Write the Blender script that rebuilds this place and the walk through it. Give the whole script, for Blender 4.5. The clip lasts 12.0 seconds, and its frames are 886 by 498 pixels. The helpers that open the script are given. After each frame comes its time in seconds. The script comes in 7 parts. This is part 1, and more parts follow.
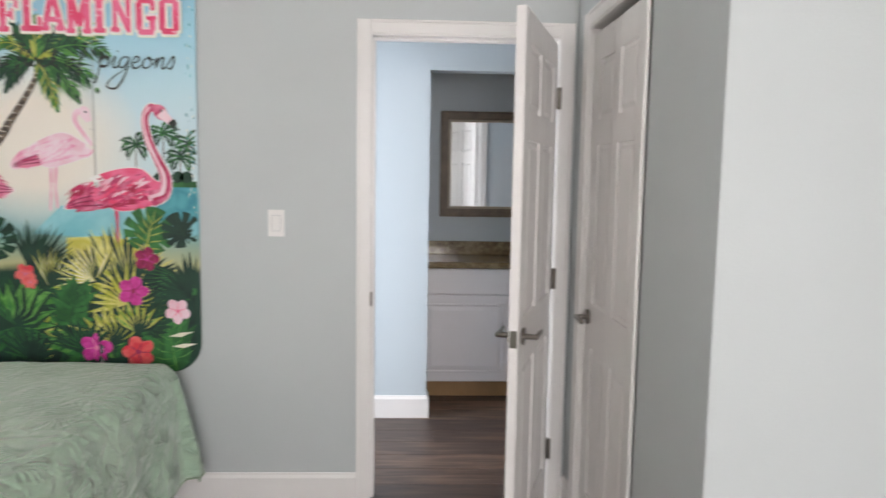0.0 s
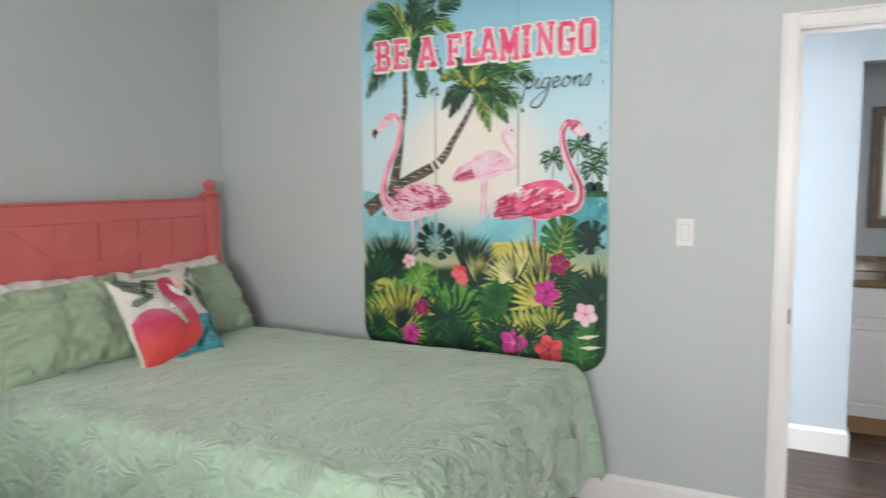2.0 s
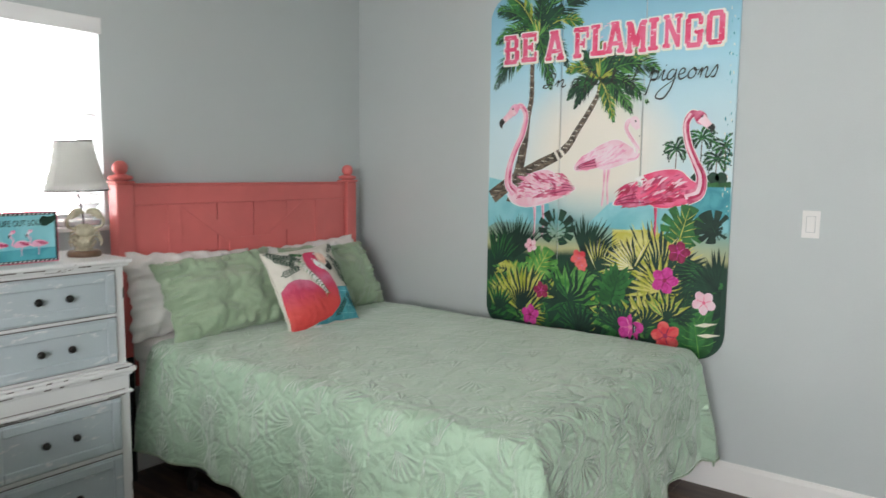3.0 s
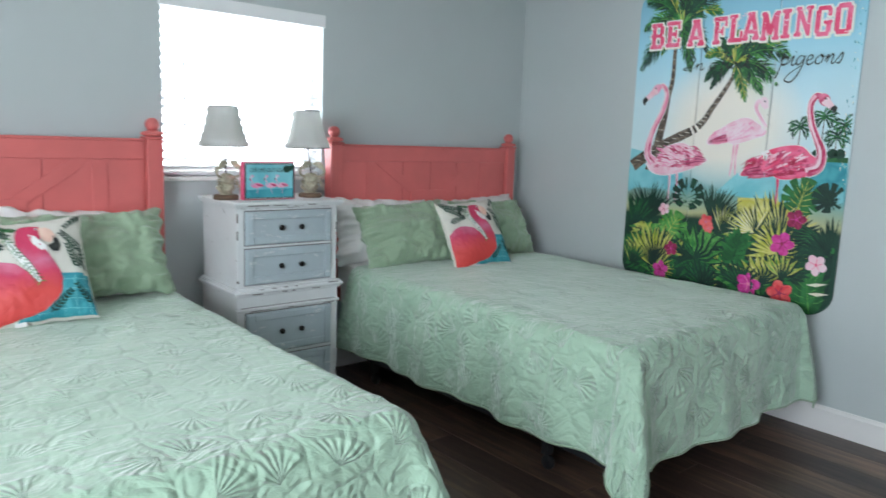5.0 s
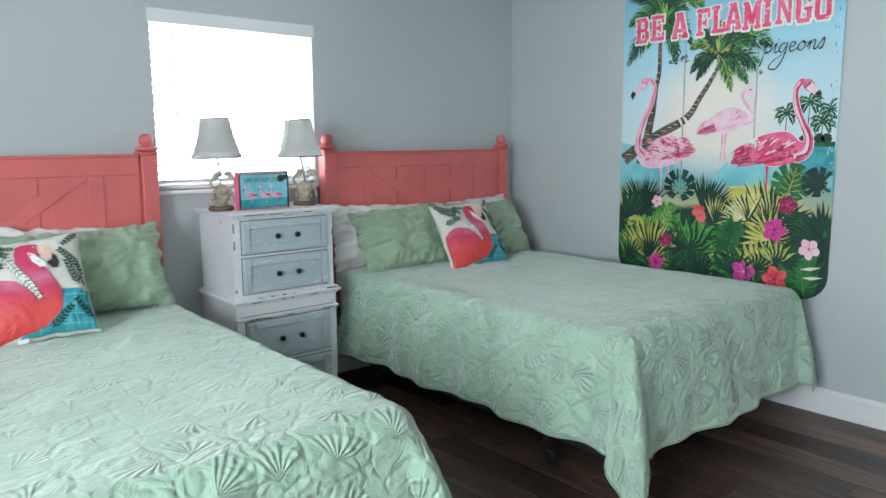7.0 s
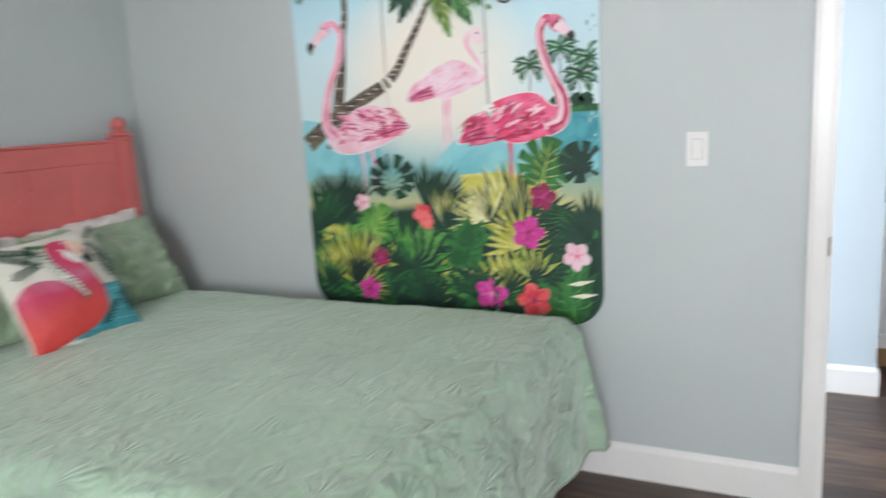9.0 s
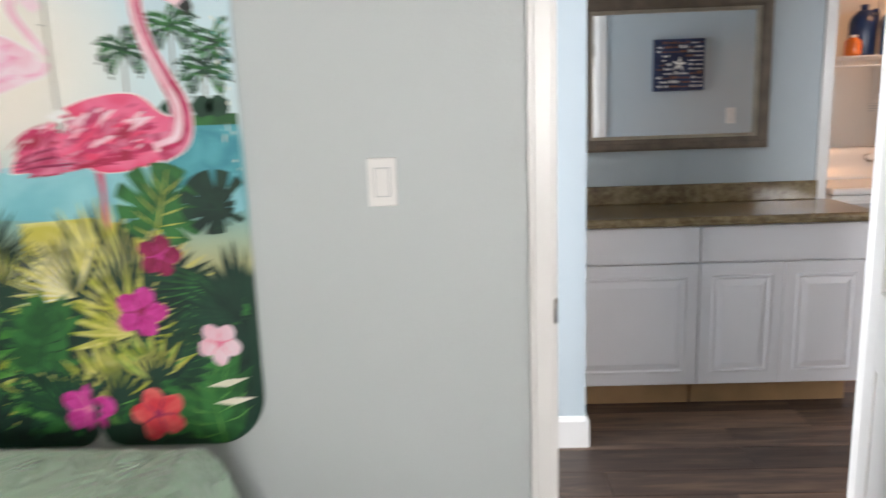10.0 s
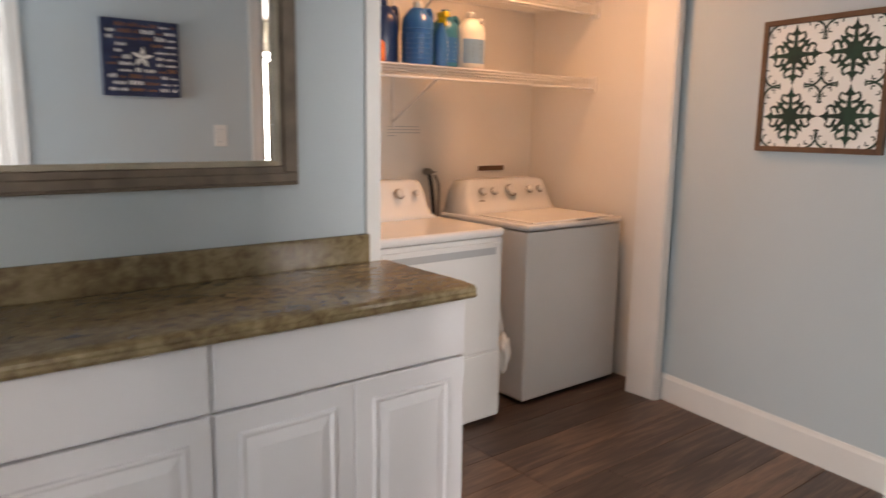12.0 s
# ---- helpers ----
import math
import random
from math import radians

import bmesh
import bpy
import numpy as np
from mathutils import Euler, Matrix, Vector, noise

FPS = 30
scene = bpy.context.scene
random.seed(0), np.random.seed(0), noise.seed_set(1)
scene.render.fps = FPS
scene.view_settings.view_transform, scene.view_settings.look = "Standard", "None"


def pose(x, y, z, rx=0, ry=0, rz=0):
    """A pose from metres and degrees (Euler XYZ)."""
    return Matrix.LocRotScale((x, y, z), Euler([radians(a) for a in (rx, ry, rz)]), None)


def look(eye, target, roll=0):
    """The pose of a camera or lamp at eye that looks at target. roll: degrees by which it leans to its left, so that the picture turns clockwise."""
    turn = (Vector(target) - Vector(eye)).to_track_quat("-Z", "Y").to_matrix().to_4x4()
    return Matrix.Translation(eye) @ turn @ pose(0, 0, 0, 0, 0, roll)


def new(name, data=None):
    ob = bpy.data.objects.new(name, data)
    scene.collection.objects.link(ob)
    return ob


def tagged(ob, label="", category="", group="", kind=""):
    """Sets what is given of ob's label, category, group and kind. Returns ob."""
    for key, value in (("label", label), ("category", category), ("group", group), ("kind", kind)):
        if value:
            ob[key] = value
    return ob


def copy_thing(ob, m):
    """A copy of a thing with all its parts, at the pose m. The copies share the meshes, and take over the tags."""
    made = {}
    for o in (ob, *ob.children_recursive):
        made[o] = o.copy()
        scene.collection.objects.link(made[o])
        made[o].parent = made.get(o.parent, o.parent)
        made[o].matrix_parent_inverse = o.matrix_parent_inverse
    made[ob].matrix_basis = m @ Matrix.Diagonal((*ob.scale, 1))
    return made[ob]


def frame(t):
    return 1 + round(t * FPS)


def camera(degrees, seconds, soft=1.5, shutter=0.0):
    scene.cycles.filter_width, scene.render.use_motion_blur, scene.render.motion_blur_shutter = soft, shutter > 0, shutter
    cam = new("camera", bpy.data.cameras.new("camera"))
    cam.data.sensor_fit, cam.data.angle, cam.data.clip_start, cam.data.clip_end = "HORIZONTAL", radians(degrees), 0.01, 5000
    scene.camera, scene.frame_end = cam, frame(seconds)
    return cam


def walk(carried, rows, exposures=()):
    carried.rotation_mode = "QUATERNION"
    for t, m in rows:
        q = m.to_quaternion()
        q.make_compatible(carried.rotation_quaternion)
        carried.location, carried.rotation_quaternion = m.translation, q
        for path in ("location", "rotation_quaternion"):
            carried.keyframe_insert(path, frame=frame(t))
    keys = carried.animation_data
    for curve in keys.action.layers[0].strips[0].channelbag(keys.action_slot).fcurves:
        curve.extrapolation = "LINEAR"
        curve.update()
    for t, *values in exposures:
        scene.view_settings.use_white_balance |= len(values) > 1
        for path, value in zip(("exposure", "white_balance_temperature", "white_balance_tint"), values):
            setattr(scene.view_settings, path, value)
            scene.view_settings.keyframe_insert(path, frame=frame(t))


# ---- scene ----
cam = camera(63.4, 12.0, shutter=0.5)
PATH = [
    (0, (0.025, 0.228, 1.482), (0.102, 2.216, 1.273), 0.9),
    (0.5, (-0.008, 0.216, 1.476), (-0.173, 2.198, 1.265), 0.1),
    (1, (-0.047, 0.222, 1.476), (-0.474, 2.164, 1.264), 0.2),
    (1.5, (-0.072, 0.208, 1.471), (-0.739, 2.082, 1.264), 0.1),
    (2, (-0.087, 0.173, 1.478), (-1.006, 1.94, 1.291), -0.3),
    (2.5, (-0.069, 0.096, 1.475), (-1.166, 1.759, 1.291), -0.1),
    (4.5, (0.398, -0.432, 1.439), (-0.98, 0.977, 1.103), 2.6),
    (5, (0.542, -0.552, 1.456), (-0.96, 0.733, 1.149), 2.2),
    (5.5, (0.62, -0.656, 1.451), (-0.946, 0.559, 1.187), 0.9),
    (6, (0.712, -0.69, 1.428), (-0.856, 0.528, 1.189), 0.5),
    (6.5, (0.704, -0.657, 1.434), (-0.836, 0.592, 1.171), 0.0),
    (8.5, (-0.108, 0.308, 1.422), (-1.314, 1.861, 1.058), -3.6),
    (9, (-0.288, 0.747, 1.432), (-1.154, 2.51, 1.058), -3.4),
    (9.5, (-0.386, 1.183, 1.419), (-0.896, 3.084, 1.063), -2.3),
    (10, (-0.385, 1.642, 1.426), (-0.446, 3.604, 1.041), -2.0),
    (10.5, (-0.321, 2.077, 1.408), (-0.05, 4.014, 0.991), -0.7),
    (11, (-0.24, 2.5, 1.395), (0.425, 4.343, 0.99), -0.8),
    (11.5, (-0.066, 2.909, 1.366), (0.894, 4.628, 1.012), -0.4),
    (12, (0.107, 3.28, 1.36), (1.338, 4.821, 1.026), 0.8),
]
EXPOSURES = [
    (0.0, 0.03, 7150, 20),
    (1.5, 0.30, 7100, 18),
    (2.5, 0.12, 7000, 16),
    (4.5, 0.10, 6400, 10),
    (5.5, 0.0, 5950, 9),
    (6.5, 0.04, 6050, 9),
    (8.5, 0.30, 6350, 12),
    (9.5, 0.32, 7050, 17),
    (10.5, 0.02, 7300, 18),
    (11.2, -0.20, 7800, 21),
    (12.0, 0.38, 7900, 20),
]
walk(cam, [(t, look(eye, target, roll)) for t, eye, target, roll in PATH], EXPOSURES)

# ---- world, light, exposure ----
world = bpy.data.worlds.new("sky")
scene.world = world
world.use_nodes = True
wn = world.node_tree
SUN_FROM = Vector((-0.83, 0.555, 0.84)).normalized()
sky = wn.nodes.new("ShaderNodeTexSky")
sky.sky_type, sky.sun_disc = "NISHITA", False
sky.sun_elevation, sky.sun_rotation = math.asin(SUN_FROM.z), math.atan2(SUN_FROM.x, SUN_FROM.y)
wn.nodes["Background"].inputs["Strength"].default_value = 0.12
wn.links.new(sky.outputs[0], wn.nodes["Background"].inputs["Color"])
sun_data = bpy.data.lights.new("sun", "SUN")
sun_data.energy, sun_data.angle, sun_data.color = 5.0, radians(0.5), (1.0, 0.95, 0.87)
sun = new("sun", sun_data)
sun.matrix_world = look(SUN_FROM * 10, (0, 0, 0))


def area_lamp(name, eye, target, sx, sy, watts, colour):
    d = bpy.data.lights.new(name, "AREA")
    d.shape, d.size, d.size_y, d.energy, d.color = "RECTANGLE", sx, sy, watts, colour
    o = new(name, d)
    o.matrix_world = look(eye, target)
    return o


area_lamp("skylight_west_window", (-3.75, 1.2, 1.78), (0, 1.2, 1.40), 1.5, 1.3, 85, (0.90, 0.96, 1.0))
# Added fill: no second west window is known; brightens doors and north wall.
area_lamp("skylight_second_west_window", (-3.42, -1.75, 1.55), (0.4, -0.6, 1.4), 1.2, 1.3, 22, (0.90, 0.96, 1.0))
area_lamp("skylight_south_window", (0.45, -2.62, 1.60), (0.2, 0, 1.0), 1.6, 1.35, 140, (0.90, 0.96, 1.0))
area_lamp("skylight_other_room_window", (3.3, 0.05, 1.5), (2.6, 3.4, 1.3), 1.2, 1.2, 150, (0.85, 0.93, 1.0))
# Added fill from the unseen hall end; no door is known there.
area_lamp("skylight_hall_end_door", (-1.47, 3.96, 1.1), (1.5, 4.2, 1.0), 0.8, 1.9, 46, (0.80, 0.91, 1.0))
area_lamp("laundry_ceiling_lamp", (2.5, 5.62, 2.34), (2.5, 5.7, 0), 0.22, 0.22, 9, (1.0, 0.55, 0.28))


# ---- materials ----
def material(name, colour, rough=0.6, metal=0.0, scale=0.0, vary=0.0, bump=0.0, bump_scale=200.0, colour2=None):
    m = bpy.data.materials.new(name)
    m.use_nodes = True
    nt = m.node_tree
    b = nt.nodes["Principled BSDF"]
    b.inputs["Base Color"].default_value = (*colour, 1)
    b.inputs["Roughness"].default_value = rough
    b.inputs["Metallic"].default_value = metal
    tc = nt.nodes.new("ShaderNodeTexCoord")
    if vary or colour2:
        n = nt.nodes.new("ShaderNodeTexNoise")
        n.inputs["Scale"].default_value = scale or 3.0
        n.inputs["Detail"].default_value = 6
        nt.links.new(tc.outputs["Object"], n.inputs["Vector"])
        r = nt.nodes.new("ShaderNodeValToRGB")
        r.color_ramp.elements[0].position, r.color_ramp.elements[1].position = 0.3, 0.7
        r.color_ramp.elements[0].color = (*[c * (1 - vary) for c in colour], 1)
        r.color_ramp.elements[1].color = (*(colour2 or [min(1, c * (1 + vary)) for c in colour]), 1)
        nt.links.new(n.outputs["Fac"], r.inputs["Fac"])
        nt.links.new(r.outputs["Color"], b.inputs["Base Color"])
    if bump:
        n2 = nt.nodes.new("ShaderNodeTexNoise")
        n2.inputs["Scale"].default_value = bump_scale
        n2.inputs["Detail"].default_value = 4
        nt.links.new(tc.outputs["Object"], n2.inputs["Vector"])
        bp = nt.nodes.new("ShaderNodeBump")
        bp.inputs["Strength"].default_value = bump
        bp.inputs["Distance"].default_value = 0.002
        nt.links.new(n2.outputs["Fac"], bp.inputs["Height"])
        nt.links.new(bp.outputs["Normal"], b.inputs["Normal"])
    return m



def nodes_of(m):
    nt = m.node_tree
    return nt, nt.nodes["Principled BSDF"]


def node(nt, kind, **vals):
    n = nt.nodes.new(kind)
    for k, v in vals.items():
        if k in n.inputs:
            n.inputs[k].default_value = v
    return n


def maths(nt, op, a, b=None):
    n = nt.nodes.new("ShaderNodeMath")
    n.operation = op
    for i, v in enumerate((a, b)):
        if v is None:
            continue
        if isinstance(v, (int, float)):
            n.inputs[i].default_value = v
        else:
            nt.links.new(v, n.inputs[i])
    return n.outputs[0]


PAINT = material("sage_wall_paint", (0.51, 0.545, 0.545), 0.5, scale=1.2, vary=0.03, bump=0.3, bump_scale=130)
BLUE = material("hall_wall_paint", (0.50, 0.57, 0.61), 0.5, scale=1.2, vary=0.03, bump=0.3, bump_scale=130)
CREAM = material("cream_wall_paint", (0.70, 0.64, 0.54), 0.6, scale=1.2, vary=0.03)
CEIL = material("ceiling_paint", (0.78, 0.77, 0.75), 0.8, scale=2, vary=0.02, bump=0.6, bump_scale=90)
WHITE = material("white_trim_paint", (0.80, 0.78, 0.76), 0.3, scale=3, vary=0.03, bump=0.1, bump_scale=60)
BLINDM = material("white_blind_slat", (0.82, 0.82, 0.82), 0.45, scale=3, vary=0.02)
# Grey plastic; also the painted shade round the switch rockers.
WAND_AND_GAP = material("grey_plastic_and_gap_shade", (0.45, 0.46, 0.47), 0.3)
CLOSETW = material("closet_white_paint", (0.78, 0.74, 0.69), 0.6, scale=2, vary=0.03, bump=0.2, bump_scale=160)
CORAL = material("coral_paint", (0.66, 0.155, 0.145), 0.42, scale=5, vary=0.07, bump=0.2, bump_scale=70)
PLY = material("raw_plywood", (0.36, 0.21, 0.10), 0.7, scale=8, vary=0.12)
CABINET = material("white_thermofoil", (0.78, 0.76, 0.78), 0.35, scale=3, vary=0.02, bump=0.05, bump_scale=50)
ENAMEL = material("white_enamel", (0.80, 0.79, 0.78), 0.22, scale=3, vary=0.02)
METAL = material("satin_nickel", (0.26, 0.235, 0.21), 0.30, 1.0)
BLACKM = material("black_metal", (0.015, 0.015, 0.018), 0.5)
BLACKCLOTH = material("black_box_spring_cloth", (0.02, 0.022, 0.03), 0.9, scale=20, vary=0.2)
LINEN = material("white_cotton", (0.78, 0.76, 0.74), 0.85, scale=6, vary=0.03, bump=0.3, bump_scale=300)
FRAMEM = material("grey_brown_wood", (0.18, 0.135, 0.10), 0.5, scale=14, vary=0.25, bump=0.3, bump_scale=60)
FRAMELIP = material("pale_champagne_lip", (0.42, 0.36, 0.28), 0.4, scale=14, vary=0.15)
# Walnut brown; also the painted shade in the outlet box.
WALNUT_AND_RECESS = material("walnut_brown_and_recess_shade", (0.13, 0.065, 0.035), 0.5, scale=14, vary=0.25)
MIRROR = material("mirror_glass", (0.92, 0.93, 0.93), 0.015, 1.0)
SUBFLOOR = material("dark_subfloor", (0.03, 0.022, 0.018), 0.7)
CONCRETE = material("pale_concrete", (0.45, 0.44, 0.42), 0.8, scale=2, vary=0.1)
CREAMCLOTH = material("cream_canvas_cloth", (0.70, 0.67, 0.60), 0.85, scale=6, vary=0.03, bump=0.3, bump_scale=300)
SHADE = material("white_linen_shade", (0.80, 0.81, 0.80), 0.8, scale=9, vary=0.04, bump=0.3, bump_scale=300)
nt, b = nodes_of(SHADE)
tr = node(nt, "ShaderNodeBsdfTranslucent")
tr.inputs["Color"].default_value = (0.78, 0.78, 0.75, 1)
mxs = node(nt, "ShaderNodeMixShader")
mxs.inputs[0].default_value = 0.6
out = nt.nodes["Material Output"]
nt.links.new(b.outputs[0], mxs.inputs[1])
nt.links.new(tr.outputs[0], mxs.inputs[2])
nt.links.new(mxs.outputs[0], out.inputs["Surface"])
CRAB = material("weathered_stone_resin", (0.40, 0.37, 0.27), 0.55, scale=40, vary=0.35, bump=0.5, bump_scale=120)
LAMPFOOT = material("dark_wood_disc", (0.12, 0.07, 0.04), 0.5, scale=20, vary=0.3)
KNOBM = material("dark_bronze", (0.03, 0.028, 0.026), 0.35, 0.8)
GLASS = material("window_glass", (1, 1, 1), 0.0)
GLASS.node_tree.nodes["Principled BSDF"].inputs["Transmission Weight"].default_value = 1.0
GLASS.node_tree.nodes["Principled BSDF"].inputs["IOR"].default_value = 1.05
HAZE = bpy.data.materials.new("bright_haze")
HAZE.use_nodes = True
nt, b = nodes_of(HAZE)
b.inputs["Base Color"].default_value = (.8, .8, .8, 1)
b.inputs["Emission Color"].default_value = (0.97, 0.99, 1.0, 1)
b.inputs["Emission Strength"].default_value = 1.35


def distressed(name, colour, under, amount):
    m = material(name, colour, 0.5, scale=4, vary=0.06, bump=0.25, bump_scale=50)
    nt, b = nodes_of(m)
    base = b.inputs["Base Color"].links[0].from_socket
    tc = node(nt, "ShaderNodeTexCoord")
    mp = node(nt, "ShaderNodeMapping")
    mp.inputs["Scale"].default_value = (1, .5, 1.6)
    n = node(nt, "ShaderNodeTexNoise", Scale=13.0, Detail=10.0, Roughness=0.75)
    nt.links.new(tc.outputs["Object"], mp.inputs[0])
    nt.links.new(mp.outputs[0], n.inputs["Vector"])
    mask = maths(nt, "GREATER_THAN", n.outputs["Fac"], amount)
    mx = node(nt, "ShaderNodeMixRGB")
    nt.links.new(mask, mx.inputs["Fac"])
    nt.links.new(base, mx.inputs["Color1"])
    mx.inputs["Color2"].default_value = (*under, 1)
    nt.links.new(mx.outputs[0], b.inputs["Base Color"])
    return m


NSWHITE = distressed("distressed_white_paint", (0.68, 0.68, 0.68), (0.12, 0.09, 0.07), 0.635)
NSBLUE = distressed("distressed_grey_blue_paint", (0.43, 0.49, 0.52), (0.62, 0.63, 0.63), 0.60)

# Bare wood of the worn chips; also the painted shade of the nightstand gaps.
WEAR_AND_GAP = material("bare_wood_and_gap_shade", (0.10, 0.08, 0.07), 0.7, scale=20, vary=0.2)

# planks: per-piece tone, long grain, dark streaks
FLOORM = material("dark_vinyl_plank", (0.1, 0.07, 0.05), 0.42)
nt, b = nodes_of(FLOORM)
oi = node(nt, "ShaderNodeObjectInfo")
tc = node(nt, "ShaderNodeTexCoord")
add = node(nt, "ShaderNodeVectorMath")
add.operation = "ADD"
off = node(nt, "ShaderNodeCombineXYZ")
nt.links.new(maths(nt, "MULTIPLY", oi.outputs["Random"], 37.0), off.inputs[0])
nt.links.new(maths(nt, "MULTIPLY", oi.outputs["Random"], 91.0), off.inputs[1])
nt.links.new(tc.outputs["Object"], add.inputs[0])
nt.links.new(off.outputs[0], add.inputs[1])
mp = node(nt, "ShaderNodeMapping")
mp.inputs["Scale"].default_value = (1.3, 14, 1)
nt.links.new(add.outputs[0], mp.inputs[0])
gr = node(nt, "ShaderNodeTexNoise", Scale=2.2, Detail=9.0, Roughness=0.62, Distortion=0.6)
nt.links.new(mp.outputs[0], gr.inputs["Vector"])
mp2 = node(nt, "ShaderNodeMapping")
mp2.inputs["Scale"].default_value = (1.0, 3.5, 1)
nt.links.new(add.outputs[0], mp2.inputs[0])
cl = node(nt, "ShaderNodeTexNoise", Scale=1.6, Detail=3.0)
nt.links.new(mp2.outputs[0], cl.inputs["Vector"])
tone = maths(nt, "ADD", maths(nt, "MULTIPLY", gr.outputs["Fac"], 0.75), maths(nt, "ADD", maths(nt, "MULTIPLY", cl.outputs["Fac"], 0.35), maths(nt, "MULTIPLY", oi.outputs["Random"], 0.28)))
cr = node(nt, "ShaderNodeValToRGB")
cr.color_ramp.elements[0].position, cr.color_ramp.elements[0].color = 0.42, (0.022, 0.014, 0.012, 1)
cr.color_ramp.elements[1].position, cr.color_ramp.elements[1].color = 0.98, (0.25, 0.155, 0.105, 1)
e = cr.color_ramp.elements.new(0.68)
e.color = (0.076, 0.048, 0.037, 1)
nt.links.new(tone, cr.inputs["Fac"])
nt.links.new(cr.outputs[0], b.inputs["Base Color"])
bp = node(nt, "ShaderNodeBump", Strength=0.25, Distance=0.001)
nt.links.new(gr.outputs["Fac"], bp.inputs["Height"])
nt.links.new(bp.outputs[0], b.inputs["Normal"])

# granite-look laminate
GRANITE = material("brown_gold_granite_laminate", (0.3, 0.24, 0.14), 0.16)
nt, b = nodes_of(GRANITE)
tc = node(nt, "ShaderNodeTexCoord")
n1 = node(nt, "ShaderNodeTexNoise", Scale=26.0, Detail=10.0, Roughness=0.75, Distortion=0.4)
n2 = node(nt, "ShaderNodeTexNoise", Scale=5.0, Detail=4.0)
nt.links.new(tc.outputs["Object"], n1.inputs["Vector"])
nt.links.new(tc.outputs["Object"], n2.inputs["Vector"])
cr = node(nt, "ShaderNodeValToRGB")
cr.color_ramp.elements[0].position, cr.color_ramp.elements[0].color = 0.34, (0.075, 0.045, 0.024, 1)
cr.color_ramp.elements[1].position, cr.color_ramp.elements[1].color = 0.74, (0.38, 0.31, 0.195, 1)
for pos, c in ((0.44, (0.17, 0.115, 0.060, 1)), (0.54, (0.26, 0.195, 0.105, 1))):
    e = cr.color_ramp.elements.new(pos)
    e.color = c
nt.links.new(maths(nt, "ADD", maths(nt, "MULTIPLY", n1.outputs["Fac"], 0.8), maths(nt, "MULTIPLY", n2.outputs["Fac"], 0.2)), cr.inputs["Fac"])
nt.links.new(cr.outputs[0], b.inputs["Base Color"])


def quilt_material():
    """Sage cloth with stitched scallop shells, on the cloth's own coordinates in metres."""
    m = material("sage_green_quilt", (0.31, 0.46, 0.34), 0.5)
    nt, b = nodes_of(m)
    b.inputs["Sheen Weight"].default_value = 0.6
    b.inputs["Sheen Roughness"].default_value = 0.4
    uv = node(nt, "ShaderNodeUVMap")
    warp = node(nt, "ShaderNodeTexNoise", Scale=5.0, Detail=2.0)
    nt.links.new(uv.outputs[0], warp.inputs["Vector"])
    ws = node(nt, "ShaderNodeVectorMath")
    ws.operation = "SCALE"
    ws.inputs[3].default_value = 0.10
    nt.links.new(warp.outputs["Color"], ws.inputs[0])
    co = node(nt, "ShaderNodeVectorMath")
    co.operation = "ADD"
    nt.links.new(uv.outputs[0], co.inputs[0])
    nt.links.new(ws.outputs[0], co.inputs[1])
    vo = node(nt, "ShaderNodeTexVoronoi", Scale=5.6, Randomness=0.65)
    vo.voronoi_dimensions = "2D"
    nt.links.new(co.outputs[0], vo.inputs["Vector"])
    # one ribbed shell in each cell: a fan that opens from its hinge point
    sub = node(nt, "ShaderNodeVectorMath")
    sub.operation = "SUBTRACT"
    nt.links.new(co.outputs[0], sub.inputs[0])
    nt.links.new(vo.outputs["Position"], sub.inputs[1])
    sp = node(nt, "ShaderNodeSeparateXYZ")
    nt.links.new(sub.outputs[0], sp.inputs[0])
    cc = node(nt, "ShaderNodeSeparateXYZ")
    nt.links.new(vo.outputs["Color"], cc.inputs[0])
    spin = maths(nt, "MULTIPLY", cc.outputs[0], 6.28)
    ca, sa = maths(nt, "COSINE", spin), maths(nt, "SINE", spin)
    px = maths(nt, "ADD", sp.outputs[0], maths(nt, "MULTIPLY", ca, 0.042))
    py = maths(nt, "ADD", sp.outputs[1], maths(nt, "MULTIPLY", sa, 0.042))
    dot = maths(nt, "ADD", maths(nt, "MULTIPLY", px, ca), maths(nt, "MULTIPLY", py, sa))
    crs = maths(nt, "SUBTRACT", maths(nt, "MULTIPLY", py, ca), maths(nt, "MULTIPLY", px, sa))
    ang = maths(nt, "ARCTAN2", crs, dot)
    rad = maths(nt, "SQRT", maths(nt, "ADD", maths(nt, "MULTIPLY", dot, dot), maths(nt, "MULTIPLY", crs, crs)))
    near = maths(nt, "MINIMUM", maths(nt, "MAXIMUM", maths(nt, "MULTIPLY", maths(nt, "SUBTRACT", 0.100, rad), 90.0), 0.0), 1.0)
    wide = maths(nt, "MINIMUM", maths(nt, "MAXIMUM", maths(nt, "MULTIPLY", maths(nt, "SUBTRACT", 1.15, maths(nt, "ABSOLUTE", ang)), 5.0), 0.0), 1.0)
    fan = maths(nt, "MULTIPLY", near, wide)
    ribs = maths(nt, "ADD", maths(nt, "MULTIPLY", maths(nt, "COSINE", maths(nt, "MULTIPLY", ang, 21.0)), 0.28), maths(nt, "MULTIPLY", maths(nt, "SINE", maths(nt, "MULTIPLY", rad, 150.0)), 0.16))
    h = maths(nt, "MULTIPLY", fan, maths(nt, "ADD", 0.38, ribs))
    # stitched wandering lines between the shells
    ve = node(nt, "ShaderNodeTexVoronoi", Scale=5.6, Randomness=0.65)
    ve.voronoi_dimensions, ve.feature = "2D", "DISTANCE_TO_EDGE"
    nt.links.new(co.outputs[0], ve.inputs["Vector"])
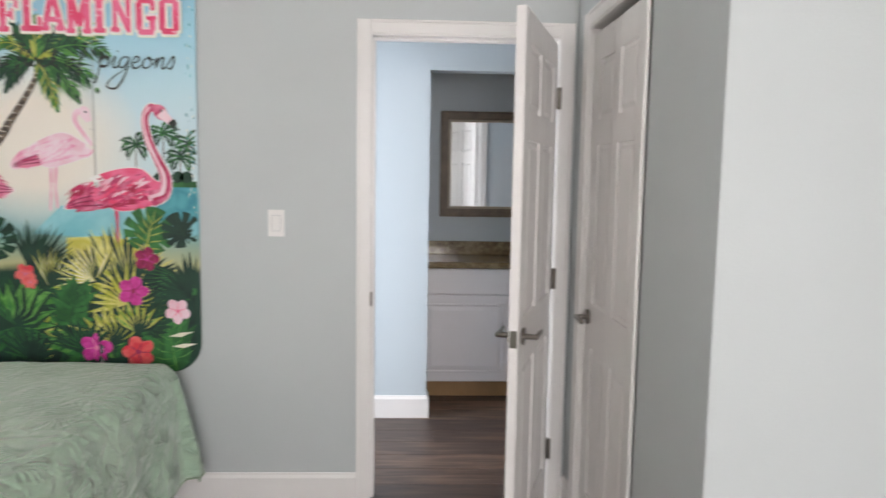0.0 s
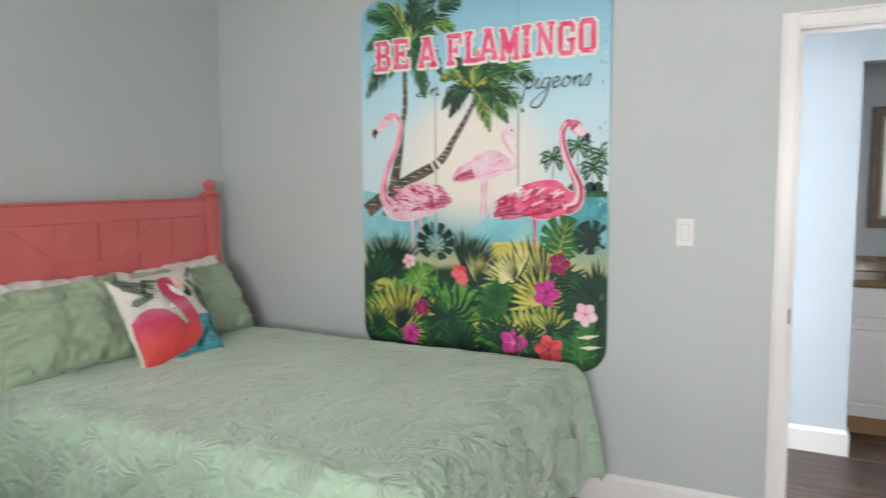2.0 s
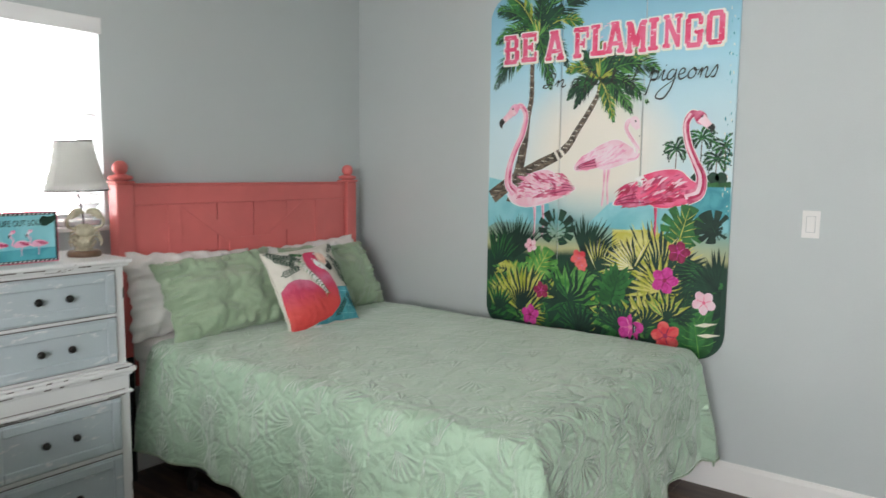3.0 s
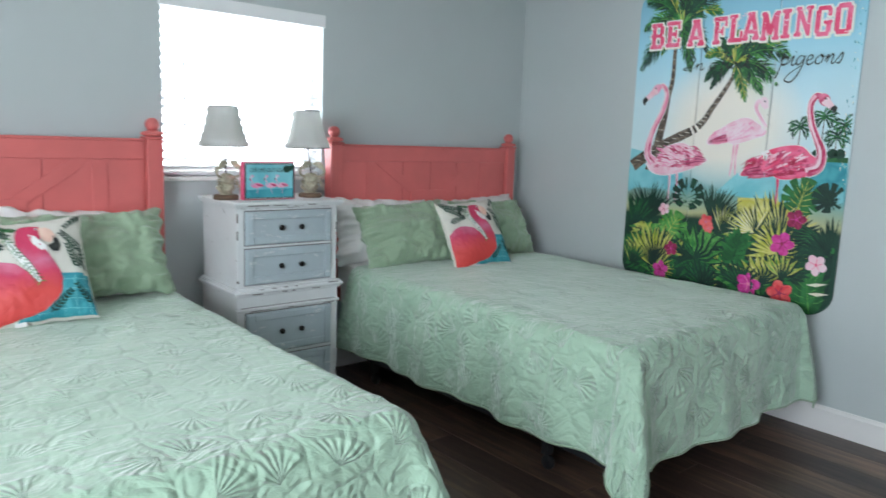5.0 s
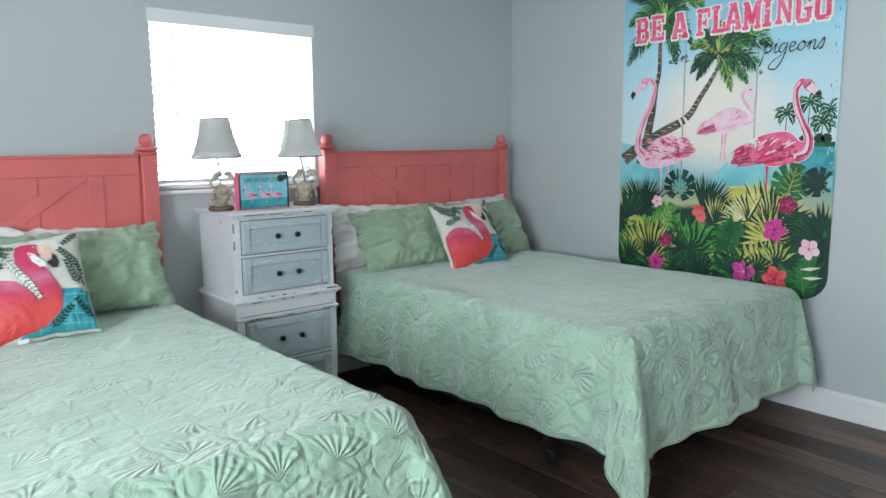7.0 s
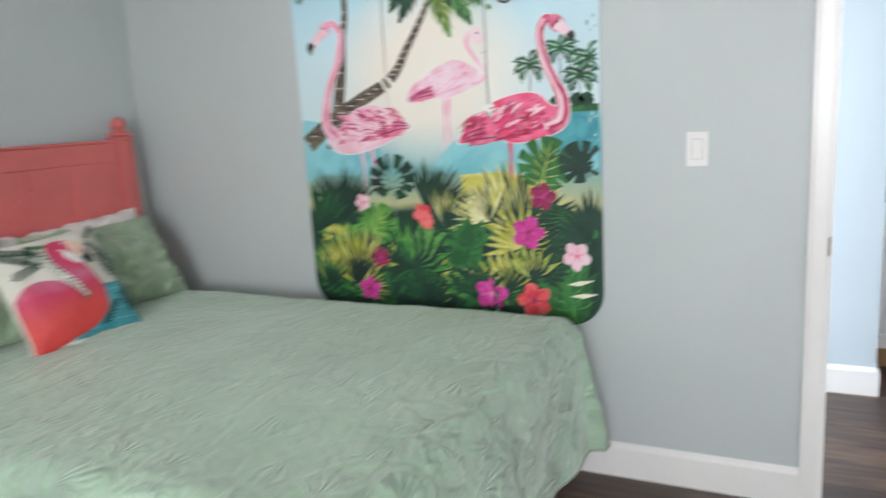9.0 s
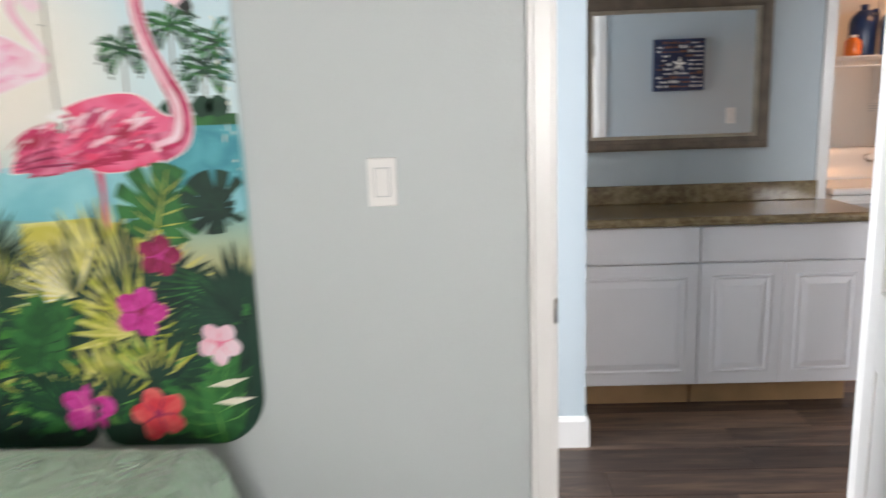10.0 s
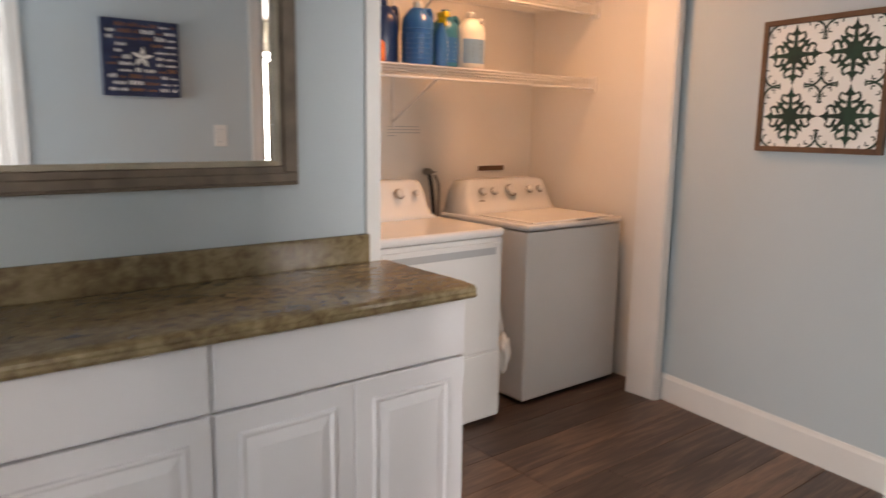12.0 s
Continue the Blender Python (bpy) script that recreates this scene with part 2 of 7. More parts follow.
    ridge = maths(nt, "MINIMUM", maths(nt, "MULTIPLY", ve.outputs["Distance"], 14.0), 1.0)
    h = maths(nt, "ADD", h, maths(nt, "MULTIPLY", ridge, 0.42))
    cr1 = node(nt, "ShaderNodeTexNoise", Scale=11.0, Detail=3.0, Roughness=0.5, Distortion=1.2)
    nt.links.new(uv.outputs[0], cr1.inputs["Vector"])
    h = maths(nt, "ADD", h, maths(nt, "MULTIPLY", cr1.outputs["Fac"], 3.0))
    fine = node(nt, "ShaderNodeTexNoise", Scale=60.0, Detail=3.0, Roughness=0.6)
    nt.links.new(uv.outputs[0], fine.inputs["Vector"])
    h = maths(nt, "ADD", h, maths(nt, "MULTIPLY", fine.outputs["Fac"], 0.22))
    # the cloth lies flatter on the mattress than on the drop
    uvs = node(nt, "ShaderNodeSeparateXYZ")
    nt.links.new(uv.outputs[0], uvs.inputs[0])
    side = maths(nt, "SUBTRACT", maths(nt, "ABSOLUTE", maths(nt, "SUBTRACT", uvs.outputs[1], 0.74)), 0.50)
    foot = maths(nt, "SUBTRACT", uvs.outputs[0], 1.62)
    drop = maths(nt, "MINIMUM", maths(nt, "MAXIMUM", maths(nt, "MULTIPLY", maths(nt, "MAXIMUM", side, foot), 3.5), 0.0), 1.0)
    h = maths(nt, "MULTIPLY", h, maths(nt, "ADD", 0.42, maths(nt, "MULTIPLY", drop, 0.75)))
    bp = node(nt, "ShaderNodeBump", Strength=0.95, Distance=0.009)
    nt.links.new(h, bp.inputs["Height"])
    nt.links.new(bp.outputs[0], b.inputs["Normal"])
    n3 = node(nt, "ShaderNodeTexNoise", Scale=4.0, Detail=5.0)
    nt.links.new(uv.outputs[0], n3.inputs["Vector"])
    r = node(nt, "ShaderNodeValToRGB")
    r.color_ramp.elements[0].position, r.color_ramp.elements[0].color = 0.3, (0.345, 0.495, 0.365, 1)
    r.color_ramp.elements[1].position, r.color_ramp.elements[1].color = 0.7, (0.415, 0.575, 0.43, 1)
    nt.links.new(n3.outputs["Fac"], r.inputs["Fac"])
    nt.links.new(r.outputs[0], b.inputs["Base Color"])
    return m


SPREAD = quilt_material()
SHAM = material("sage_green_sham", (0.30, 0.40, 0.27), 0.6, scale=6, vary=0.07, bump=1.0, bump_scale=17)
for nn in SHAM.node_tree.nodes:
    if nn.type == "BUMP":
        nn.inputs["Distance"].default_value = 0.011
SHAM.node_tree.nodes["Principled BSDF"].inputs["Sheen Weight"].default_value = 0.3


def ink(name, c1, c2=None, scale=9.0, rough=0.55, stretch=(1, 1, 1)):
    """Printed colour, blotched like watercolour between two tones."""
    m = material(name, c1, rough, scale=scale, vary=0.12, colour2=c2)
    nt, b = nodes_of(m)
    ramp = b.inputs["Base Color"].links[0].from_node
    if c2:
        ramp.color_ramp.elements[0].color = (*c1, 1)
    ramp.color_ramp.elements[0].position, ramp.color_ramp.elements[1].position = 0.40, 0.60
    noise_node = ramp.inputs["Fac"].links[0].from_node
    noise_node.inputs["Distortion"].default_value = 1.0
    return m


INK = {
    "pink": ink("ink_flamingo_pink", (0.80, 0.24, 0.42), (0.86, 0.48, 0.62), 9),
    "palepink": ink("ink_pale_pink", (0.84, 0.46, 0.56), (0.88, 0.68, 0.74), 9),
    "rose": ink("ink_rose", (0.52, 0.035, 0.12), (0.76, 0.22, 0.34), 14),
    "crimson": ink("ink_crimson", (0.40, 0.010, 0.05), (0.60, 0.03, 0.13), 20),
    "red": ink("ink_red", (0.72, 0.04, 0.06), (0.82, 0.16, 0.15), 14),
    "hot": ink("ink_hot_pink", (0.80, 0.06, 0.16), (0.84, 0.16, 0.30), 7),
    "magenta": ink("ink_magenta", (0.55, 0.02, 0.24), (0.70, 0.07, 0.38), 26),
    "wine": ink("ink_wine", (0.22, 0.005, 0.05), (0.36, 0.02, 0.10), 26),
    "black": ink("ink_black", (0.012, 0.014, 0.014), (0.04, 0.045, 0.04), 26),
    "dark": ink("ink_dark_green", (0.003, 0.028, 0.018), (0.008, 0.065, 0.032), 12),
    "deep": ink("ink_deep_green", (0.002, 0.022, 0.016), (0.006, 0.045, 0.028), 9),
    "green": ink("ink_mid_green", (0.010, 0.095, 0.024), (0.03, 0.19, 0.045), 14),
    "bright": ink("ink_bright_green", (0.045, 0.22, 0.035), (0.13, 0.38, 0.08), 16),
    "lime": ink("ink_yellow_green", (0.34, 0.38, 0.035), (0.58, 0.56, 0.14), 16),
    "yellow": ink("ink_pale_yellow", (0.60, 0.54, 0.09), (0.74, 0.70, 0.28), 16),
    "bark": ink("ink_bark", (0.05, 0.035, 0.025), (0.20, 0.15, 0.11), 30),
    "cream": ink("ink_cream", (0.82, 0.76, 0.62), (0.86, 0.82, 0.72), 6),
    "white": ink("ink_white", (0.84, 0.83, 0.80), (0.86, 0.85, 0.83), 6),
    "teal": ink("ink_teal", (0.03, 0.26, 0.32), (0.07, 0.38, 0.44), 12),
    "aqua": ink("ink_aqua", (0.16, 0.50, 0.57), (0.27, 0.62, 0.67), 5),
    "sand": ink("ink_peach", (0.80, 0.52, 0.42), (0.84, 0.62, 0.52), 12),
    "navy": ink("ink_navy", (0.008, 0.016, 0.055), (0.02, 0.035, 0.10), 8),
    "rust": ink("ink_rust", (0.20, 0.075, 0.03), (0.30, 0.13, 0.06), 12),
    "orange": ink("ink_orange", (0.80, 0.20, 0.05), (0.85, 0.30, 0.10), 12),
}
INK["plume"] = ink("ink_plume", (0.80, 0.10, 0.16), (0.84, 0.2, 0.2), 7)
nt, b = nodes_of(INK["plume"])
tc = node(nt, "ShaderNodeTexCoord")
sp = node(nt, "ShaderNodeSeparateXYZ")
nt.links.new(tc.outputs["Object"], sp.inputs[0])
n1 = node(nt, "ShaderNodeTexNoise", Scale=9.0, Detail=4.0, Roughness=0.6)
nt.links.new(tc.outputs["Object"], n1.inputs["Vector"])
cr = node(nt, "ShaderNodeValToRGB")
cr.color_ramp.elements[0].position, cr.color_ramp.elements[0].color = 0.0, (0.62, 0.045, 0.04, 1)
cr.color_ramp.elements[1].position, cr.color_ramp.elements[1].color = 1.0, (0.62, 0.03, 0.10, 1)
for pos, c in ((0.25, (0.66, 0.065, 0.06, 1)), (0.42, (0.60, 0.05, 0.12, 1)), (0.55, (0.58, 0.15, 0.25, 1)), (0.66, (0.62, 0.05, 0.13, 1))):
    e = cr.color_ramp.elements.new(pos)
    e.color = c
up = maths(nt, "ADD", maths(nt, "DIVIDE", sp.outputs[2], 0.44), 0.5)
nt.links.new(maths(nt, "ADD", up, maths(nt, "MULTIPLY", maths(nt, "SUBTRACT", n1.outputs["Fac"], 0.5), 0.35)), cr.inputs["Fac"])
nt.links.new(cr.outputs[0], b.inputs["Base Color"])
INKS = list(INK)
MURALM = material("printed_mural_ground", (0.5, 0.7, 0.8), 0.45)
nt, b = nodes_of(MURALM)
tc = node(nt, "ShaderNodeTexCoord")
sp = node(nt, "ShaderNodeSeparateXYZ")
nt.links.new(tc.outputs["Object"], sp.inputs[0])
n1 = node(nt, "ShaderNodeTexNoise", Scale=2.4, Detail=6.0, Roughness=0.6)
nt.links.new(tc.outputs["Object"], n1.inputs["Vector"])
zz = maths(nt, "ADD", sp.outputs[2], maths(nt, "MULTIPLY", maths(nt, "SUBTRACT", n1.outputs["Fac"], 0.5), 0.10))
cr = node(nt, "ShaderNodeValToRGB")
cr.color_ramp.elements[0].position, cr.color_ramp.elements[0].color = 0.24, (0.008, 0.05, 0.03, 1)
cr.color_ramp.elements[1].position, cr.color_ramp.elements[1].color = 0.98, (0.20, 0.46, 0.60, 1)
for pos, c in ((0.26, (0.50, 0.50, 0.26, 1)), (0.345, (0.14, 0.44, 0.49, 1)), (0.42, (0.24, 0.56, 0.62, 1)), (0.46, (0.62, 0.76, 0.78, 1)), (0.62, (0.56, 0.74, 0.80, 1)), (0.80, (0.36, 0.66, 0.78, 1))):
    e = cr.color_ramp.elements.new(pos)
    e.color = c
nt.links.new(maths(nt, "DIVIDE", zz, 1.8), cr.inputs["Fac"])
dx = maths(nt, "DIVIDE", maths(nt, "SUBTRACT", sp.outputs[0], 0.62), 0.42)
dz = maths(nt, "DIVIDE", maths(nt, "SUBTRACT", zz, 0.98), 0.36)
rr = maths(nt, "ADD", maths(nt, "MULTIPLY", dx, dx), maths(nt, "MULTIPLY", dz, dz))
glow = maths(nt, "MINIMUM", maths(nt, "MAXIMUM", maths(nt, "SUBTRACT", 1.25, rr), 0.0), 1.0)
mx = node(nt, "ShaderNodeMixRGB")
nt.links.new(glow, mx.inputs["Fac"])
nt.links.new(cr.outputs[0], mx.inputs["Color1"])
mx.inputs["Color2"].default_value = (0.84, 0.78, 0.69, 1)
nt.links.new(mx.outputs[0], b.inputs["Base Color"])


# ---- mesh helpers ----
def link(name, bm, mat, parent=None, smooth=False):
    me = bpy.data.meshes.new(name)
    bm.normal_update()
    bm.to_mesh(me)
    bm.free()
    for m in (mat if isinstance(mat, (list, tuple)) else [mat]):
        me.materials.append(m)
    if smooth:
        for p in me.polygons:
            p.use_smooth = True
    o = new(name, me)
    if parent:
        o.parent = parent
    return o


def part(name, bm, mat, parent, label="", smooth=False):
    o = link(name, bm, mat, parent, smooth)
    return tagged(o, label)


def thing(name, label, category, at=(0, 0, 0), rz=0.0, group=""):
    e = new(name)
    e.matrix_basis = pose(*at, 0, 0, rz)
    e.empty_display_size = 0.1
    return tagged(e, label, category, group)


def box(bm, x0, x1, y0, y1, z0, z1, bevel=0.0, seg=2):
    r = bmesh.ops.create_cube(bm, size=1)
    vs = r["verts"]
    for v in vs:
        v.co = Vector(((x0 + x1) / 2 + v.co.x * (x1 - x0), (y0 + y1) / 2 + v.co.y * (y1 - y0), (z0 + z1) / 2 + v.co.z * (z1 - z0)))
    if bevel:
        es = list({e for v in vs for e in v.link_edges})
        bmesh.ops.bevel(bm, geom=es, offset=bevel, segments=seg, profile=0.5, affect="EDGES")
    return bm


def boxes(*bs, bevel=0.0):
    bm = bmesh.new()
    for b in bs:
        box(bm, *b, bevel=bevel)
    return bm


def structure(name, bm, mat, label, category="wall"):
    return tagged(link(name, bm, mat), label, category, kind="structure")



# ---- plan ----
WX, MY, RX = -3.20, 3.35, 0.712          # headboard wall, mural wall, closet-door wall
HALLY, BEAM, VY, EX = 3.440, 4.481, 5.30, 3.19  # hall side of the mural wall, beam wall, vanity wall, laundry side wall
CZ, HZ = 2.527, 2.44
DX0, DX1, DZ, CAS = -0.166, 0.632, 2.060, 0.065
C0, C1 = 2.425, 3.11
SY, OX = -2.6, 1.9
W0, W1, WZ0, WZ1 = 0.745, 1.675, 1.205, 2.12
BX = 0.101


def moved(bm, m):
    bmesh.ops.transform(bm, matrix=m, verts=bm.verts)
    return bm


def base_run(x0, y0, x1, y1, side):
    """Baseboard along a straight wall; side: +1 or -1 for the side it stands out to."""
    bm = bmesh.new()
    t, h = 0.015 * side, 0.137
    if abs(y1 - y0) < 1e-6:
        prof = [(0, 0), (t, 0), (t, h - .02), (t * .55, h - .008), (t * .4, h), (0, h)]
        a = [bm.verts.new((x0, y0 + p, z)) for p, z in prof]
        b = [bm.verts.new((x1, y0 + p, z)) for p, z in prof]
    else:
        prof = [(0, 0), (t, 0), (t, h - .02), (t * .55, h - .008), (t * .4, h), (0, h)]
        a = [bm.verts.new((x0 + p, y0, z)) for p, z in prof]
        b = [bm.verts.new((x0 + p, y1, z)) for p, z in prof]
    n = len(a)
    for i in range(n):
        bm.faces.new((a[i], a[(i + 1) % n], b[(i + 1) % n], b[i]))
    bm.faces.new(a), bm.faces.new(b[::-1])
    bmesh.ops.recalc_face_normals(bm, faces=bm.faces)
    return tagged(link("baseboard", bm, WHITE), "white painted baseboard along the wall", "baseboard", kind="structure")


structure("floor", boxes((WX - .2, 4.6, SY - .2, 6.7, -0.12, -0.006)), SUBFLOOR, "dark brown wood-look plank floor through all rooms", "floor")
FLOOR = bpy.data.objects["floor"]
structure("ceiling", boxes((WX - .2, OX + .2, SY - .2, HALLY, CZ, CZ + .12)), CEIL, "white textured bedroom ceiling", "ceiling")
structure("ceiling_hall", boxes((-1.5, 4.6, HALLY, 6.7, HZ, HZ + .12), (OX + .2, 4.6, -.2, HALLY, HZ, HZ + .12)), CEIL, "white textured hall and laundry ceiling", "ceiling")
# The opening at y -2.35 to -1.15 is unseen, added for the fill lamp.
structure("wall_west", boxes((WX - .18, WX, SY, -2.35, 0, CZ), (WX - .18, WX, -1.15, W0, 0, CZ), (WX - .18, WX, -2.35, -1.15, 0, .90), (WX - .18, WX, -2.35, -1.15, 2.2, CZ), (WX - .18, WX, W1, HALLY, 0, CZ), (WX - .18, WX, W0, W1, 0, WZ0), (WX - .18, WX, W0, W1, WZ1, CZ)), PAINT, "sage grey painted bedroom wall behind the headboards")
structure("wall_north", boxes((WX, DX0 - .02, MY, MY + .06, 0, CZ), (DX1 + .02, OX, MY, MY + .06, 0, CZ), (DX0 - .02, DX1 + .02, MY, MY + .06, DZ + .02, CZ)), PAINT, "sage grey painted bedroom wall with the doorway")
structure("wall_north_hall_face", boxes((-1.4, DX0 - .02, MY + .06, HALLY, 0, CZ), (DX1 + .02, 1.84, MY + .06, HALLY, 0, CZ), (DX0 - .02, DX1 + .02, MY + .06, HALLY, DZ + .02, CZ), (2.62, 3.4, MY + .06, HALLY, 0, CZ), (1.84, 2.62, MY + .06, HALLY, 2.06, CZ)), BLUE, "pale grey-blue hall face of the doorway wall")
structure("wall_closet_side", boxes((RX, RX + .1, 1.83, C0 - .02, 0, CZ), (RX, RX + .1, C1 + .02, MY, 0, CZ), (RX, RX + .1, C0 - .02, C1 + .02, DZ + .02, CZ), ), PAINT, "sage grey painted wall with the narrow closet door")
structure("wall_closet_end", boxes((RX + .1, 1.5, 1.935, 1.99, 0, CZ)), PAINT, "painted closet end wall")
structure("wall_closet_rear", boxes((1.5, 1.6, 1.99, MY, 0, CZ)), PAINT, "painted closet rear wall")
structure("wall_closet_front", boxes((RX + .1, OX, 1.83, 1.935, 0, CZ)), PAINT, "pale sage painted wall beside the closet")
structure("wall_east", boxes((OX, OX + .1, SY, 1.90, 0, CZ)), PAINT, "plain sage painted bedroom wall")
structure("wall_south", boxes((WX, -.4, SY - .15, SY, 0, CZ), (1.3, OX + .1, SY - .15, SY, 0, CZ), (-.4, 1.3, SY - .15, SY, 0, .87), (-.4, 1.3, SY - .15, SY, 2.28, CZ)), PAINT, "plain sage painted wall with a wide window")
structure("wall_other_room", boxes((4.4, 4.5, 0, MY, 0, HZ), (2.0, 2.7, -.1, 0, 0, HZ), (3.9, 4.5, -.1, 0, 0, HZ), (2.7, 3.9, -.1, 0, 0, .9), (2.7, 3.9, -.1, 0, 2.1, HZ), (EX + .1, 4.5, MY, HALLY, 0, HZ)), CREAM, "plain cream wall of the neighbouring room")
structure("wall_beam", boxes((-1.4, BX, BEAM, BEAM + .12, 0, HZ), (BX, 3.25, BEAM, BEAM + .12, 2.08, HZ)), BLUE, "pale blue hall wall with a wide plain opening")
# The gap in this unseen wall is added to let in the fill lamp.
structure("wall_hall_end", boxes((-1.5, -1.4, HALLY, 3.54, 0, HZ), (-1.5, -1.4, 4.38, BEAM + .12, 0, HZ), (-1.5, -1.4, 3.54, 4.38, 2.06, HZ)), BLUE, "pale blue hall end wall")
structure("wall_vanity_side", boxes((-.09, .01, BEAM + .12, VY, 0, HZ)), BLUE, "pale blue wall beside the vanity")
structure("wall_vanity", boxes((-.09, 1.385, VY, VY + .11, 0, HZ)), BLUE, "grey-blue wall behind the vanity")
structure("wall_closet_stub", boxes((3.17, 3.4, VY + .045, VY + .2, 0, HZ)), BLUE, "grey-blue wall stub beside the laundry closet")
structure("wall_closet_head", boxes((1.385, 3.17, VY, VY + .11, 2.3, HZ)), BLUE, "grey-blue wall over the laundry closet opening")
SKEW = pose(3.20, 5.34, 0, 0, 0, -8)
structure("wall_laundry_side", moved(boxes((0, .1, -2.1, .01, 0, HZ)), SKEW), BLUE, "grey-blue wall beside the laundry closet")
structure("wall_laundry_back", boxes((1.2, 3.45, 6.44, 6.54, 0, HZ)), CLOSETW, "cream white laundry closet back wall")
structure("wall_laundry_side", boxes((1.2, 1.3, VY + .11, 6.44, 0, HZ)), CLOSETW, "cream white laundry closet side wall")
structure("wall_laundry_end", boxes((3.31, 3.45, VY + .2, 6.44, 0, HZ)), CLOSETW, "cream white laundry closet end wall")
structure("closet_jamb", boxes((1.385, 1.442, VY - .012, VY + .125, 0, 2.3), bevel=.003), WHITE, "white painted jamb of the laundry closet", "jamb")
structure("closet_jamb_far", boxes((3.125, 3.168, VY + .03, VY + .20, 0, 2.3), bevel=.003), WHITE, "white painted jamb of the laundry closet", "jamb")

structure("closet_casing_far", boxes((3.128, 3.142, VY + .018, VY + .03, 0, 2.3), (3.150, 3.166, VY + .014, VY + .03, 0, 2.3), bevel=.003), WHITE, "white moulded casing of the laundry closet", "door trim")
base_run(WX, MY, DX0 - CAS, MY, -1)
base_run(WX, SY, WX, MY, 1)
base_run(RX, 1.815, RX, C0 - CAS, -1)
base_run(RX, C1 + CAS, RX, MY - .015, -1)
base_run(RX - .015, 1.83, OX, 1.83, -1)
base_run(-1.4, BEAM, BX, BEAM, -1)
base_run(BX, BEAM - .015, BX, BEAM + .12, 1)
base_run(0, -2.0, 0, -.005, -1).matrix_basis = SKEW


def casing(name, label, legs_at, z, wall, along_x, out, k=1.0):
    """Mitred door trim: two legs and a head, each with a stepped profile."""
    e = tagged(new(name), label, "door trim", kind="structure")
    a, b = legs_at
    def piece(pname, u0, u1, z0, z1, vertical, inner_low):
        bm = bmesh.new()
        steps = ((0, 1, .010), (.12, .80, .015), (.84, 1.0, .018)) if not inner_low else ((0, 1, .010), (.20, .88, .015), (0, .16, .018))
        for f0, f1, d in steps:
            if vertical:
                p0, p1, q0, q1 = u0 + (u1 - u0) * f0, u0 + (u1 - u0) * f1, z0, z1
            else:
                p0, p1, q0, q1 = u0, u1, z0 + (z1 - z0) * f0, z0 + (z1 - z0) * f1
            w0, w1 = sorted((wall, wall + out * d * k))
            if along_x:
                box(bm, p0, p1, w0, w1, q0, q1, .002, 1)
            else:
                box(bm, w0, w1, p0, p1, q0, q1, .002, 1)
        part(pname, bm, WHITE, e)
    piece("leg", a - CAS, a, 0, z + CAS, True, True)
    piece("leg", b, b + CAS, 0, z + CAS, True, False)
    piece("head", a, b, z, z + CAS, False, False)


casing("door_trim", "white painted trim round the bedroom doorway", (DX0, DX1), DZ, MY, True, -1)
casing("closet_door_trim", "white painted trim round the closet door", (C0, C1), DZ, RX, False, -1)
casing("hall_door_trim", "white painted trim on the hall side of the doorway", (DX0, DX1), DZ, HALLY, True, 1, .6)
casing("other_door_trim", "white painted trim round the neighbouring doorway", (1.86, 2.60), 2.04, HALLY, True, 1)
structure("door_jamb", boxes((DX0 - .02, DX0, MY, HALLY, 0, DZ + .02), (DX1, DX1 + .02, MY, HALLY, 0, DZ + .02), (DX0, DX1, MY, HALLY, DZ, DZ + .02), (DX0, DX0 + .011, MY + .045, MY + .08, 0, DZ), (DX1 - .011, DX1, MY + .045, MY + .08, 0, DZ), (DX0 + .011, DX1 - .011, MY + .045, MY + .08, DZ - .011, DZ)), WHITE, "white painted doorway lining with stops", "jamb")
strike = tagged(link("strike_plate", boxes((DX0, DX0 + .002, MY + .006, MY + .036, .895, .955), bevel=.0008), METAL), "small satin nickel strike plate in the door lining", "strike plate")
part("strike_lip", boxes((DX0 - .005, DX0 + .0032, MY - .0192, MY + .006, .900, .962), bevel=.003), METAL, strike, "", True)
structure("closet_door_jamb", boxes((RX, RX + .1, C0 - .02, C0, 0, DZ + .02), (RX, RX + .1, C1, C1 + .02, 0, DZ + .02), (RX, RX + .1, C0, C1, DZ, DZ + .02)), WHITE, "white painted closet doorway lining", "jamb")


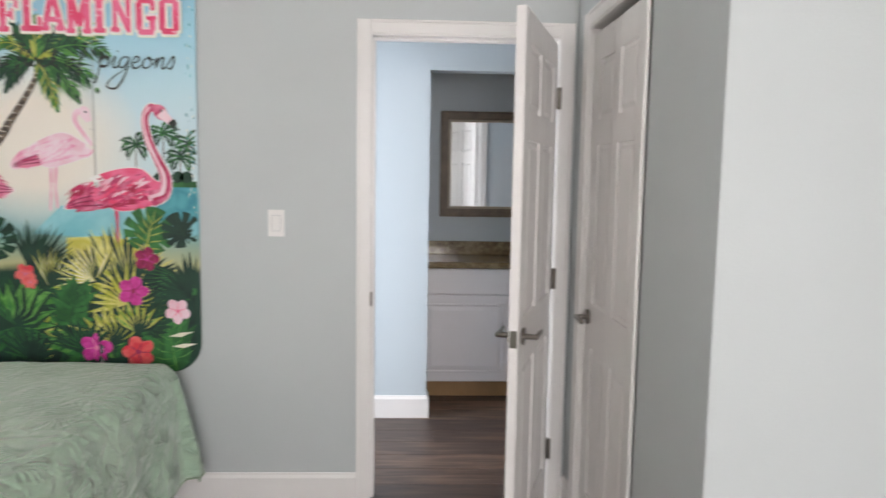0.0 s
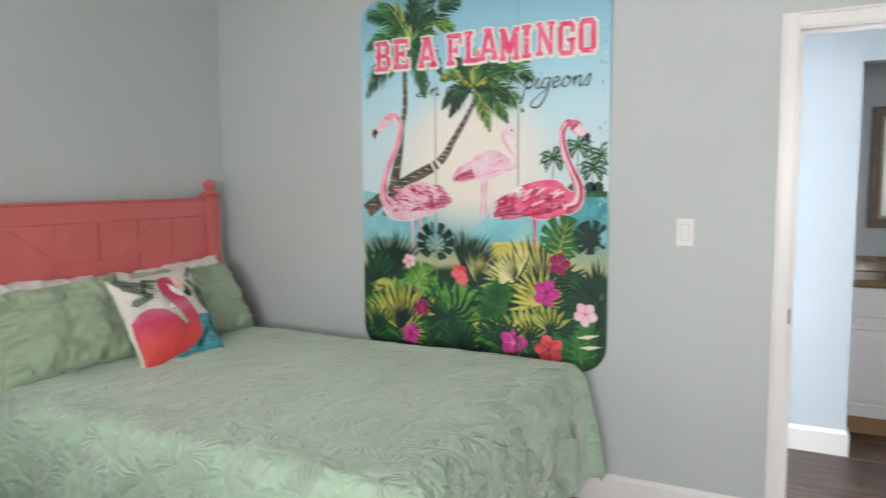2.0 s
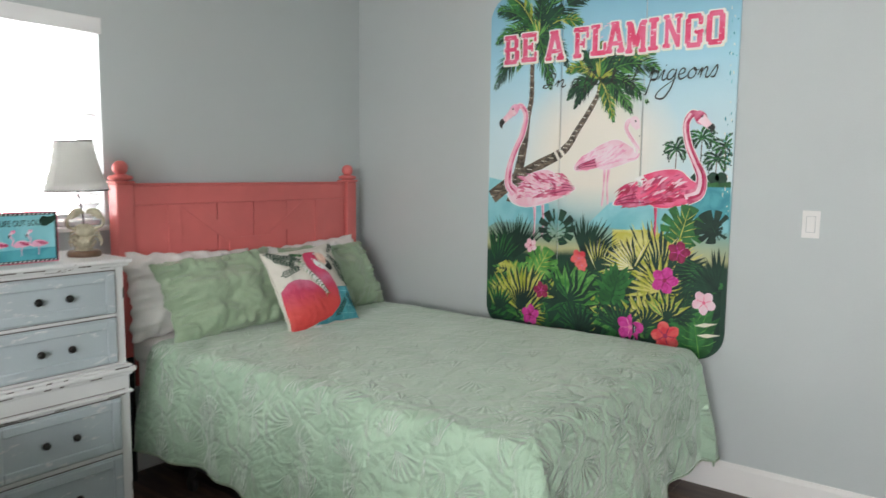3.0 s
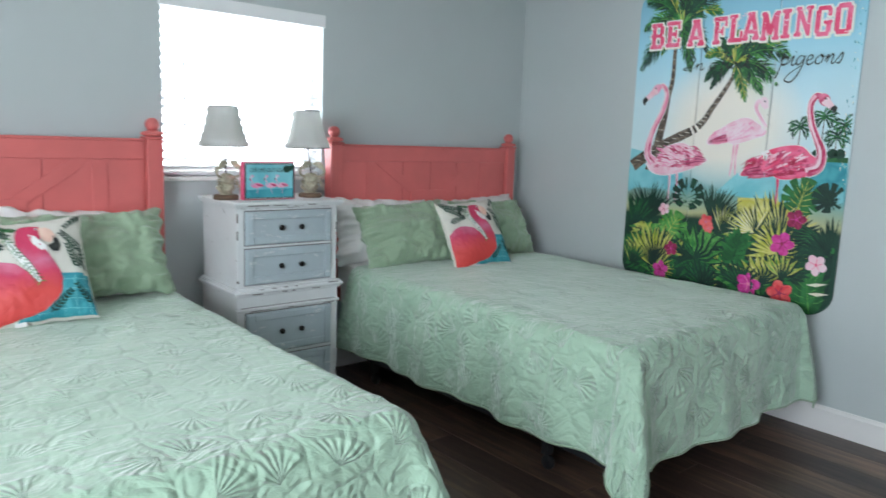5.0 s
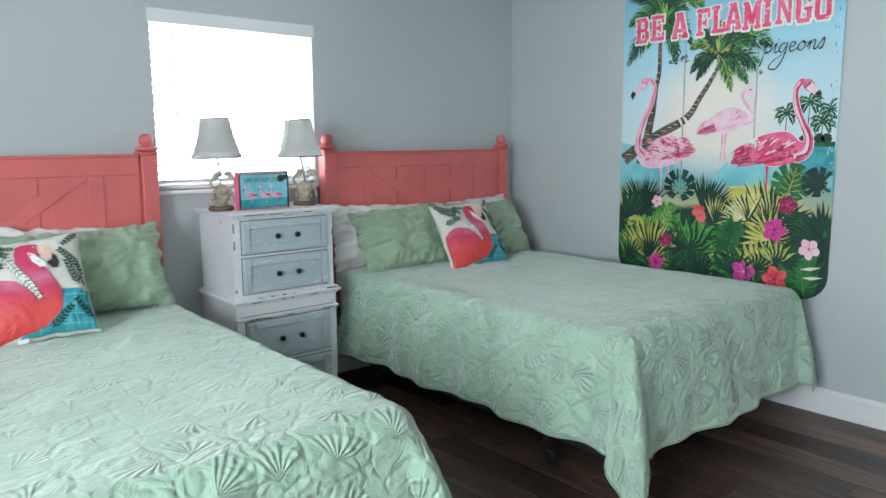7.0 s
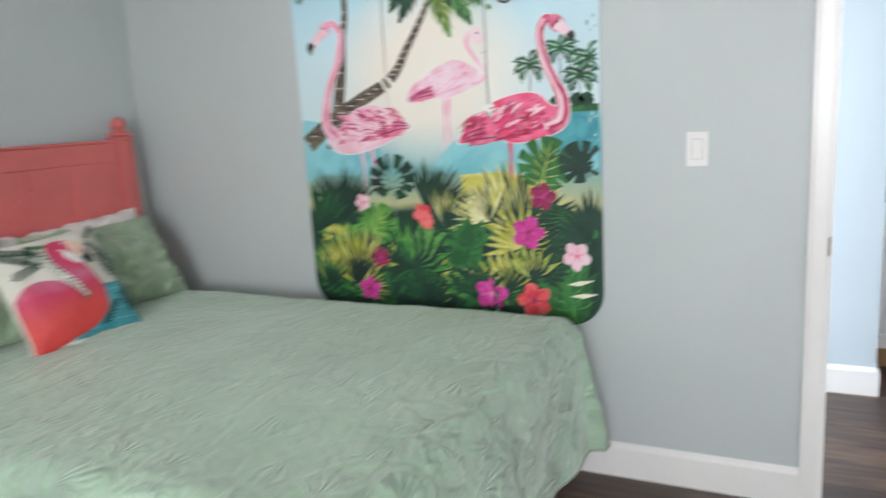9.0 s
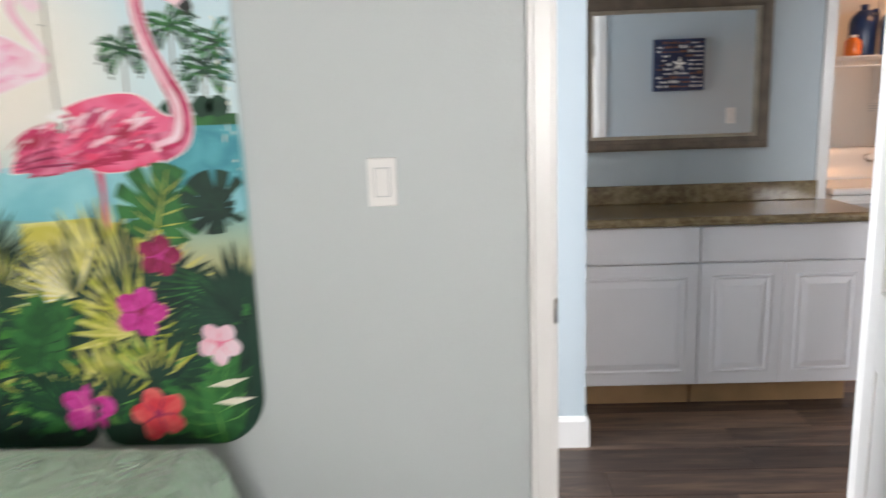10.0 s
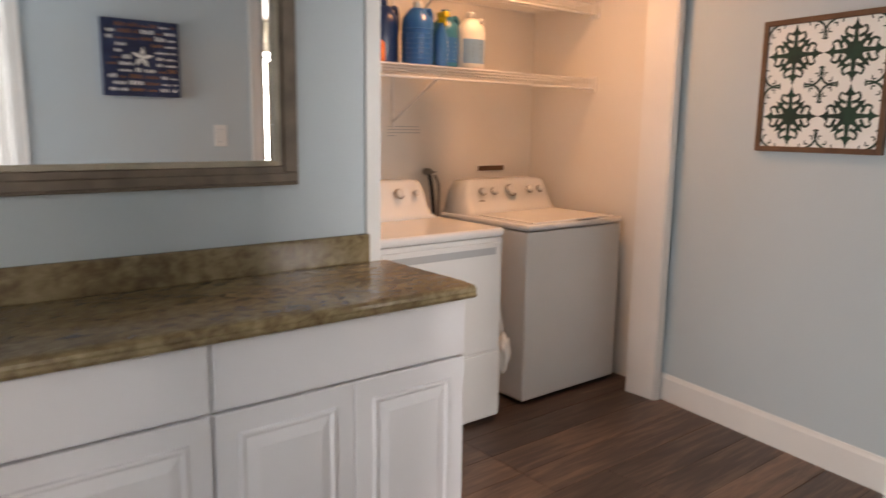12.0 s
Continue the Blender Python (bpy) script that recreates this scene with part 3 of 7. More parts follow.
# ---- doors ----
def door(name, width, handed, label):
    """Six-panel leaf. Hinge line at the origin, the leaf runs to -x; thickness 0 to 35 mm in y."""
    e = thing(name, label, "door")
    H, T, st = 2.035, .035, .105
    bm = bmesh.new()
    zs = [(.01, .20), (.80, .98), (1.60, 1.70), (1.925, H)]
    mid = -width / 2
    box(bm, -width + .003, -.003, .009, T - .009, .011, H - .001)
    for x0, x1 in ((-width + .002, -width + st), (mid - .045, mid + .045), (-st, -.002)):
        box(bm, x0, x1, 0, T, .01, H, .0025, 1)
    for z0, z1 in zs:
        for x0, x1 in ((-width + st, mid - .045), (mid + .045, -st)):
            box(bm, x0, x1, 0.0001, T - .0001, z0, z1)
    part("slab", bm, WHITE, e)
    for z0, z1 in ((.20, .80), (.98, 1.60), (1.70, 1.925)):
        for x0, x1 in ((-width + st, mid - .045), (mid + .045, -st)):
            bm = bmesh.new()
            m = .028
            for y0, y1, s in ((.0005, .0095, 1), (T - .0005, T - .0095, -1)):
                lo = [bm.verts.new((x, y1, z)) for x, z in ((x0 + .012, z0 + .012), (x1 - .012, z0 + .012), (x1 - .012, z1 - .012), (x0 + .012, z1 - .012))]
                hi = [bm.verts.new((x, y0 + s * .0015, z)) for x, z in ((x0 + m, z0 + m), (x1 - m, z0 + m), (x1 - m, z1 - m), (x0 + m, z1 - m))]
                for i in range(4):
                    bm.faces.new((lo[i], lo[(i + 1) % 4], hi[(i + 1) % 4], hi[i]))
                bm.faces.new(hi)
            bmesh.ops.recalc_face_normals(bm, faces=bm.faces)
            part("panel", bm, WHITE, e)
    for z in (.255, 1.03, 1.81):
        hb = boxes((-.022, -.001, -.0018, .001, z - .045, z + .045))
        r = bmesh.ops.create_cone(hb, cap_ends=True, segments=10, radius1=.009, radius2=.009, depth=.092)
        bmesh.ops.translate(hb, verts=r["verts"], vec=(.003, -.009, z))
        part("hinge", hb, METAL, e, "satin nickel hinge")
    for s, y in ((-1, -.001), (1, T + .001)):
        bm = bmesh.new()
        r = bmesh.ops.create_cone(bm, cap_ends=True, segments=24, radius1=.032, radius2=.028, depth=.009)
        bmesh.ops.rotate(bm, verts=r["verts"], cent=(0, 0, 0), matrix=Matrix.Rotation(radians(90 * s), 3, "X"))
        bmesh.ops.translate(bm, verts=r["verts"], vec=(-width + .065, y + s * .0045, .92))
        r = bmesh.ops.create_cone(bm, cap_ends=True, segments=14, radius1=.011, radius2=.009, depth=.045)
        bmesh.ops.rotate(bm, verts=r["verts"], cent=(0, 0, 0), matrix=Matrix.Rotation(radians(90), 3, "X"))
        bmesh.ops.translate(bm, verts=r["verts"], vec=(-width + .065, y + s * .028, .92))
        part("rose", bm, METAL, e, "round satin nickel rose", True)
        bm = boxes((-width + .055, -width + .175, min(y + s * .044, y + s * .058), max(y + s * .044, y + s * .058), .911, .929), bevel=.005)
        part("lever", bm, METAL, e, "satin nickel lever", True)
    part("latch_plate", boxes((-width, -width + .003, .005, T - .005, .89, .95), bevel=.0005), METAL, e, "satin nickel latch plate")
    return e


d1 = door("door", .757, 1, "open white six-panel bedroom door with nickel levers")
d1.matrix_basis = pose(DX1 - .006, MY - .012, 0, 0, 0, 71.0)
tagged(d1, kind="")
for k in (.255, 1.03, 1.81):
    part("hinge_leaf", moved(boxes((DX1 - .0025, DX1 - .0002, MY - .010, MY + .024, k - .045, k + .045)), d1.matrix_basis.inverted()), METAL, d1, "satin nickel hinge leaf")
d2 = door("closet_door", C1 - C0 - .006, 1, "closed white six-panel closet door with nickel hinges")
d2.matrix_basis = pose(RX + .012, C0 + .003, 0, 0, 0, -90)

# ---- window ----
winb = tagged(new("window"), "white-framed double-hung window above the nightstand", "window", kind="structure")
bm = bmesh.new()
for b in ((WX - .16, WX - .11, W0, W0 + .04, WZ0, WZ1), (WX - .16, WX - .11, W1 - .04, W1, WZ0, WZ1), (WX - .16, WX - .11, W0 + .04, W1 - .04, WZ1 - .04, WZ1), (WX - .16, WX - .11, W0 + .04, W1 - .04, WZ0, WZ0 + .05)):
    box(bm, *b, .004, 1)
part("window_frame", bm, WHITE, winb)
part("meeting_rail", boxes((WX - .155, WX - .115, W0 + .04, W1 - .04, 1.65, 1.69), bevel=.004), WHITE, winb)
for z0, z1 in ((WZ0 + .05, 1.65), (1.69, WZ1 - .04)):
    p = part("pane", boxes((WX - .138, WX - .132, W0 + .04, W1 - .04, z0, z1)), GLASS, winb, "clear glass pane")
    p.visible_shadow = False
part("window_sill", boxes((WX - .11, WX + .035, W0 - .03, W1 + .03, WZ0 - .022, WZ0), bevel=.005), WHITE, winb)
blind = thing("window_blind", "white horizontal slat blind hanging open in the window", "blind")
bm = boxes((WX - .012, WX + .012, W0 - .01, W1 + .01, 2.055, 2.125), bevel=.004)
part("valance", bm, BLINDM, blind)
nslat = 19
def slat(bm, z, y0, y1, us):
    rows = []
    for u in us:
        x = WX - .045 + u * .048
        zz = z + u * .021 - (u * u - .25) * .012
        rows.append([bm.verts.new((x, y, zz + dz)) for dz in (0, .0026) for y in (y0, y1)])
    for a, b in zip(rows, rows[1:]):
        bm.faces.new((a[2], a[3], b[3], b[2]))
        bm.faces.new((a[0], b[0], b[1], a[1]))
        bm.faces.new((a[0], a[2], b[2], b[0])), bm.faces.new((a[1], b[1], b[3], a[3]))
    bm.faces.new((rows[0][0], rows[0][1], rows[0][3], rows[0][2])), bm.faces.new((rows[-1][0], rows[-1][2], rows[-1][3], rows[-1][1]))


for i in range(nslat):
    z = 1.245 + i * (2.045 - 1.245) / (nslat - 1)
    bm = bmesh.new()
    U = [-.5, -.36, -.22, 0, .22, .36, .5]
    yh = W0 + .178
    if 8 <= i <= 15:
        slat(bm, z, W0 + .012, yh - .011, U)
        slat(bm, z, yh + .011, W1 - .012, U)
        slat(bm, z, yh - .011, yh + .011, U[:3])
        slat(bm, z, yh - .011, yh + .011, U[4:])
    else:
        slat(bm, z, W0 + .012, W1 - .012, U)
    bmesh.ops.recalc_face_normals(bm, faces=bm.faces)
    part("slat", bm, BLINDM, blind)
part("bottom_rail", boxes((WX - .068, WX - .022, W0 + .012, W1 - .012, 1.207, 1.227), bevel=.003), BLINDM, blind)


def tube(points, r, seg=8, closed=False, taper=None):
    """A round tube along points."""
    bm = bmesh.new()
    pts = [Vector(p) for p in points]
    rings = []
    up = Vector((.123, .345, .93)).normalized()
    for i, p in enumerate(pts):
        d = (pts[min(i + 1, len(pts) - 1)] - pts[max(i - 1, 0)]).normalized()
        a = d.cross(up)
        a = a.normalized() if a.length > 1e-4 else Vector((1, 0, 0))
        b = d.cross(a).normalized()
        rr = r if taper is None else r * taper(i / (len(pts) - 1))
        rings.append([bm.verts.new(p + (a * math.cos(t) + b * math.sin(t)) * rr) for t in [2 * math.pi * k / seg for k in range(seg)]])
    for u, v in zip(rings, rings[1:]):
        for k in range(seg):
            bm.faces.new((u[k], u[(k + 1) % seg], v[(k + 1) % seg], v[k]))
    bm.faces.new(rings[0][::-1]), bm.faces.new(rings[-1])
    return bm


def lathe(prof, seg=28, sx=1.0, sy=1.0):
    """A turned shape from (radius, height) pairs."""
    bm = bmesh.new()
    rings = [[bm.verts.new((r * sx * math.cos(t), r * sy * math.sin(t), z)) for t in [2 * math.pi * k / seg for k in range(seg)]] for r, z in prof]
    for u, v in zip(rings, rings[1:]):
        for k in range(seg):
            bm.faces.new((u[k], u[(k + 1) % seg], v[(k + 1) % seg], v[k]))
    bm.faces.new(rings[0][::-1]), bm.faces.new(rings[-1])
    return bm


def merge(*bms):
    out = bmesh.new()
    for b in bms:
        me = bpy.data.meshes.new("tmp")
        b.to_mesh(me)
        b.free()
        out.from_mesh(me)
        bpy.data.meshes.remove(me)
    return out


for k, y in enumerate((W0 + .17, W1 - .17)):
    part("ladder_cord", tube([(WX - .02, y, 2.09), (WX - .02, y, 1.25)], .0012, 5), BLINDM, blind)
part("tilt_wand", tube([(WX - .012, W0 + .115, 2.08), (WX - .008, W0 + .118, 1.42)], .004, 8), WAND_AND_GAP, blind, "clear grey plastic tilt wand")

# light switches
def switch(m, label):
    e = thing("light_switch", label, "light switch")
    part("plate", moved(boxes((-.035, .035, 0, .006, -.058, .058), bevel=.003), Matrix()), WHITE, e)
    # Grey slab on the plate stands in for shade round the rocker.
    part("rocker_slot", boxes((-.0185, .0185, .0055, .0066, -.035, .035)), WAND_AND_GAP, e, "grey slab painting the shade of the gap round the rocker")
    part("rocker", boxes((-.0165, .0165, .005, .009, -.033, .033), bevel=.0015), WHITE, e)
    for z in (-.048, .048):
        bm = bmesh.new()
        r = bmesh.ops.create_cone(bm, cap_ends=True, segments=10, radius1=.0028, radius2=.0028, depth=.001)
        bmesh.ops.rotate(bm, verts=r["verts"], cent=(0, 0, 0), matrix=Matrix.Rotation(radians(90), 3, "X"))
        bmesh.ops.translate(bm, verts=r["verts"], vec=(0, .0062, z))
        part("screw", bm, WHITE, e)
    e.matrix_basis = m
    return e


switch(pose(-.577, MY, 1.258, 0, 0, 180), "white rocker light switch on the sage wall")
switch(pose(1.62, HALLY, 1.30, 0, 0, 0), "white rocker light switch on the hall wall")

# Unseen slab, added only to block the sun at the hall end opening.
structure("porch_roof", boxes((-4.5, -1.5, 3.45, 6.0, 2.12, 2.22)), CONCRETE, "unseen flat slab added to keep the sun out of the hall", "roof")
# outside backdrop
structure("backdrop_outside", boxes((-9.1, -9.0, -8, 10, -.5, 4.4)), HAZE, "plain bright haze outside the window", "backdrop")
structure("ground_outside", boxes((-60, WX - .2, -60, 60, -.5, -.4)), CONCRETE, "pale concrete ground outside", "ground")


# ---- printed art ----
def spline(pts, n=8):
    """Points along a smooth curve through pts."""
    P = [Vector(p) for p in pts]
    P = [P[0] * 2 - P[1]] + P + [P[-1] * 2 - P[-2]]
    out = []
    for i in range(1, len(P) - 2):
        for k in range(n):
            t = k / n
            a, b2, c, d = P[i - 1], P[i], P[i + 1], P[i + 2]
            out.append(0.5 * ((2 * b2) + (c - a) * t + (2 * a - 5 * b2 + 4 * c - d) * t * t + (3 * b2 - a - 3 * c + d) * t ** 3))
    return out + [P[-2]]


class Art:
    """Collects flat printed shapes; place(u, v, h) puts them on a surface, h is the height of the layer."""
    level = 0

    def __init__(self, place, rings=1, step=0.000004, keep=None):
        self.bm, self.place, self.rings, self.step, self.keep = bmesh.new(), place, rings, step, keep
        self.h = 0.0

    def up(self):
        self.h += self.step

    def face(self, pts, ink_name):
        if self.keep and not all(self.keep(p[0], p[1]) for p in pts):
            return
        vs = [self.bm.verts.new(self.place(p[0], p[1], self.h)) for p in pts]
        f = self.bm.faces.new(vs)
        f.material_index = INKS.index(ink_name)

    def poly(self, pts, ink_name, centre=None):
        self.up()
        pts = [Vector(p) for p in pts]
        c = Vector(centre) if centre else sum(pts, Vector((0, 0))) / len(pts)
        if self.rings > 10:
            dense = []
            for p, q in zip(pts, pts[1:] + pts[:1]):
                m = max(1, int((q - p).length / .04))
                dense += [p.lerp(q, k / m) for k in range(m)]
            pts = dense
        for k in range(self.rings):
            a, b2 = k / self.rings, (k + 1) / self.rings
            for i in range(len(pts)):
                p, q = pts[i], pts[(i + 1) % len(pts)]
                if k == 0:
                    self.face([c, c.lerp(p, b2), c.lerp(q, b2)], ink_name)
                else:
                    self.face([c.lerp(p, a), c.lerp(p, b2), c.lerp(q, b2), c.lerp(q, a)], ink_name)

    def stroke(self, pts, widths, ink_name, n=8):
        self.up()
        s = spline(pts, n)
        m = len(s) - 1
        L = []
        for i, p in enumerate(s):
            d = (s[min(i + 1, m)] - s[max(i - 1, 0)])
            d = d.normalized() if d.length > 0 else Vector((1, 0))
            f = i / m * (len(widths) - 1)
            k = min(int(f), len(widths) - 2)
            w = widths[k] + (widths[k + 1] - widths[k]) * (f - k)
            o = Vector((-d.y, d.x)) * w / 2
            L.append((p + o, p - o))
        for (a, b2), (c, d) in zip(L, L[1:]):
            self.face([a, c, d, b2], ink_name)

    def ellipse(self, x, y, rx, ry, rot, ink_name, n=22, wob=0.0, seed=0):
        r = random.Random(seed)
        c, s = math.cos(rot), math.sin(rot)
        pts = []
        for k in range(n):
            t = 2 * math.pi * k / n
            w = 1 + r.uniform(-wob, wob)
            a, b2 = rx * w * math.cos(t), ry * w * math.sin(t)
            pts.append((x + a * c - b2 * s, y + a * s + b2 * c))
        self.poly(pts, ink_name, (x, y))

    def blade(self, x, y, ang, length, width, ink_name, bend=0.0):
        """One pointed leaflet."""
        self.up()
        d = Vector((math.cos(ang), math.sin(ang)))
        e = Vector((math.cos(ang + bend), math.sin(ang + bend)))
        p0, p1, p2 = Vector((x, y)), Vector((x, y)) + d * length * .45, Vector((x, y)) + d * length * .45 + e * length * .55
        o = Vector((-d.y, d.x)) * width / 2
        self.face([p0, p1 + o, p2, p1 - o], ink_name)

    def frond(self, x, y, ang, length, ink_names, r, droop=0.5, leaf=0.4, count=16, w=0.02):
        """A feathered palm leaf that bends down towards its tip."""
        p, a = Vector((x, y)), ang
        side = 1 if math.cos(ang) >= 0 else -1
        for k in range(count):
            f = k / count
            a2 = a - side * droop * f * 1.6
            p2 = p + Vector((math.cos(a2), math.sin(a2))) * length / count
            ll = length * leaf * math.sin(math.pi * min(1, f * .85 + .15)) * r.uniform(.8, 1.15)
            for s in (-1, 1):
                self.blade(p.x, p.y, a2 + s * r.uniform(.7, 1.0), ll, w, r.choice(ink_names), -s * .4)
            p = p2
        self.blade(p.x, p.y, a2, length * .15, w * .8, ink_names[0])

    def fan(self, x, y, radius, a0, a1, count, ink_names, r, w=0.03):
        for k in range(count):
            a = a0 + (a1 - a0) * (k + .5) / count
            self.blade(x, y, a, radius * r.uniform(.85, 1.05), w, r.choice(ink_names), r.uniform(-.1, .1))

    def monstera(self, x, y, size, ang, ink_name, vein, r, slots=5):
        pts = []
        n = 72
        for k in range(n):
            t = -math.pi + 2 * math.pi * k / n
            rad = size * (0.62 + 0.38 * math.cos(t)) ** .35 * (1.0 if abs(t) < 2.8 else .5)
            c = (abs(t) / 2.6 * slots) % 1
            if .32 < abs(t) < 2.5 and c > .74:
                rad *= .52
            pts.append((x + rad * math.cos(t + ang), y + rad * math.sin(t + ang) * .95))
        self.poly(pts, ink_name, (x, y))
        self.stroke([(x - size * .5 * math.cos(ang), y - size * .5 * math.sin(ang)), (x + size * .85 * math.cos(ang), y + size * .85 * math.sin(ang))], [size * .05, size * .015], vein, 3)
        for k in range(1, slots + 1):
            for s in (-1, 1):
                b0 = Vector((x, y)) + Vector((math.cos(ang), math.sin(ang))) * size * (.55 - .2 * k)
                self.blade(b0.x, b0.y, ang + s * (.45 + .18 * k), size * .55, size * .035, vein)

    def hibiscus(self, x, y, size, ink_name, heart, r):
        a = r.uniform(0, 6)
        for k in range(5):
            t = a + k * 2 * math.pi / 5
            self.ellipse(x + size * .5 * math.cos(t), y + size * .5 * math.sin(t), size * .52, size * .42, t, ink_name, 14, .08, k)
        for k in range(5):
            t = a + (k + .5) * 2 * math.pi / 5
            self.blade(x, y, t, size * .75, size * .07, heart)
        self.ellipse(x, y, size * .16, size * .16, 0, heart, 10)

    def flamingo(self, neck, body, tail, legs, beak, ink_body, ink_neck, ink_shade, s):
        for leg in legs:
            self.stroke(leg, [.020 * s, .012 * s, .014 * s], ink_neck, 4)
        bx, by, rx, ry, rot = body
        self.poly([(bx + (tail[0] - bx) * .25, by + ry * .9), ((bx + tail[0] * 2) / 3, by + ry * .55), tail, ((bx + tail[0] * 1.6) / 2.6, by - ry * .75), (bx, by - ry)], ink_body)
        self.ellipse(bx, by, rx, ry, rot, ink_body, 26)
        for k in range(9):
            f = k / 8
            sx = bx + (tail[0] - bx) * (.05 + .35 * f)
            self.stroke([(sx - (tail[0] - bx) * .3, by + ry * (.55 - .7 * f)), (sx, by + ry * (.35 - .7 * f)), (sx + (tail[0] - bx) * .42, by + ry * (.30 - .65 * f))], [.004 * s, .026 * s, .003 * s], ink_shade, 4)
        for k in range(4):
            self.blade(bx + (tail[0] - bx) * .55, by + ry * (.3 - .25 * k), math.atan2(tail[1] - by, tail[0] - bx) + .18 * (k - 1.5), abs(tail[0] - bx) * .5, .03 * s, ink_shade)
        self.stroke(neck, [.040 * s, .030 * s, .026 * s, .028 * s, .036 * s, .07 * s, .06 * s], ink_neck, 8)
        hx, hy = neck[0]
        dx = beak[0] - hx
        self.ellipse(hx, hy, .042 * s, .032 * s, 0, ink_neck, 16)
        self.stroke([(hx, hy), (hx + dx * .7, hy + (beak[1] - hy) * .4), ((hx + dx), hy + (beak[1] - hy) * .62)], [.045 * s, .035 * s, .03 * s], "palepink", 5)
        self.stroke([(hx + dx * .92, hy + (beak[1] - hy) * .5), (hx + dx * 1.04, hy + (beak[1] - hy) * .7), beak], [.034 * s, .032 * s, .004 * s], "black", 5)
        self.ellipse(hx + dx * .12, hy + .008 * s, .005 * s, .005 * s, 0, "black", 8)

    def done(self, name, parent, label="", smooth=False):
        bmesh.ops.recalc_face_normals(self.bm, faces=[])
        return part(name, self.bm, [INK[k] for k in INKS], parent, label, smooth)


def lettering(text, size, width, mat, m, name, parent, label, shear=0.0, bold=0.0, extrude=0.0002):
    """Writing as a mesh, scaled to a width, at the pose m with its baseline's start at the origin."""
    cu = bpy.data.curves.new("writing", "FONT")
    cu.body, cu.size, cu.shear, cu.offset, cu.extrude = text, size, shear, bold, extrude
    tmp = new("writing", cu)
    bpy.context.view_layer.update()
    me = bpy.data.meshes.new_from_object(tmp.evaluated_get(bpy.context.evaluated_depsgraph_get()))
    bpy.data.objects.remove(tmp)
    bm = bmesh.new()
    bm.from_mesh(me)
    xs = [v.co.x for v in bm.verts]
    k = width / (max(xs) - min(xs))
    x0 = min(xs)
    for v in bm.verts:
        v.co.x = (v.co.x - x0) * k
    bmesh.ops.transform(bm, matrix=m, verts=bm.verts)
    return part(name, bm, mat, parent, label)


# ---- mural ----
mural = thing("wall_mural", "three-plank printed tropical flamingo panel with rounded corners on the sage wall", "wall art", (-2.205, MY - .012, .60))
MW, MH, MTOP = 1.30, 1.80, 1.80


def plank_outline(x0, x1, rl, rr_):
    pts = []
    for (cx, cz, r, a0) in ((x1 - rr_, rr_, rr_, -90), (x1 - rr_, MH - rr_, rr_, 0), (x0 + rl, MH - rl, rl, 90), (x0 + rl, rl, rl, 180)):
        for k in range(9):
            a = radians(a0 + 90 * k / 8)
            pts.append((cx + r * math.cos(a), cz + r * math.sin(a)))
    return pts


SEAMS = [0.0, .434, .872, MW]
for k in range(3):
    x0, x1 = SEAMS[k] + (.0042 if k else 0), SEAMS[k + 1] - (.0042 if k < 2 else 0)
    bm = bmesh.new()
    pts = plank_outline(x0, x1, .13 if k == 0 else .055, .13 if k == 2 else .055)
    f = bm.faces.new([bm.verts.new((x, .0, z)) for x, z in pts])
    r = bmesh.ops.extrude_face_region(bm, geom=[f])
    bmesh.ops.translate(bm, verts=[v for v in r["geom"] if isinstance(v, bmesh.types.BMVert)], vec=(0, .012, 0))
    bmesh.ops.recalc_face_normals(bm, faces=bm.faces)
    part("plank", bm, MURALM, mural, "printed wooden plank")


def on_plank(u, v):
    """True where the printed ground is, so that shapes end at the rounded corners and seams."""
    for s in SEAMS[1:3]:
        if abs(u - s) < .0042:
            return False
    if not (0.002 < u < MW - .002 and .002 < v < MH - .002):
        return False
    for k in range(3):
        a, b2 = SEAMS[k], SEAMS[k + 1]
        if a <= u <= b2:
            rl, r2 = (.13 if k == 0 else .055), (.13 if k == 2 else .055)
            for cx, rad, left in ((a + rl, rl, True), (b2 - r2, r2, False)):
                if (u < cx) if left else (u > cx):
                    for cz, beyond in ((rad, v < rad), (MH - rad, v > MH - rad)):
                        if beyond and (u - cx) ** 2 + (v - cz) ** 2 > rad * rad:
                            return False
    return True


def flat(u, v, h):
    return (u, -.0003 - h * .45, v)


RA = random.Random(11)
sea = Art(flat, rings=4, keep=on_plank)
sea.poly([(.004, .56), (.43, .56), (.43, .70), (.30, .78), (.004, .835)], "aqua")
sea.poly([(.60, .60), (1.0, .58), (1.295, .60), (1.295, .83), (1.15, .83), (1.0, .76), (.72, .72)], "aqua")
sea.poly([(1.10, .66), (1.296, .66), (1.296, .81), (1.15, .81)], "teal")
sea.poly([(1.14, .806), (1.296, .806), (1.296, .832), (1.14, .830)], "green")
sea.done("sea", mural, "printed turquoise sea")
sand = Art(flat, rings=3, keep=on_plank)
sand.h = .0002
sand.poly([(.74, .40), (1.10, .40), (1.07, .56), (.92, .595), (.74, .585)], "yellow")
sand.done("sand", mural, "printed pale yellow sand")
for px, ph in ((1.04, .15), (1.155, .20), (1.262, .16), (1.225, .10)):
    a = Art(flat, keep=on_plank)
    a.h = .0003
    a.stroke([(px, .83), (px + .004, .83 + ph)], [.006, .004], "bark", 4)
    for k in range(7):
        a.frond(px + .004, .83 + ph, radians(-25 + 230 * k / 6), .068, ["dark", "green"], RA, .8, .40, 9, .010)
    a.ellipse(px - .01, .85, .030, .024, 0, "dark", 14, .15, 3)
    a.done("distant_palm", mural, "small printed palm")


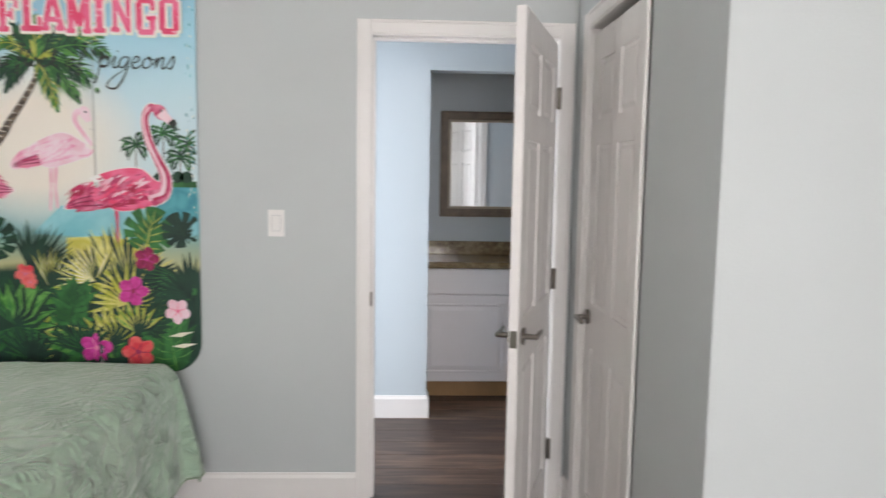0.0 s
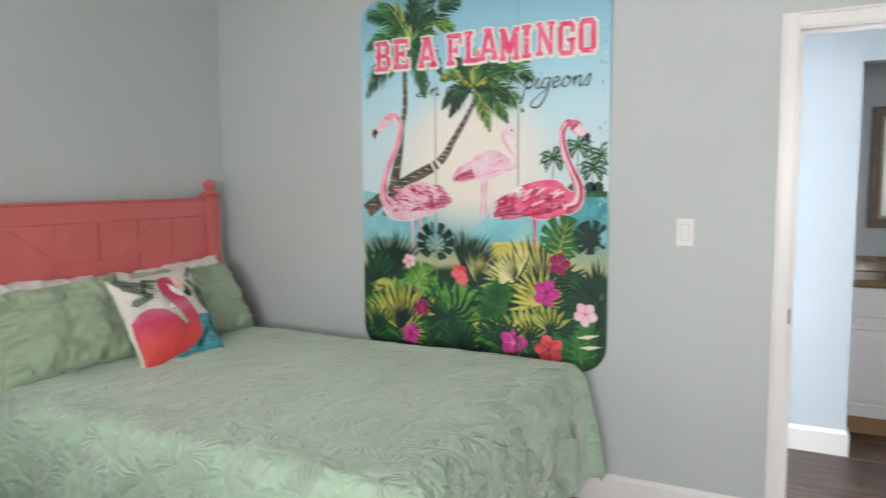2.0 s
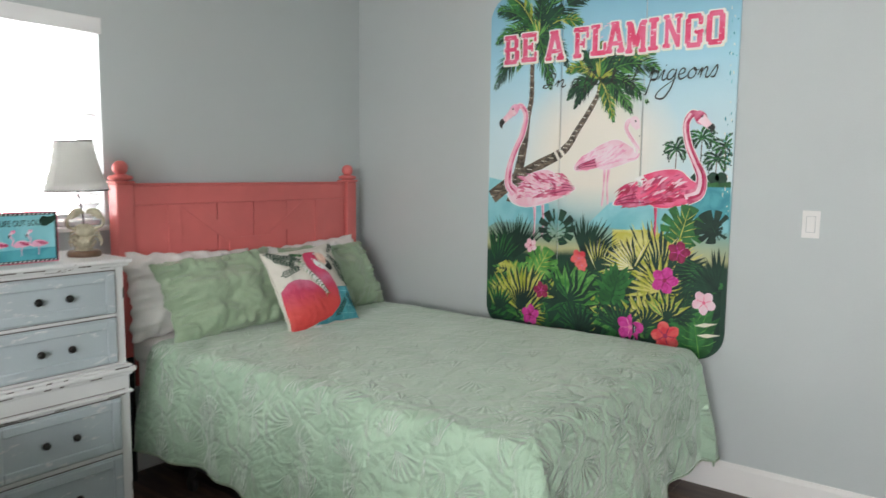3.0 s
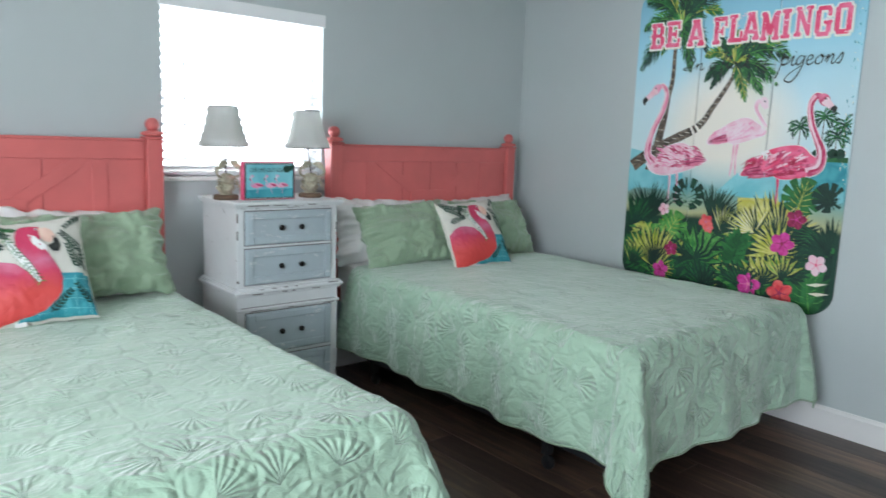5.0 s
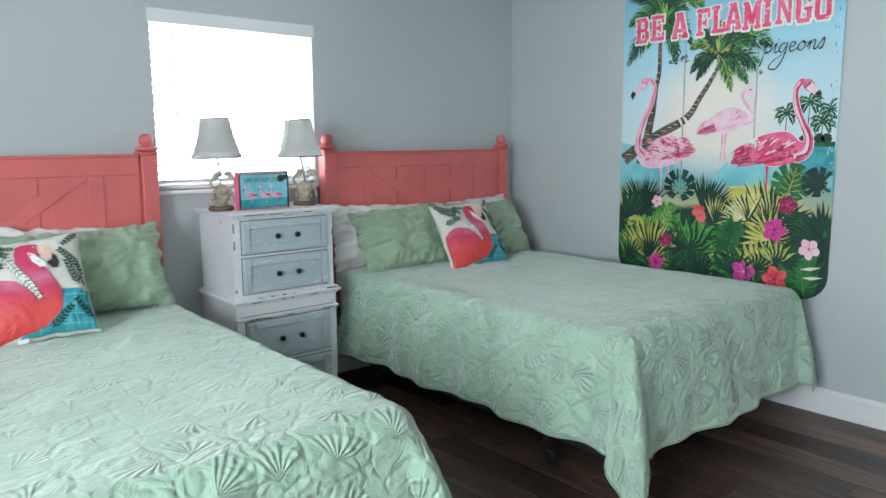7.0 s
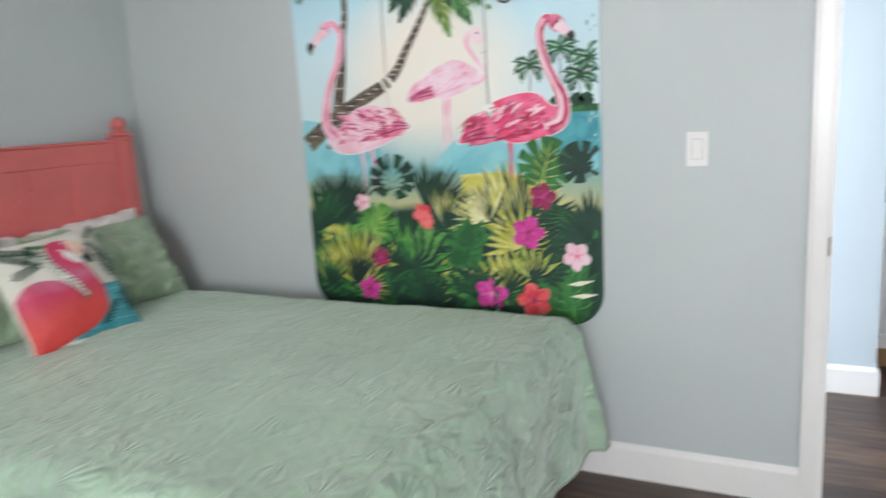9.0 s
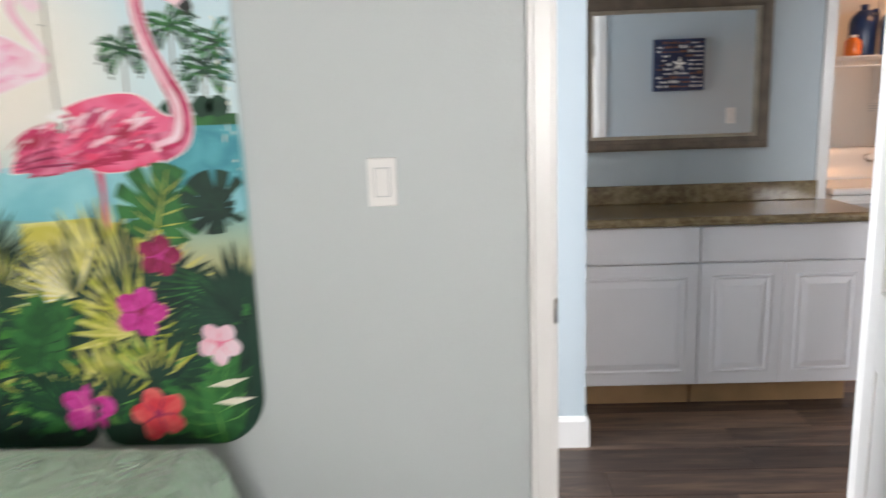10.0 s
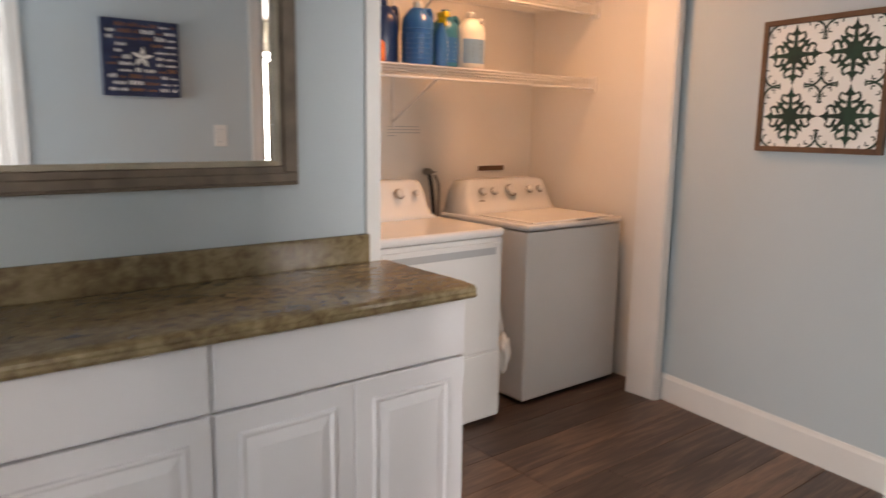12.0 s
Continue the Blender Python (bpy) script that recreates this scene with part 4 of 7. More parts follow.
def palm_leaf(a, x, y, tip, arch, names):
    """A dense hanging palm leaf from a crown to its tip."""
    p0, p2 = Vector((x, y)), Vector(tip)
    p1 = (p0 + p2) / 2 + Vector((0, arch))
    L = (p2 - p0).length
    spine = [p0 * (1 - f) ** 2 + p1 * 2 * f * (1 - f) + p2 * f * f for f in [k / 34 for k in range(35)]]
    a.stroke(spine[::4], [L * .03, L * .13, L * .15, L * .09, .002], "dark", 3)
    for k in range(1, 34):
        f = k / 34
        d = (spine[k + 1] - spine[k - 1]).normalized() if k < 33 else (spine[k] - spine[k - 1]).normalized()
        ang = math.atan2(d.y, d.x)
        ll = L * .34 * math.sin(math.pi * (.16 + .80 * f)) * RA.uniform(.8, 1.12)
        for s in (-1, 1):
            t = ang + s * (.95 - .45 * f) * RA.uniform(.85, 1.15)
            low = math.sin(t) < math.sin(ang)
            name = names[0] if low and RA.random() < .7 else RA.choice(names)
            a.blade(spine[k].x, spine[k].y, t, ll, .0085, name, -s * .35 if not low else 0)
    a.stroke(spine[::6], [.006, .003], names[-1], 2)


TRUNKS = ([(.275, 1.56), (.262, 1.425), (.261, 1.254), (.24, 1.15), (.222, 1.015), (.182, .822), (.16, .70)],
          [(.645, 1.30), (.641, 1.253), (.595, 1.172), (.53, 1.075), (.488, 1.009), (.427, .956), (.313, .902), (.168, .824), (.03, .73), (-.06, .66)])
CROWNS = (((.295, 1.565), ((.035, 1.551), (.033, 1.313), (.169, 1.40), (.376, 1.291), (.474, 1.392), (.544, 1.607), (.042, 1.719), (.573, 1.728), (.117, 1.785), (.423, 1.780), (.318, 1.793))),
          ((.645, 1.325), ((.470, 1.230), (.728, 1.113), (.820, 1.150), (.511, 1.186), (.462, 1.371), (.898, 1.198), (.520, 1.46), (.926, 1.430), (.948, 1.344), (.775, 1.470), (.640, 1.50))))
for n, ((crown, tips), trunk) in enumerate(zip(CROWNS, TRUNKS)):
    a = Art(flat, keep=on_plank)
    a.h = .0006 + n * .0040
    a.stroke(trunk, [.020, .024, .027, .032, .044, .060, .085] if n == 0 else [.018, .024, .030, .036, .050, .060, .075, .085], "bark", 22)
    s = spline(trunk, 12)
    for k in range(8, len(s) - 2, 2):
        w = .010 + .024 * k / len(s)
        a.stroke([(s[k].x - w, s[k].y + .003), (s[k].x + w * .3, s[k].y)], [.002, .003], "black" if k % 4 else "cream", 2)
    for k, tip in enumerate(tips):
        names = (["dark", "green", "bright"], ["dark", "dark", "green"], ["green", "bright", "lime"])[(k + n) % 3]
        palm_leaf(a, crown[0], crown[1], tip, .05 + .20 * abs(tip[0] - crown[0]), names)
    for k in range(14):
        a.blade(crown[0], crown[1], RA.uniform(.2, 2.9), .09, .012, RA.choice(["lime", "bright"]))
    a.done("palm_tree", mural, "printed palm with feathered crown")


def wading_bird(a, neck, widths, beak, outline, chest, tail, height, legs, tones, s):
    """One printed flamingo: pale rim, shaded body with feathers, curved neck, two-tone bill."""
    base, mid, strong = tones
    for leg in legs:
        a.stroke(leg, [.019 * s, .010 * s, .012 * s], base, 4)
        a.stroke([(p[0] - .003, p[1]) for p in leg], [.004, .003], strong, 4)
    ring = spline(list(outline) + [outline[0]], 5)[:-1]
    c = sum((Vector(p) for p in outline), Vector((0, 0))) / len(outline)
    a.poly([c + (p - c) * 1.03 for p in ring], "white", c)
    a.stroke(neck, [w * s + .007 for w in widths], "white", 8)
    a.poly(ring, base, c)
    C, T = Vector(chest), Vector(tail)
    ax = (T - C).normalized()
    up = Vector((-ax.y, ax.x)) if -ax.y * 0 + ax.x > 0 else Vector((ax.y, -ax.x))
    L = (T - C).length
    for k in range(170):
        f, g = RA.uniform(.04, .80), RA.uniform(-.55, 1.25)
        w = math.sqrt(max(0, 1 - (1.25 * f - .45) ** 2)) * height
        p = C + ax * L * f + up * g * w
        q = p + ax * L * RA.uniform(.10, .22) - up * g * w * .3 - up * .008
        shade = g < -.3 or f > .70 or .35 < g + f < .55
        name = strong if (shade and RA.random() < .85) or RA.random() < .30 else RA.choice([mid, mid, base, "palepink"])
        a.stroke([p, (p + q) / 2 + up * .007, q], [.001, RA.uniform(.006, .018) * s, .001], name, 3)
    for k in range(9):
        o = up * height * (.5 - .13 * k)
        a.stroke([C + ax * L * .62 + o * .8, C + ax * L * .85 + o * .5, T - ax * .012 * (k % 3) + o * .28], [.004, .013 * s, .002], "rose" if k % 3 else "wine", 5)
    a.stroke(neck, [w * s for w in widths], mid, 8)
    a.stroke([(p[0] - .006 * s, p[1] + .002) for p in neck[1:]], [w * s * .35 for w in widths[1:]], "palepink", 8)
    a.stroke([(p[0] + .009 * s, p[1] - .004) for p in neck[1:]], [w * s * .2 for w in widths[1:]], strong, 8)
    hx, hy = neck[0]
    bx, by = beak
    a.ellipse(hx, hy, .036 * s, .027 * s, math.atan2(by - hy, bx - hx), mid, 16)
    a.stroke([(hx, hy), (hx + (bx - hx) * .55, hy + (by - hy) * .38), (hx + (bx - hx) * .9, hy + (by - hy) * .62)], [.045 * s, .034 * s, .028 * s], "palepink", 5)
    a.stroke([(hx + (bx - hx) * .86, hy + (by - hy) * .52), (hx + (bx - hx) * 1.04, hy + (by - hy) * .72), beak], [.030 * s, .030 * s, .003], "black", 5)
    a.ellipse(hx + (bx - hx) * .10, hy + .006, .005, .005, 0, "black", 8)


BIRDS = (
    ([(.158, 1.195), (.200, 1.215), (.232, 1.165), (.215, 1.072), (.165, .971), (.135, .88), (.132, .80), (.175, .755)], (.030, .026, .026, .028, .030, .036, .045, .06), (.082, 1.098),
     [(.125, .745), (.195, .777), (.248, .845), (.352, .879), (.427, .851), (.483, .802), (.532, .785), (.465, .742), (.352, .700), (.248, .680), (.168, .696)], (.16, .755), (.525, .785), .080,
     ([(.296, .70), (.300, .60), (.294, .50)], [(.345, .70), (.352, .60), (.345, .52)]), ("palepink", "pink", "rose"), 1.0),
    ([(.838, 1.110), (.805, 1.118), (.795, 1.080), (.828, 1.025), (.858, .98), (.845, .945), (.80, .935)], (.026, .022, .020, .021, .024, .034, .04), (.862, 1.042),
     [(.835, .985), (.752, 1.027), (.678, 1.010), (.597, .964), (.525, .900), (.545, .872), (.610, .905), (.679, .882), (.759, .900), (.842, .935)], (.82, .965), (.535, .885), .052,
     ([(.690, .90), (.688, .80), (.681, .70)], [(.712, .90), (.706, .80), (.712, .71)]), ("palepink", "palepink", "pink"), .85),
    ([(1.150, 1.120), (1.110, 1.140), (1.085, 1.09), (1.100, 1.00), (1.135, .92), (1.165, .85), (1.155, .78), (1.10, .755)], (.032, .030, .028, .030, .034, .044, .056, .07), (1.200, 1.052),
     [(1.180, .817), (1.134, .745), (1.053, .711), (.959, .704), (.894, .735), (.817, .715), (.744, .710), (.783, .773), (.849, .836), (.956, .877), (1.060, .882), (1.122, .835)], (1.13, .79), (.752, .718), .080,
     ([(.955, .715), (.958, .65), (.956, .56)],), ("hot", "rose", "crimson"), 1.0),
)
for k, (neck, widths, beak, outline, chest, tail, height, legs, tones, s) in enumerate(BIRDS):
    a = Art(flat, rings=3, step=.000003, keep=on_plank)
    a.h = .0085 + k * .0007
    wading_bird(a, neck, widths, beak, outline, chest, tail, height, legs, tones, s)
    a.done("flamingo", mural, "printed pink flamingo")

under = Art(flat, rings=6, keep=on_plank)
under.h = .0108
for k in range(70):
    u0, u1 = .001 + k * (MW - .002) / 70, .001 + (k + 1) * (MW - .002) / 70
    top = .40 + .05 * math.sin(k * .48) - (.10 if 42 < k < 58 else 0)
    for j in range(36):
        v0, v1 = .001 + j * top / 36, .001 + (j + 1) * top / 36
        under.face([(u0, v0), (u1, v0), (u1, v1), (u0, v1)], "deep")
under.done("foliage_ground", mural, "printed deep green undergrowth")


def split_leaf(a, x, y, size, ang, name, vein, gaps=7):
    """A broad leaf cut into curved lobes on both sides of its rib."""
    d = Vector((math.cos(ang), math.sin(ang)))
    base = Vector((x, y)) - d * size * .62
    a.ellipse(x, y, size * .62, size * .52, ang, name, 18)
    for k in range(gaps):
        f = k / (gaps - 1)
        q = base + d * size * (.18 + 1.05 * f)
        for s in (-1, 1):
            t = ang + s * (1.75 - 1.15 * f)
            a.blade(q.x, q.y, t, size * (.66 + .34 * math.sin(math.pi * (f * .8 + .1))), size * .36, name, -s * .35)
    for k in range(gaps):
        q = base + d * size * (.18 + 1.05 * k / (gaps - 1))
        for s in (-1, 1):
            a.blade(q.x, q.y, ang + s * (1.65 - 1.15 * k / (gaps - 1)), size * .72, size * .028, vein, -s * .35)
    a.stroke([base, (x, y), Vector((x, y)) + d * size * .8], [size * .05, size * .015], vein, 3)


h = .0110
for _ in range(64):
    a = Art(flat, keep=on_plank, step=.0000015)
    a.h = h = h + .00001
    x, y = RA.uniform(.05, 1.25), RA.uniform(.02, .36)
    a.frond(x, y, RA.uniform(.3, 2.8), RA.uniform(.12, .22), [["dark", "green"], ["green", "bright"], ["dark", "deep"], ["bright", "lime"], ["dark", "green"]][_ % 5], RA, .3, .5, 11, .020)
    a.done("palm_leaf", mural, "printed palm leaf")
    h = a.h
h = .0145
# hinge, reach, from and to angle, leaflets, width, tones
FANS = ((.17, .40, .25, 35, 165, 19, .013, "dark", "deep"), (.06, .36, .20, 30, 150, 12, .018, "green", "dark"), (.59, .43, .24, 15, 115, 20, .012, "dark", "deep"),
        (.66, .38, .17, 5, 120, 12, .012, "lime", "cream"), (.97, .36, .29, 20, 170, 21, .026, "yellow", "lime"), (.99, .30, .20, -20, 200, 15, .024, "lime", "yellow"), (.86, .40, .17, 60, 190, 12, .016, "yellow", "cream"),
        (1.22, .42, .21, 150, 275, 14, .017, "dark", "green"), (1.26, .34, .19, 60, 200, 12, .016, "dark", "deep"))
FANS_LOW = ((.21, .12, .27, 30, 178, 17, .032, "lime", "yellow"), (.24, .10, .14, -30, 60, 8, .020, "lime", "bright"), (.06, .12, .15, 20, 150, 9, .022, "green", "lime"),
            (.50, .20, .22, -5, 120, 7, .050, "bright", "green"), (.52, .20, .18, 120, 350, 9, .032, "green", "dark"), (.56, .06, .16, 10, 170, 10, .026, "dark", "green"),
            (.92, .12, .20, 30, 160, 8, .040, "lime", "yellow"), (1.02, .18, .14, 20, 150, 7, .030, "lime", "bright"), (.80, .10, .15, 30, 170, 9, .018, "dark", "green"))
SPLIT = ((.43, .56, .125, 80, "dark", "green"), (1.09, .60, .13, 75, "green", "lime"), (1.235, .61, .10, 120, "deep", "dark"), (.34, .37, .115, 60, "bright", "lime"))
SPLIT_LOW = ((.76, .27, .12, 75, "green", "dark"), (1.18, .10, .15, 100, "green", "bright"), (.06, .22, .09, 40, "green", "lime"), (1.10, .22, .09, 60, "dark", "green"))


def fan_leaf(x, y, s, a0, a1, n, w, c1, c2):
    global h
    a = Art(flat, keep=on_plank, step=.0000015)
    a.h = h = h + .00002
    for k in range(n):
        t = radians(a0 + (a1 - a0) * (k + .5) / n)
        ll = s * RA.uniform(.82, 1.05)
        a.blade(x + .006, y - .006, t, ll, w * 1.5, "deep", RA.uniform(-.1, .1))
        a.blade(x, y, t, ll, w, c1, RA.uniform(-.12, .12))
        a.blade(x, y, t + .02, ll * .9, w * .3, c2)
    a.done("fan_leaf", mural, "printed fan palm leaf")
    h = a.h


def lobed_leaf(x, y, s, ang, c1, c2):
    global h
    a = Art(flat, keep=on_plank, step=.0000015)
    a.h = h = h + .00002
    split_leaf(a, x, y, s, radians(ang), c1, c2)
    a.done("monstera_leaf", mural, "printed monstera leaf")
    h = a.h


for q in FANS:
    fan_leaf(*q)
for x, y, s, ang, c1, c2 in SPLIT:
    a = Art(flat, keep=on_plank, rings=2, step=.000003)
    a.h = h = h + .00002
    a.monstera(x, y, s, radians(ang), c1, c2, RA)
    a.done("monstera_leaf", mural, "printed monstera leaf")
    h = a.h
for q in SPLIT_LOW:
    lobed_leaf(*q)
for q in FANS_LOW:
    fan_leaf(*q)
a = Art(flat, keep=on_plank, step=.0000015)
a.h = h = h + .00002
for k in range(4):
    a.blade(1.165 + .012 * k, .16 - .045 * k, radians(8 - 4 * k), .11, .020, "cream", .1)
a.done("leaf_slots", mural, "printed cream gaps in a leaf")
FLOWERS = ((.281, .476, .038, "palepink", "rose"), (.565, .428, .046, "red", "rose"), (.585, .392, .030, "red", "rose"), (.351, .240, .046, "wine", "magenta"), (.288, .100, .055, "magenta", "wine"),
           (1.078, .497, .054, "wine", "magenta"), (1.016, .358, .066, "magenta", "wine"), (1.205, .272, .056, "palepink", "hot"), (.854, .108, .070, "magenta", "pink"), (1.032, .090, .072, "red", "wine"))
for x, y, s, c, heart in FLOWERS:
    a = Art(flat, keep=on_plank, rings=2, step=.000003)
    a.h = h = h + .00002
    a.hibiscus(x, y, s, c, heart, RA)
    a.done("hibiscus", mural, "printed hibiscus flower")
    h = a.h
edge = Art(flat, keep=on_plank)
edge.h = .0062
for k in range(60):
    y = RA.uniform(.60, 1.70)
    edge.ellipse(RA.uniform(1.255, 1.294), y, RA.uniform(.0012, .003), RA.uniform(.003, .010), 0, ("aqua", "cream", "teal")[k % 3], 9, .4, k)
tagged(edge.done("worn_edge", mural, "printed flaking paint edge"), kind="stuff")


def upright(x, z, y=-.004, roll=0.0):
    return pose(x, y, z, 90, 0, 0) @ pose(0, 0, 0, 0, 0, roll)


# heavy slab capitals: bars (x0, x1, y0, y1) and slanted strokes (xa, ya, xb, yb) in a unit square
SLAB = {}
SLAB["B"] = ([(.10, .38, 0, 1), (0, .80, .84, 1), (0, .82, .44, .58), (0, .84, 0, .16), (.64, .92, .55, .88), (.68, .98, .12, .47)], [])
SLAB["E"] = ([(.10, .40, 0, 1), (0, .95, .84, 1), (0, .98, 0, .16), (.40, .70, .42, .58), (.78, .95, .68, .84), (.80, .98, .16, .34), (.62, .74, .34, .66)], [])
SLAB["A"] = ([(0, .36, 0, .15), (.60, 1, 0, .15), (.25, .75, .24, .38), (.22, .68, .88, 1)], [(.16, .1, .44, .95), (.84, .1, .52, .95)])
SLAB["F"] = ([(.10, .40, 0, 1), (0, .98, .84, 1), (0, .54, 0, .15), (.40, .70, .40, .55), (.80, .98, .64, .84), (.62, .74, .32, .64)], [])
SLAB["L"] = ([(.12, .44, 0, 1), (0, .58, .86, 1), (0, .98, 0, .16), (.78, .98, .16, .40)], [])
SLAB["M"] = ([(.08, .30, 0, 1), (.72, .94, 0, 1), (0, .36, 0, .14), (.64, 1, 0, .14), (0, .30, .87, 1), (.70, 1, .87, 1)], [(.22, .92, .50, .20), (.78, .92, .50, .20)])
SLAB["I"] = ([(.22, .78, 0, 1), (0, 1, .86, 1), (0, 1, 0, .14)], [])
SLAB["N"] = ([(.10, .30, 0, 1), (.70, .90, 0, 1), (0, .42, 0, .14), (0, .34, .87, 1), (.58, 1, .87, 1)], [(.20, .92, .80, .08)])
SLAB["G"] = ([(.02, .32, .12, .88), (.12, .84, .85, 1), (.12, .86, 0, .15), (.66, .94, .10, .46), (.50, 1, .40, .53), (.70, .94, .66, .92)], [])
SLAB["O"] = ([(.02, .32, .10, .90), (.68, .98, .10, .90), (.14, .86, .84, 1), (.14, .86, 0, .16)], [])


def slab_letter(a, ch, x, y, w, hh, grow, name):
    bars, slants = SLAB[ch]
    for x0, x1, y0, y1 in bars:
        u0, u1, v0, v1 = x + x0 * w - grow, x + x1 * w + grow, y + y0 * hh - grow, y + y1 * hh + grow
        c = min(.006, (u1 - u0) * .25)
        a.poly([(u0 + c, v0), (u1 - c, v0), (u1, v0 + c), (u1, v1 - c), (u1 - c, v1), (u0 + c, v1), (u0, v1 - c), (u0, v0 + c)], name)
    for xa, ya, xb, yb in slants:
        a.stroke([(x + xa * w, y + ya * hh), (x + xb * w, y + yb * hh)], [w * .25 + grow * 2] * 2, name, 2)


TITLE = (("BE", (.092, .198), .095), ("A", (.342,), .108), ("FLAMINGO", (.500, .594, .676, .776, .888, .958, 1.060, 1.155), .086))
for word, places, w in TITLE:
    for n, (ch, x) in enumerate(zip(word, places)):
        ww = w * {"M": 1.22, "I": .58, "N": 1.05, "A": 1.12 if word != "A" else 1, "O": .98}.get(ch, 1.0)
        y = 1.440 + .004 * ((n * 7) % 3 - 1)
        a = Art(flat, step=.000003)
        a.h = .0190
        slab_letter(a, ch, x + .003, y - .003, ww, .150, .0085, "cream")
        slab_letter(a, ch, x, y, ww, .150, .0055, "white")
        a.h = .0196
        slab_letter(a, ch, x, y, ww, .150, 0, "hot")
        for k in range(7):
            a.ellipse(x + RA.uniform(.05, .95) * ww, y + RA.uniform(.0, 1) * .150, RA.uniform(.004, .014), RA.uniform(.001, .003), RA.uniform(-.3, .3), "palepink", 8, .4, k)
        a.done("title_letter", mural, "worn hot pink slab letter with a pale edge")

# flowing script: strokes on an x-height of one, and the advance to the next letter
SCRIPT = {}
SCRIPT["I"] = ([[(.1, 1.5), (.4, 2.0), (.7, 1.6), (.45, .6), (.2, 0), (-.2, .1), (0, .4), (.8, .3)]], .9)
SCRIPT["i"] = ([[(0, .2), (.35, 1), (.3, .15), (.5, 0), (.75, .25)], [(.42, 1.4), (.46, 1.5)]], .65)
SCRIPT["n"] = ([[(0, .25), (.25, .95), (.25, 0)], [(.25, .5), (.55, .98), (.7, .8), (.68, .1), (.85, 0), (1.05, .25)]], 1.0)
SCRIPT["a"] = ([[(.72, .85), (.42, 1), (.1, .6), (.15, .1), (.45, .05), (.72, .5), (.78, .95), (.75, .2), (.9, 0), (1.1, .25)]], 1.0)
SCRIPT["f"] = ([[(0, .2), (.45, 1.3), (.5, 2), (.3, 2), (.22, 1), (.18, -.6), (.35, -1), (.5, -.5), (.25, 0), (.7, .25)]], .7)
SCRIPT["l"] = ([[(0, .2), (.45, 1.3), (.45, 2), (.28, 1.9), (.22, .6), (.35, 0), (.65, .25)]], .6)
SCRIPT["o"] = ([[(.5, 1), (.15, .7), (.12, .2), (.4, 0), (.7, .3), (.65, .8), (.45, 1), (.6, .75), (.95, .8)]], .9)
SCRIPT["c"] = ([[(.65, .8), (.4, 1), (.12, .6), (.2, .1), (.5, 0), (.8, .25)]], .8)
SCRIPT["k"] = ([[(0, .2), (.4, 1.3), (.4, 2), (.25, 1.9), (.2, 0)], [(.2, .5), (.5, .95), (.6, .7), (.3, .5), (.6, .05), (.85, .2)]], .85)
SCRIPT["p"] = ([[(0, .3), (.25, .95), (.12, -1.1), (-.1, -1.4)], [(.2, .5), (.5, 1), (.8, .6), (.6, .05), (.25, .15), (.9, .15)]], .9)
SCRIPT["g"] = ([[(.7, .85), (.4, 1), (.1, .6), (.15, .1), (.45, .05), (.72, .6), (.75, .95), (.68, -.6), (.2, -1.8), (-.5, -1.7), (-.3, -1.0), (.9, .15)]], .95)
SCRIPT["e"] = ([[(.05, .4), (.5, .6), (.5, .95), (.25, 1), (.08, .5), (.25, .02), (.5, .02), (.85, .3)]], .8)
SCRIPT["s"] = ([[(0, .2), (.4, 1.1), (.5, .5), (.35, 0), (.05, .1)]], .65)
for word, x, x1, xh in (("In", .345, .46, .036), ("a", .495, .535, .036), ("flock", .560, .735, .034), ("of", .765, .845, .034), ("pigeons", .895, 1.215, .046)):
    k = (x1 - x) / sum(SCRIPT[c][1] for c in word)
    a = Art(flat, step=.000004)
    a.h = .0202
    for ch in word:
        for line in SCRIPT[ch][0]:
            a.stroke([(x + (p[0] + p[1] * .18) * k, 1.300 + p[1] * xh) for p in line], [.0035, .0075, .0045, .0085, .003], "black", 7)
        x += SCRIPT[ch][1] * k
    a.done("subtitle_word", mural, "black flowing script")


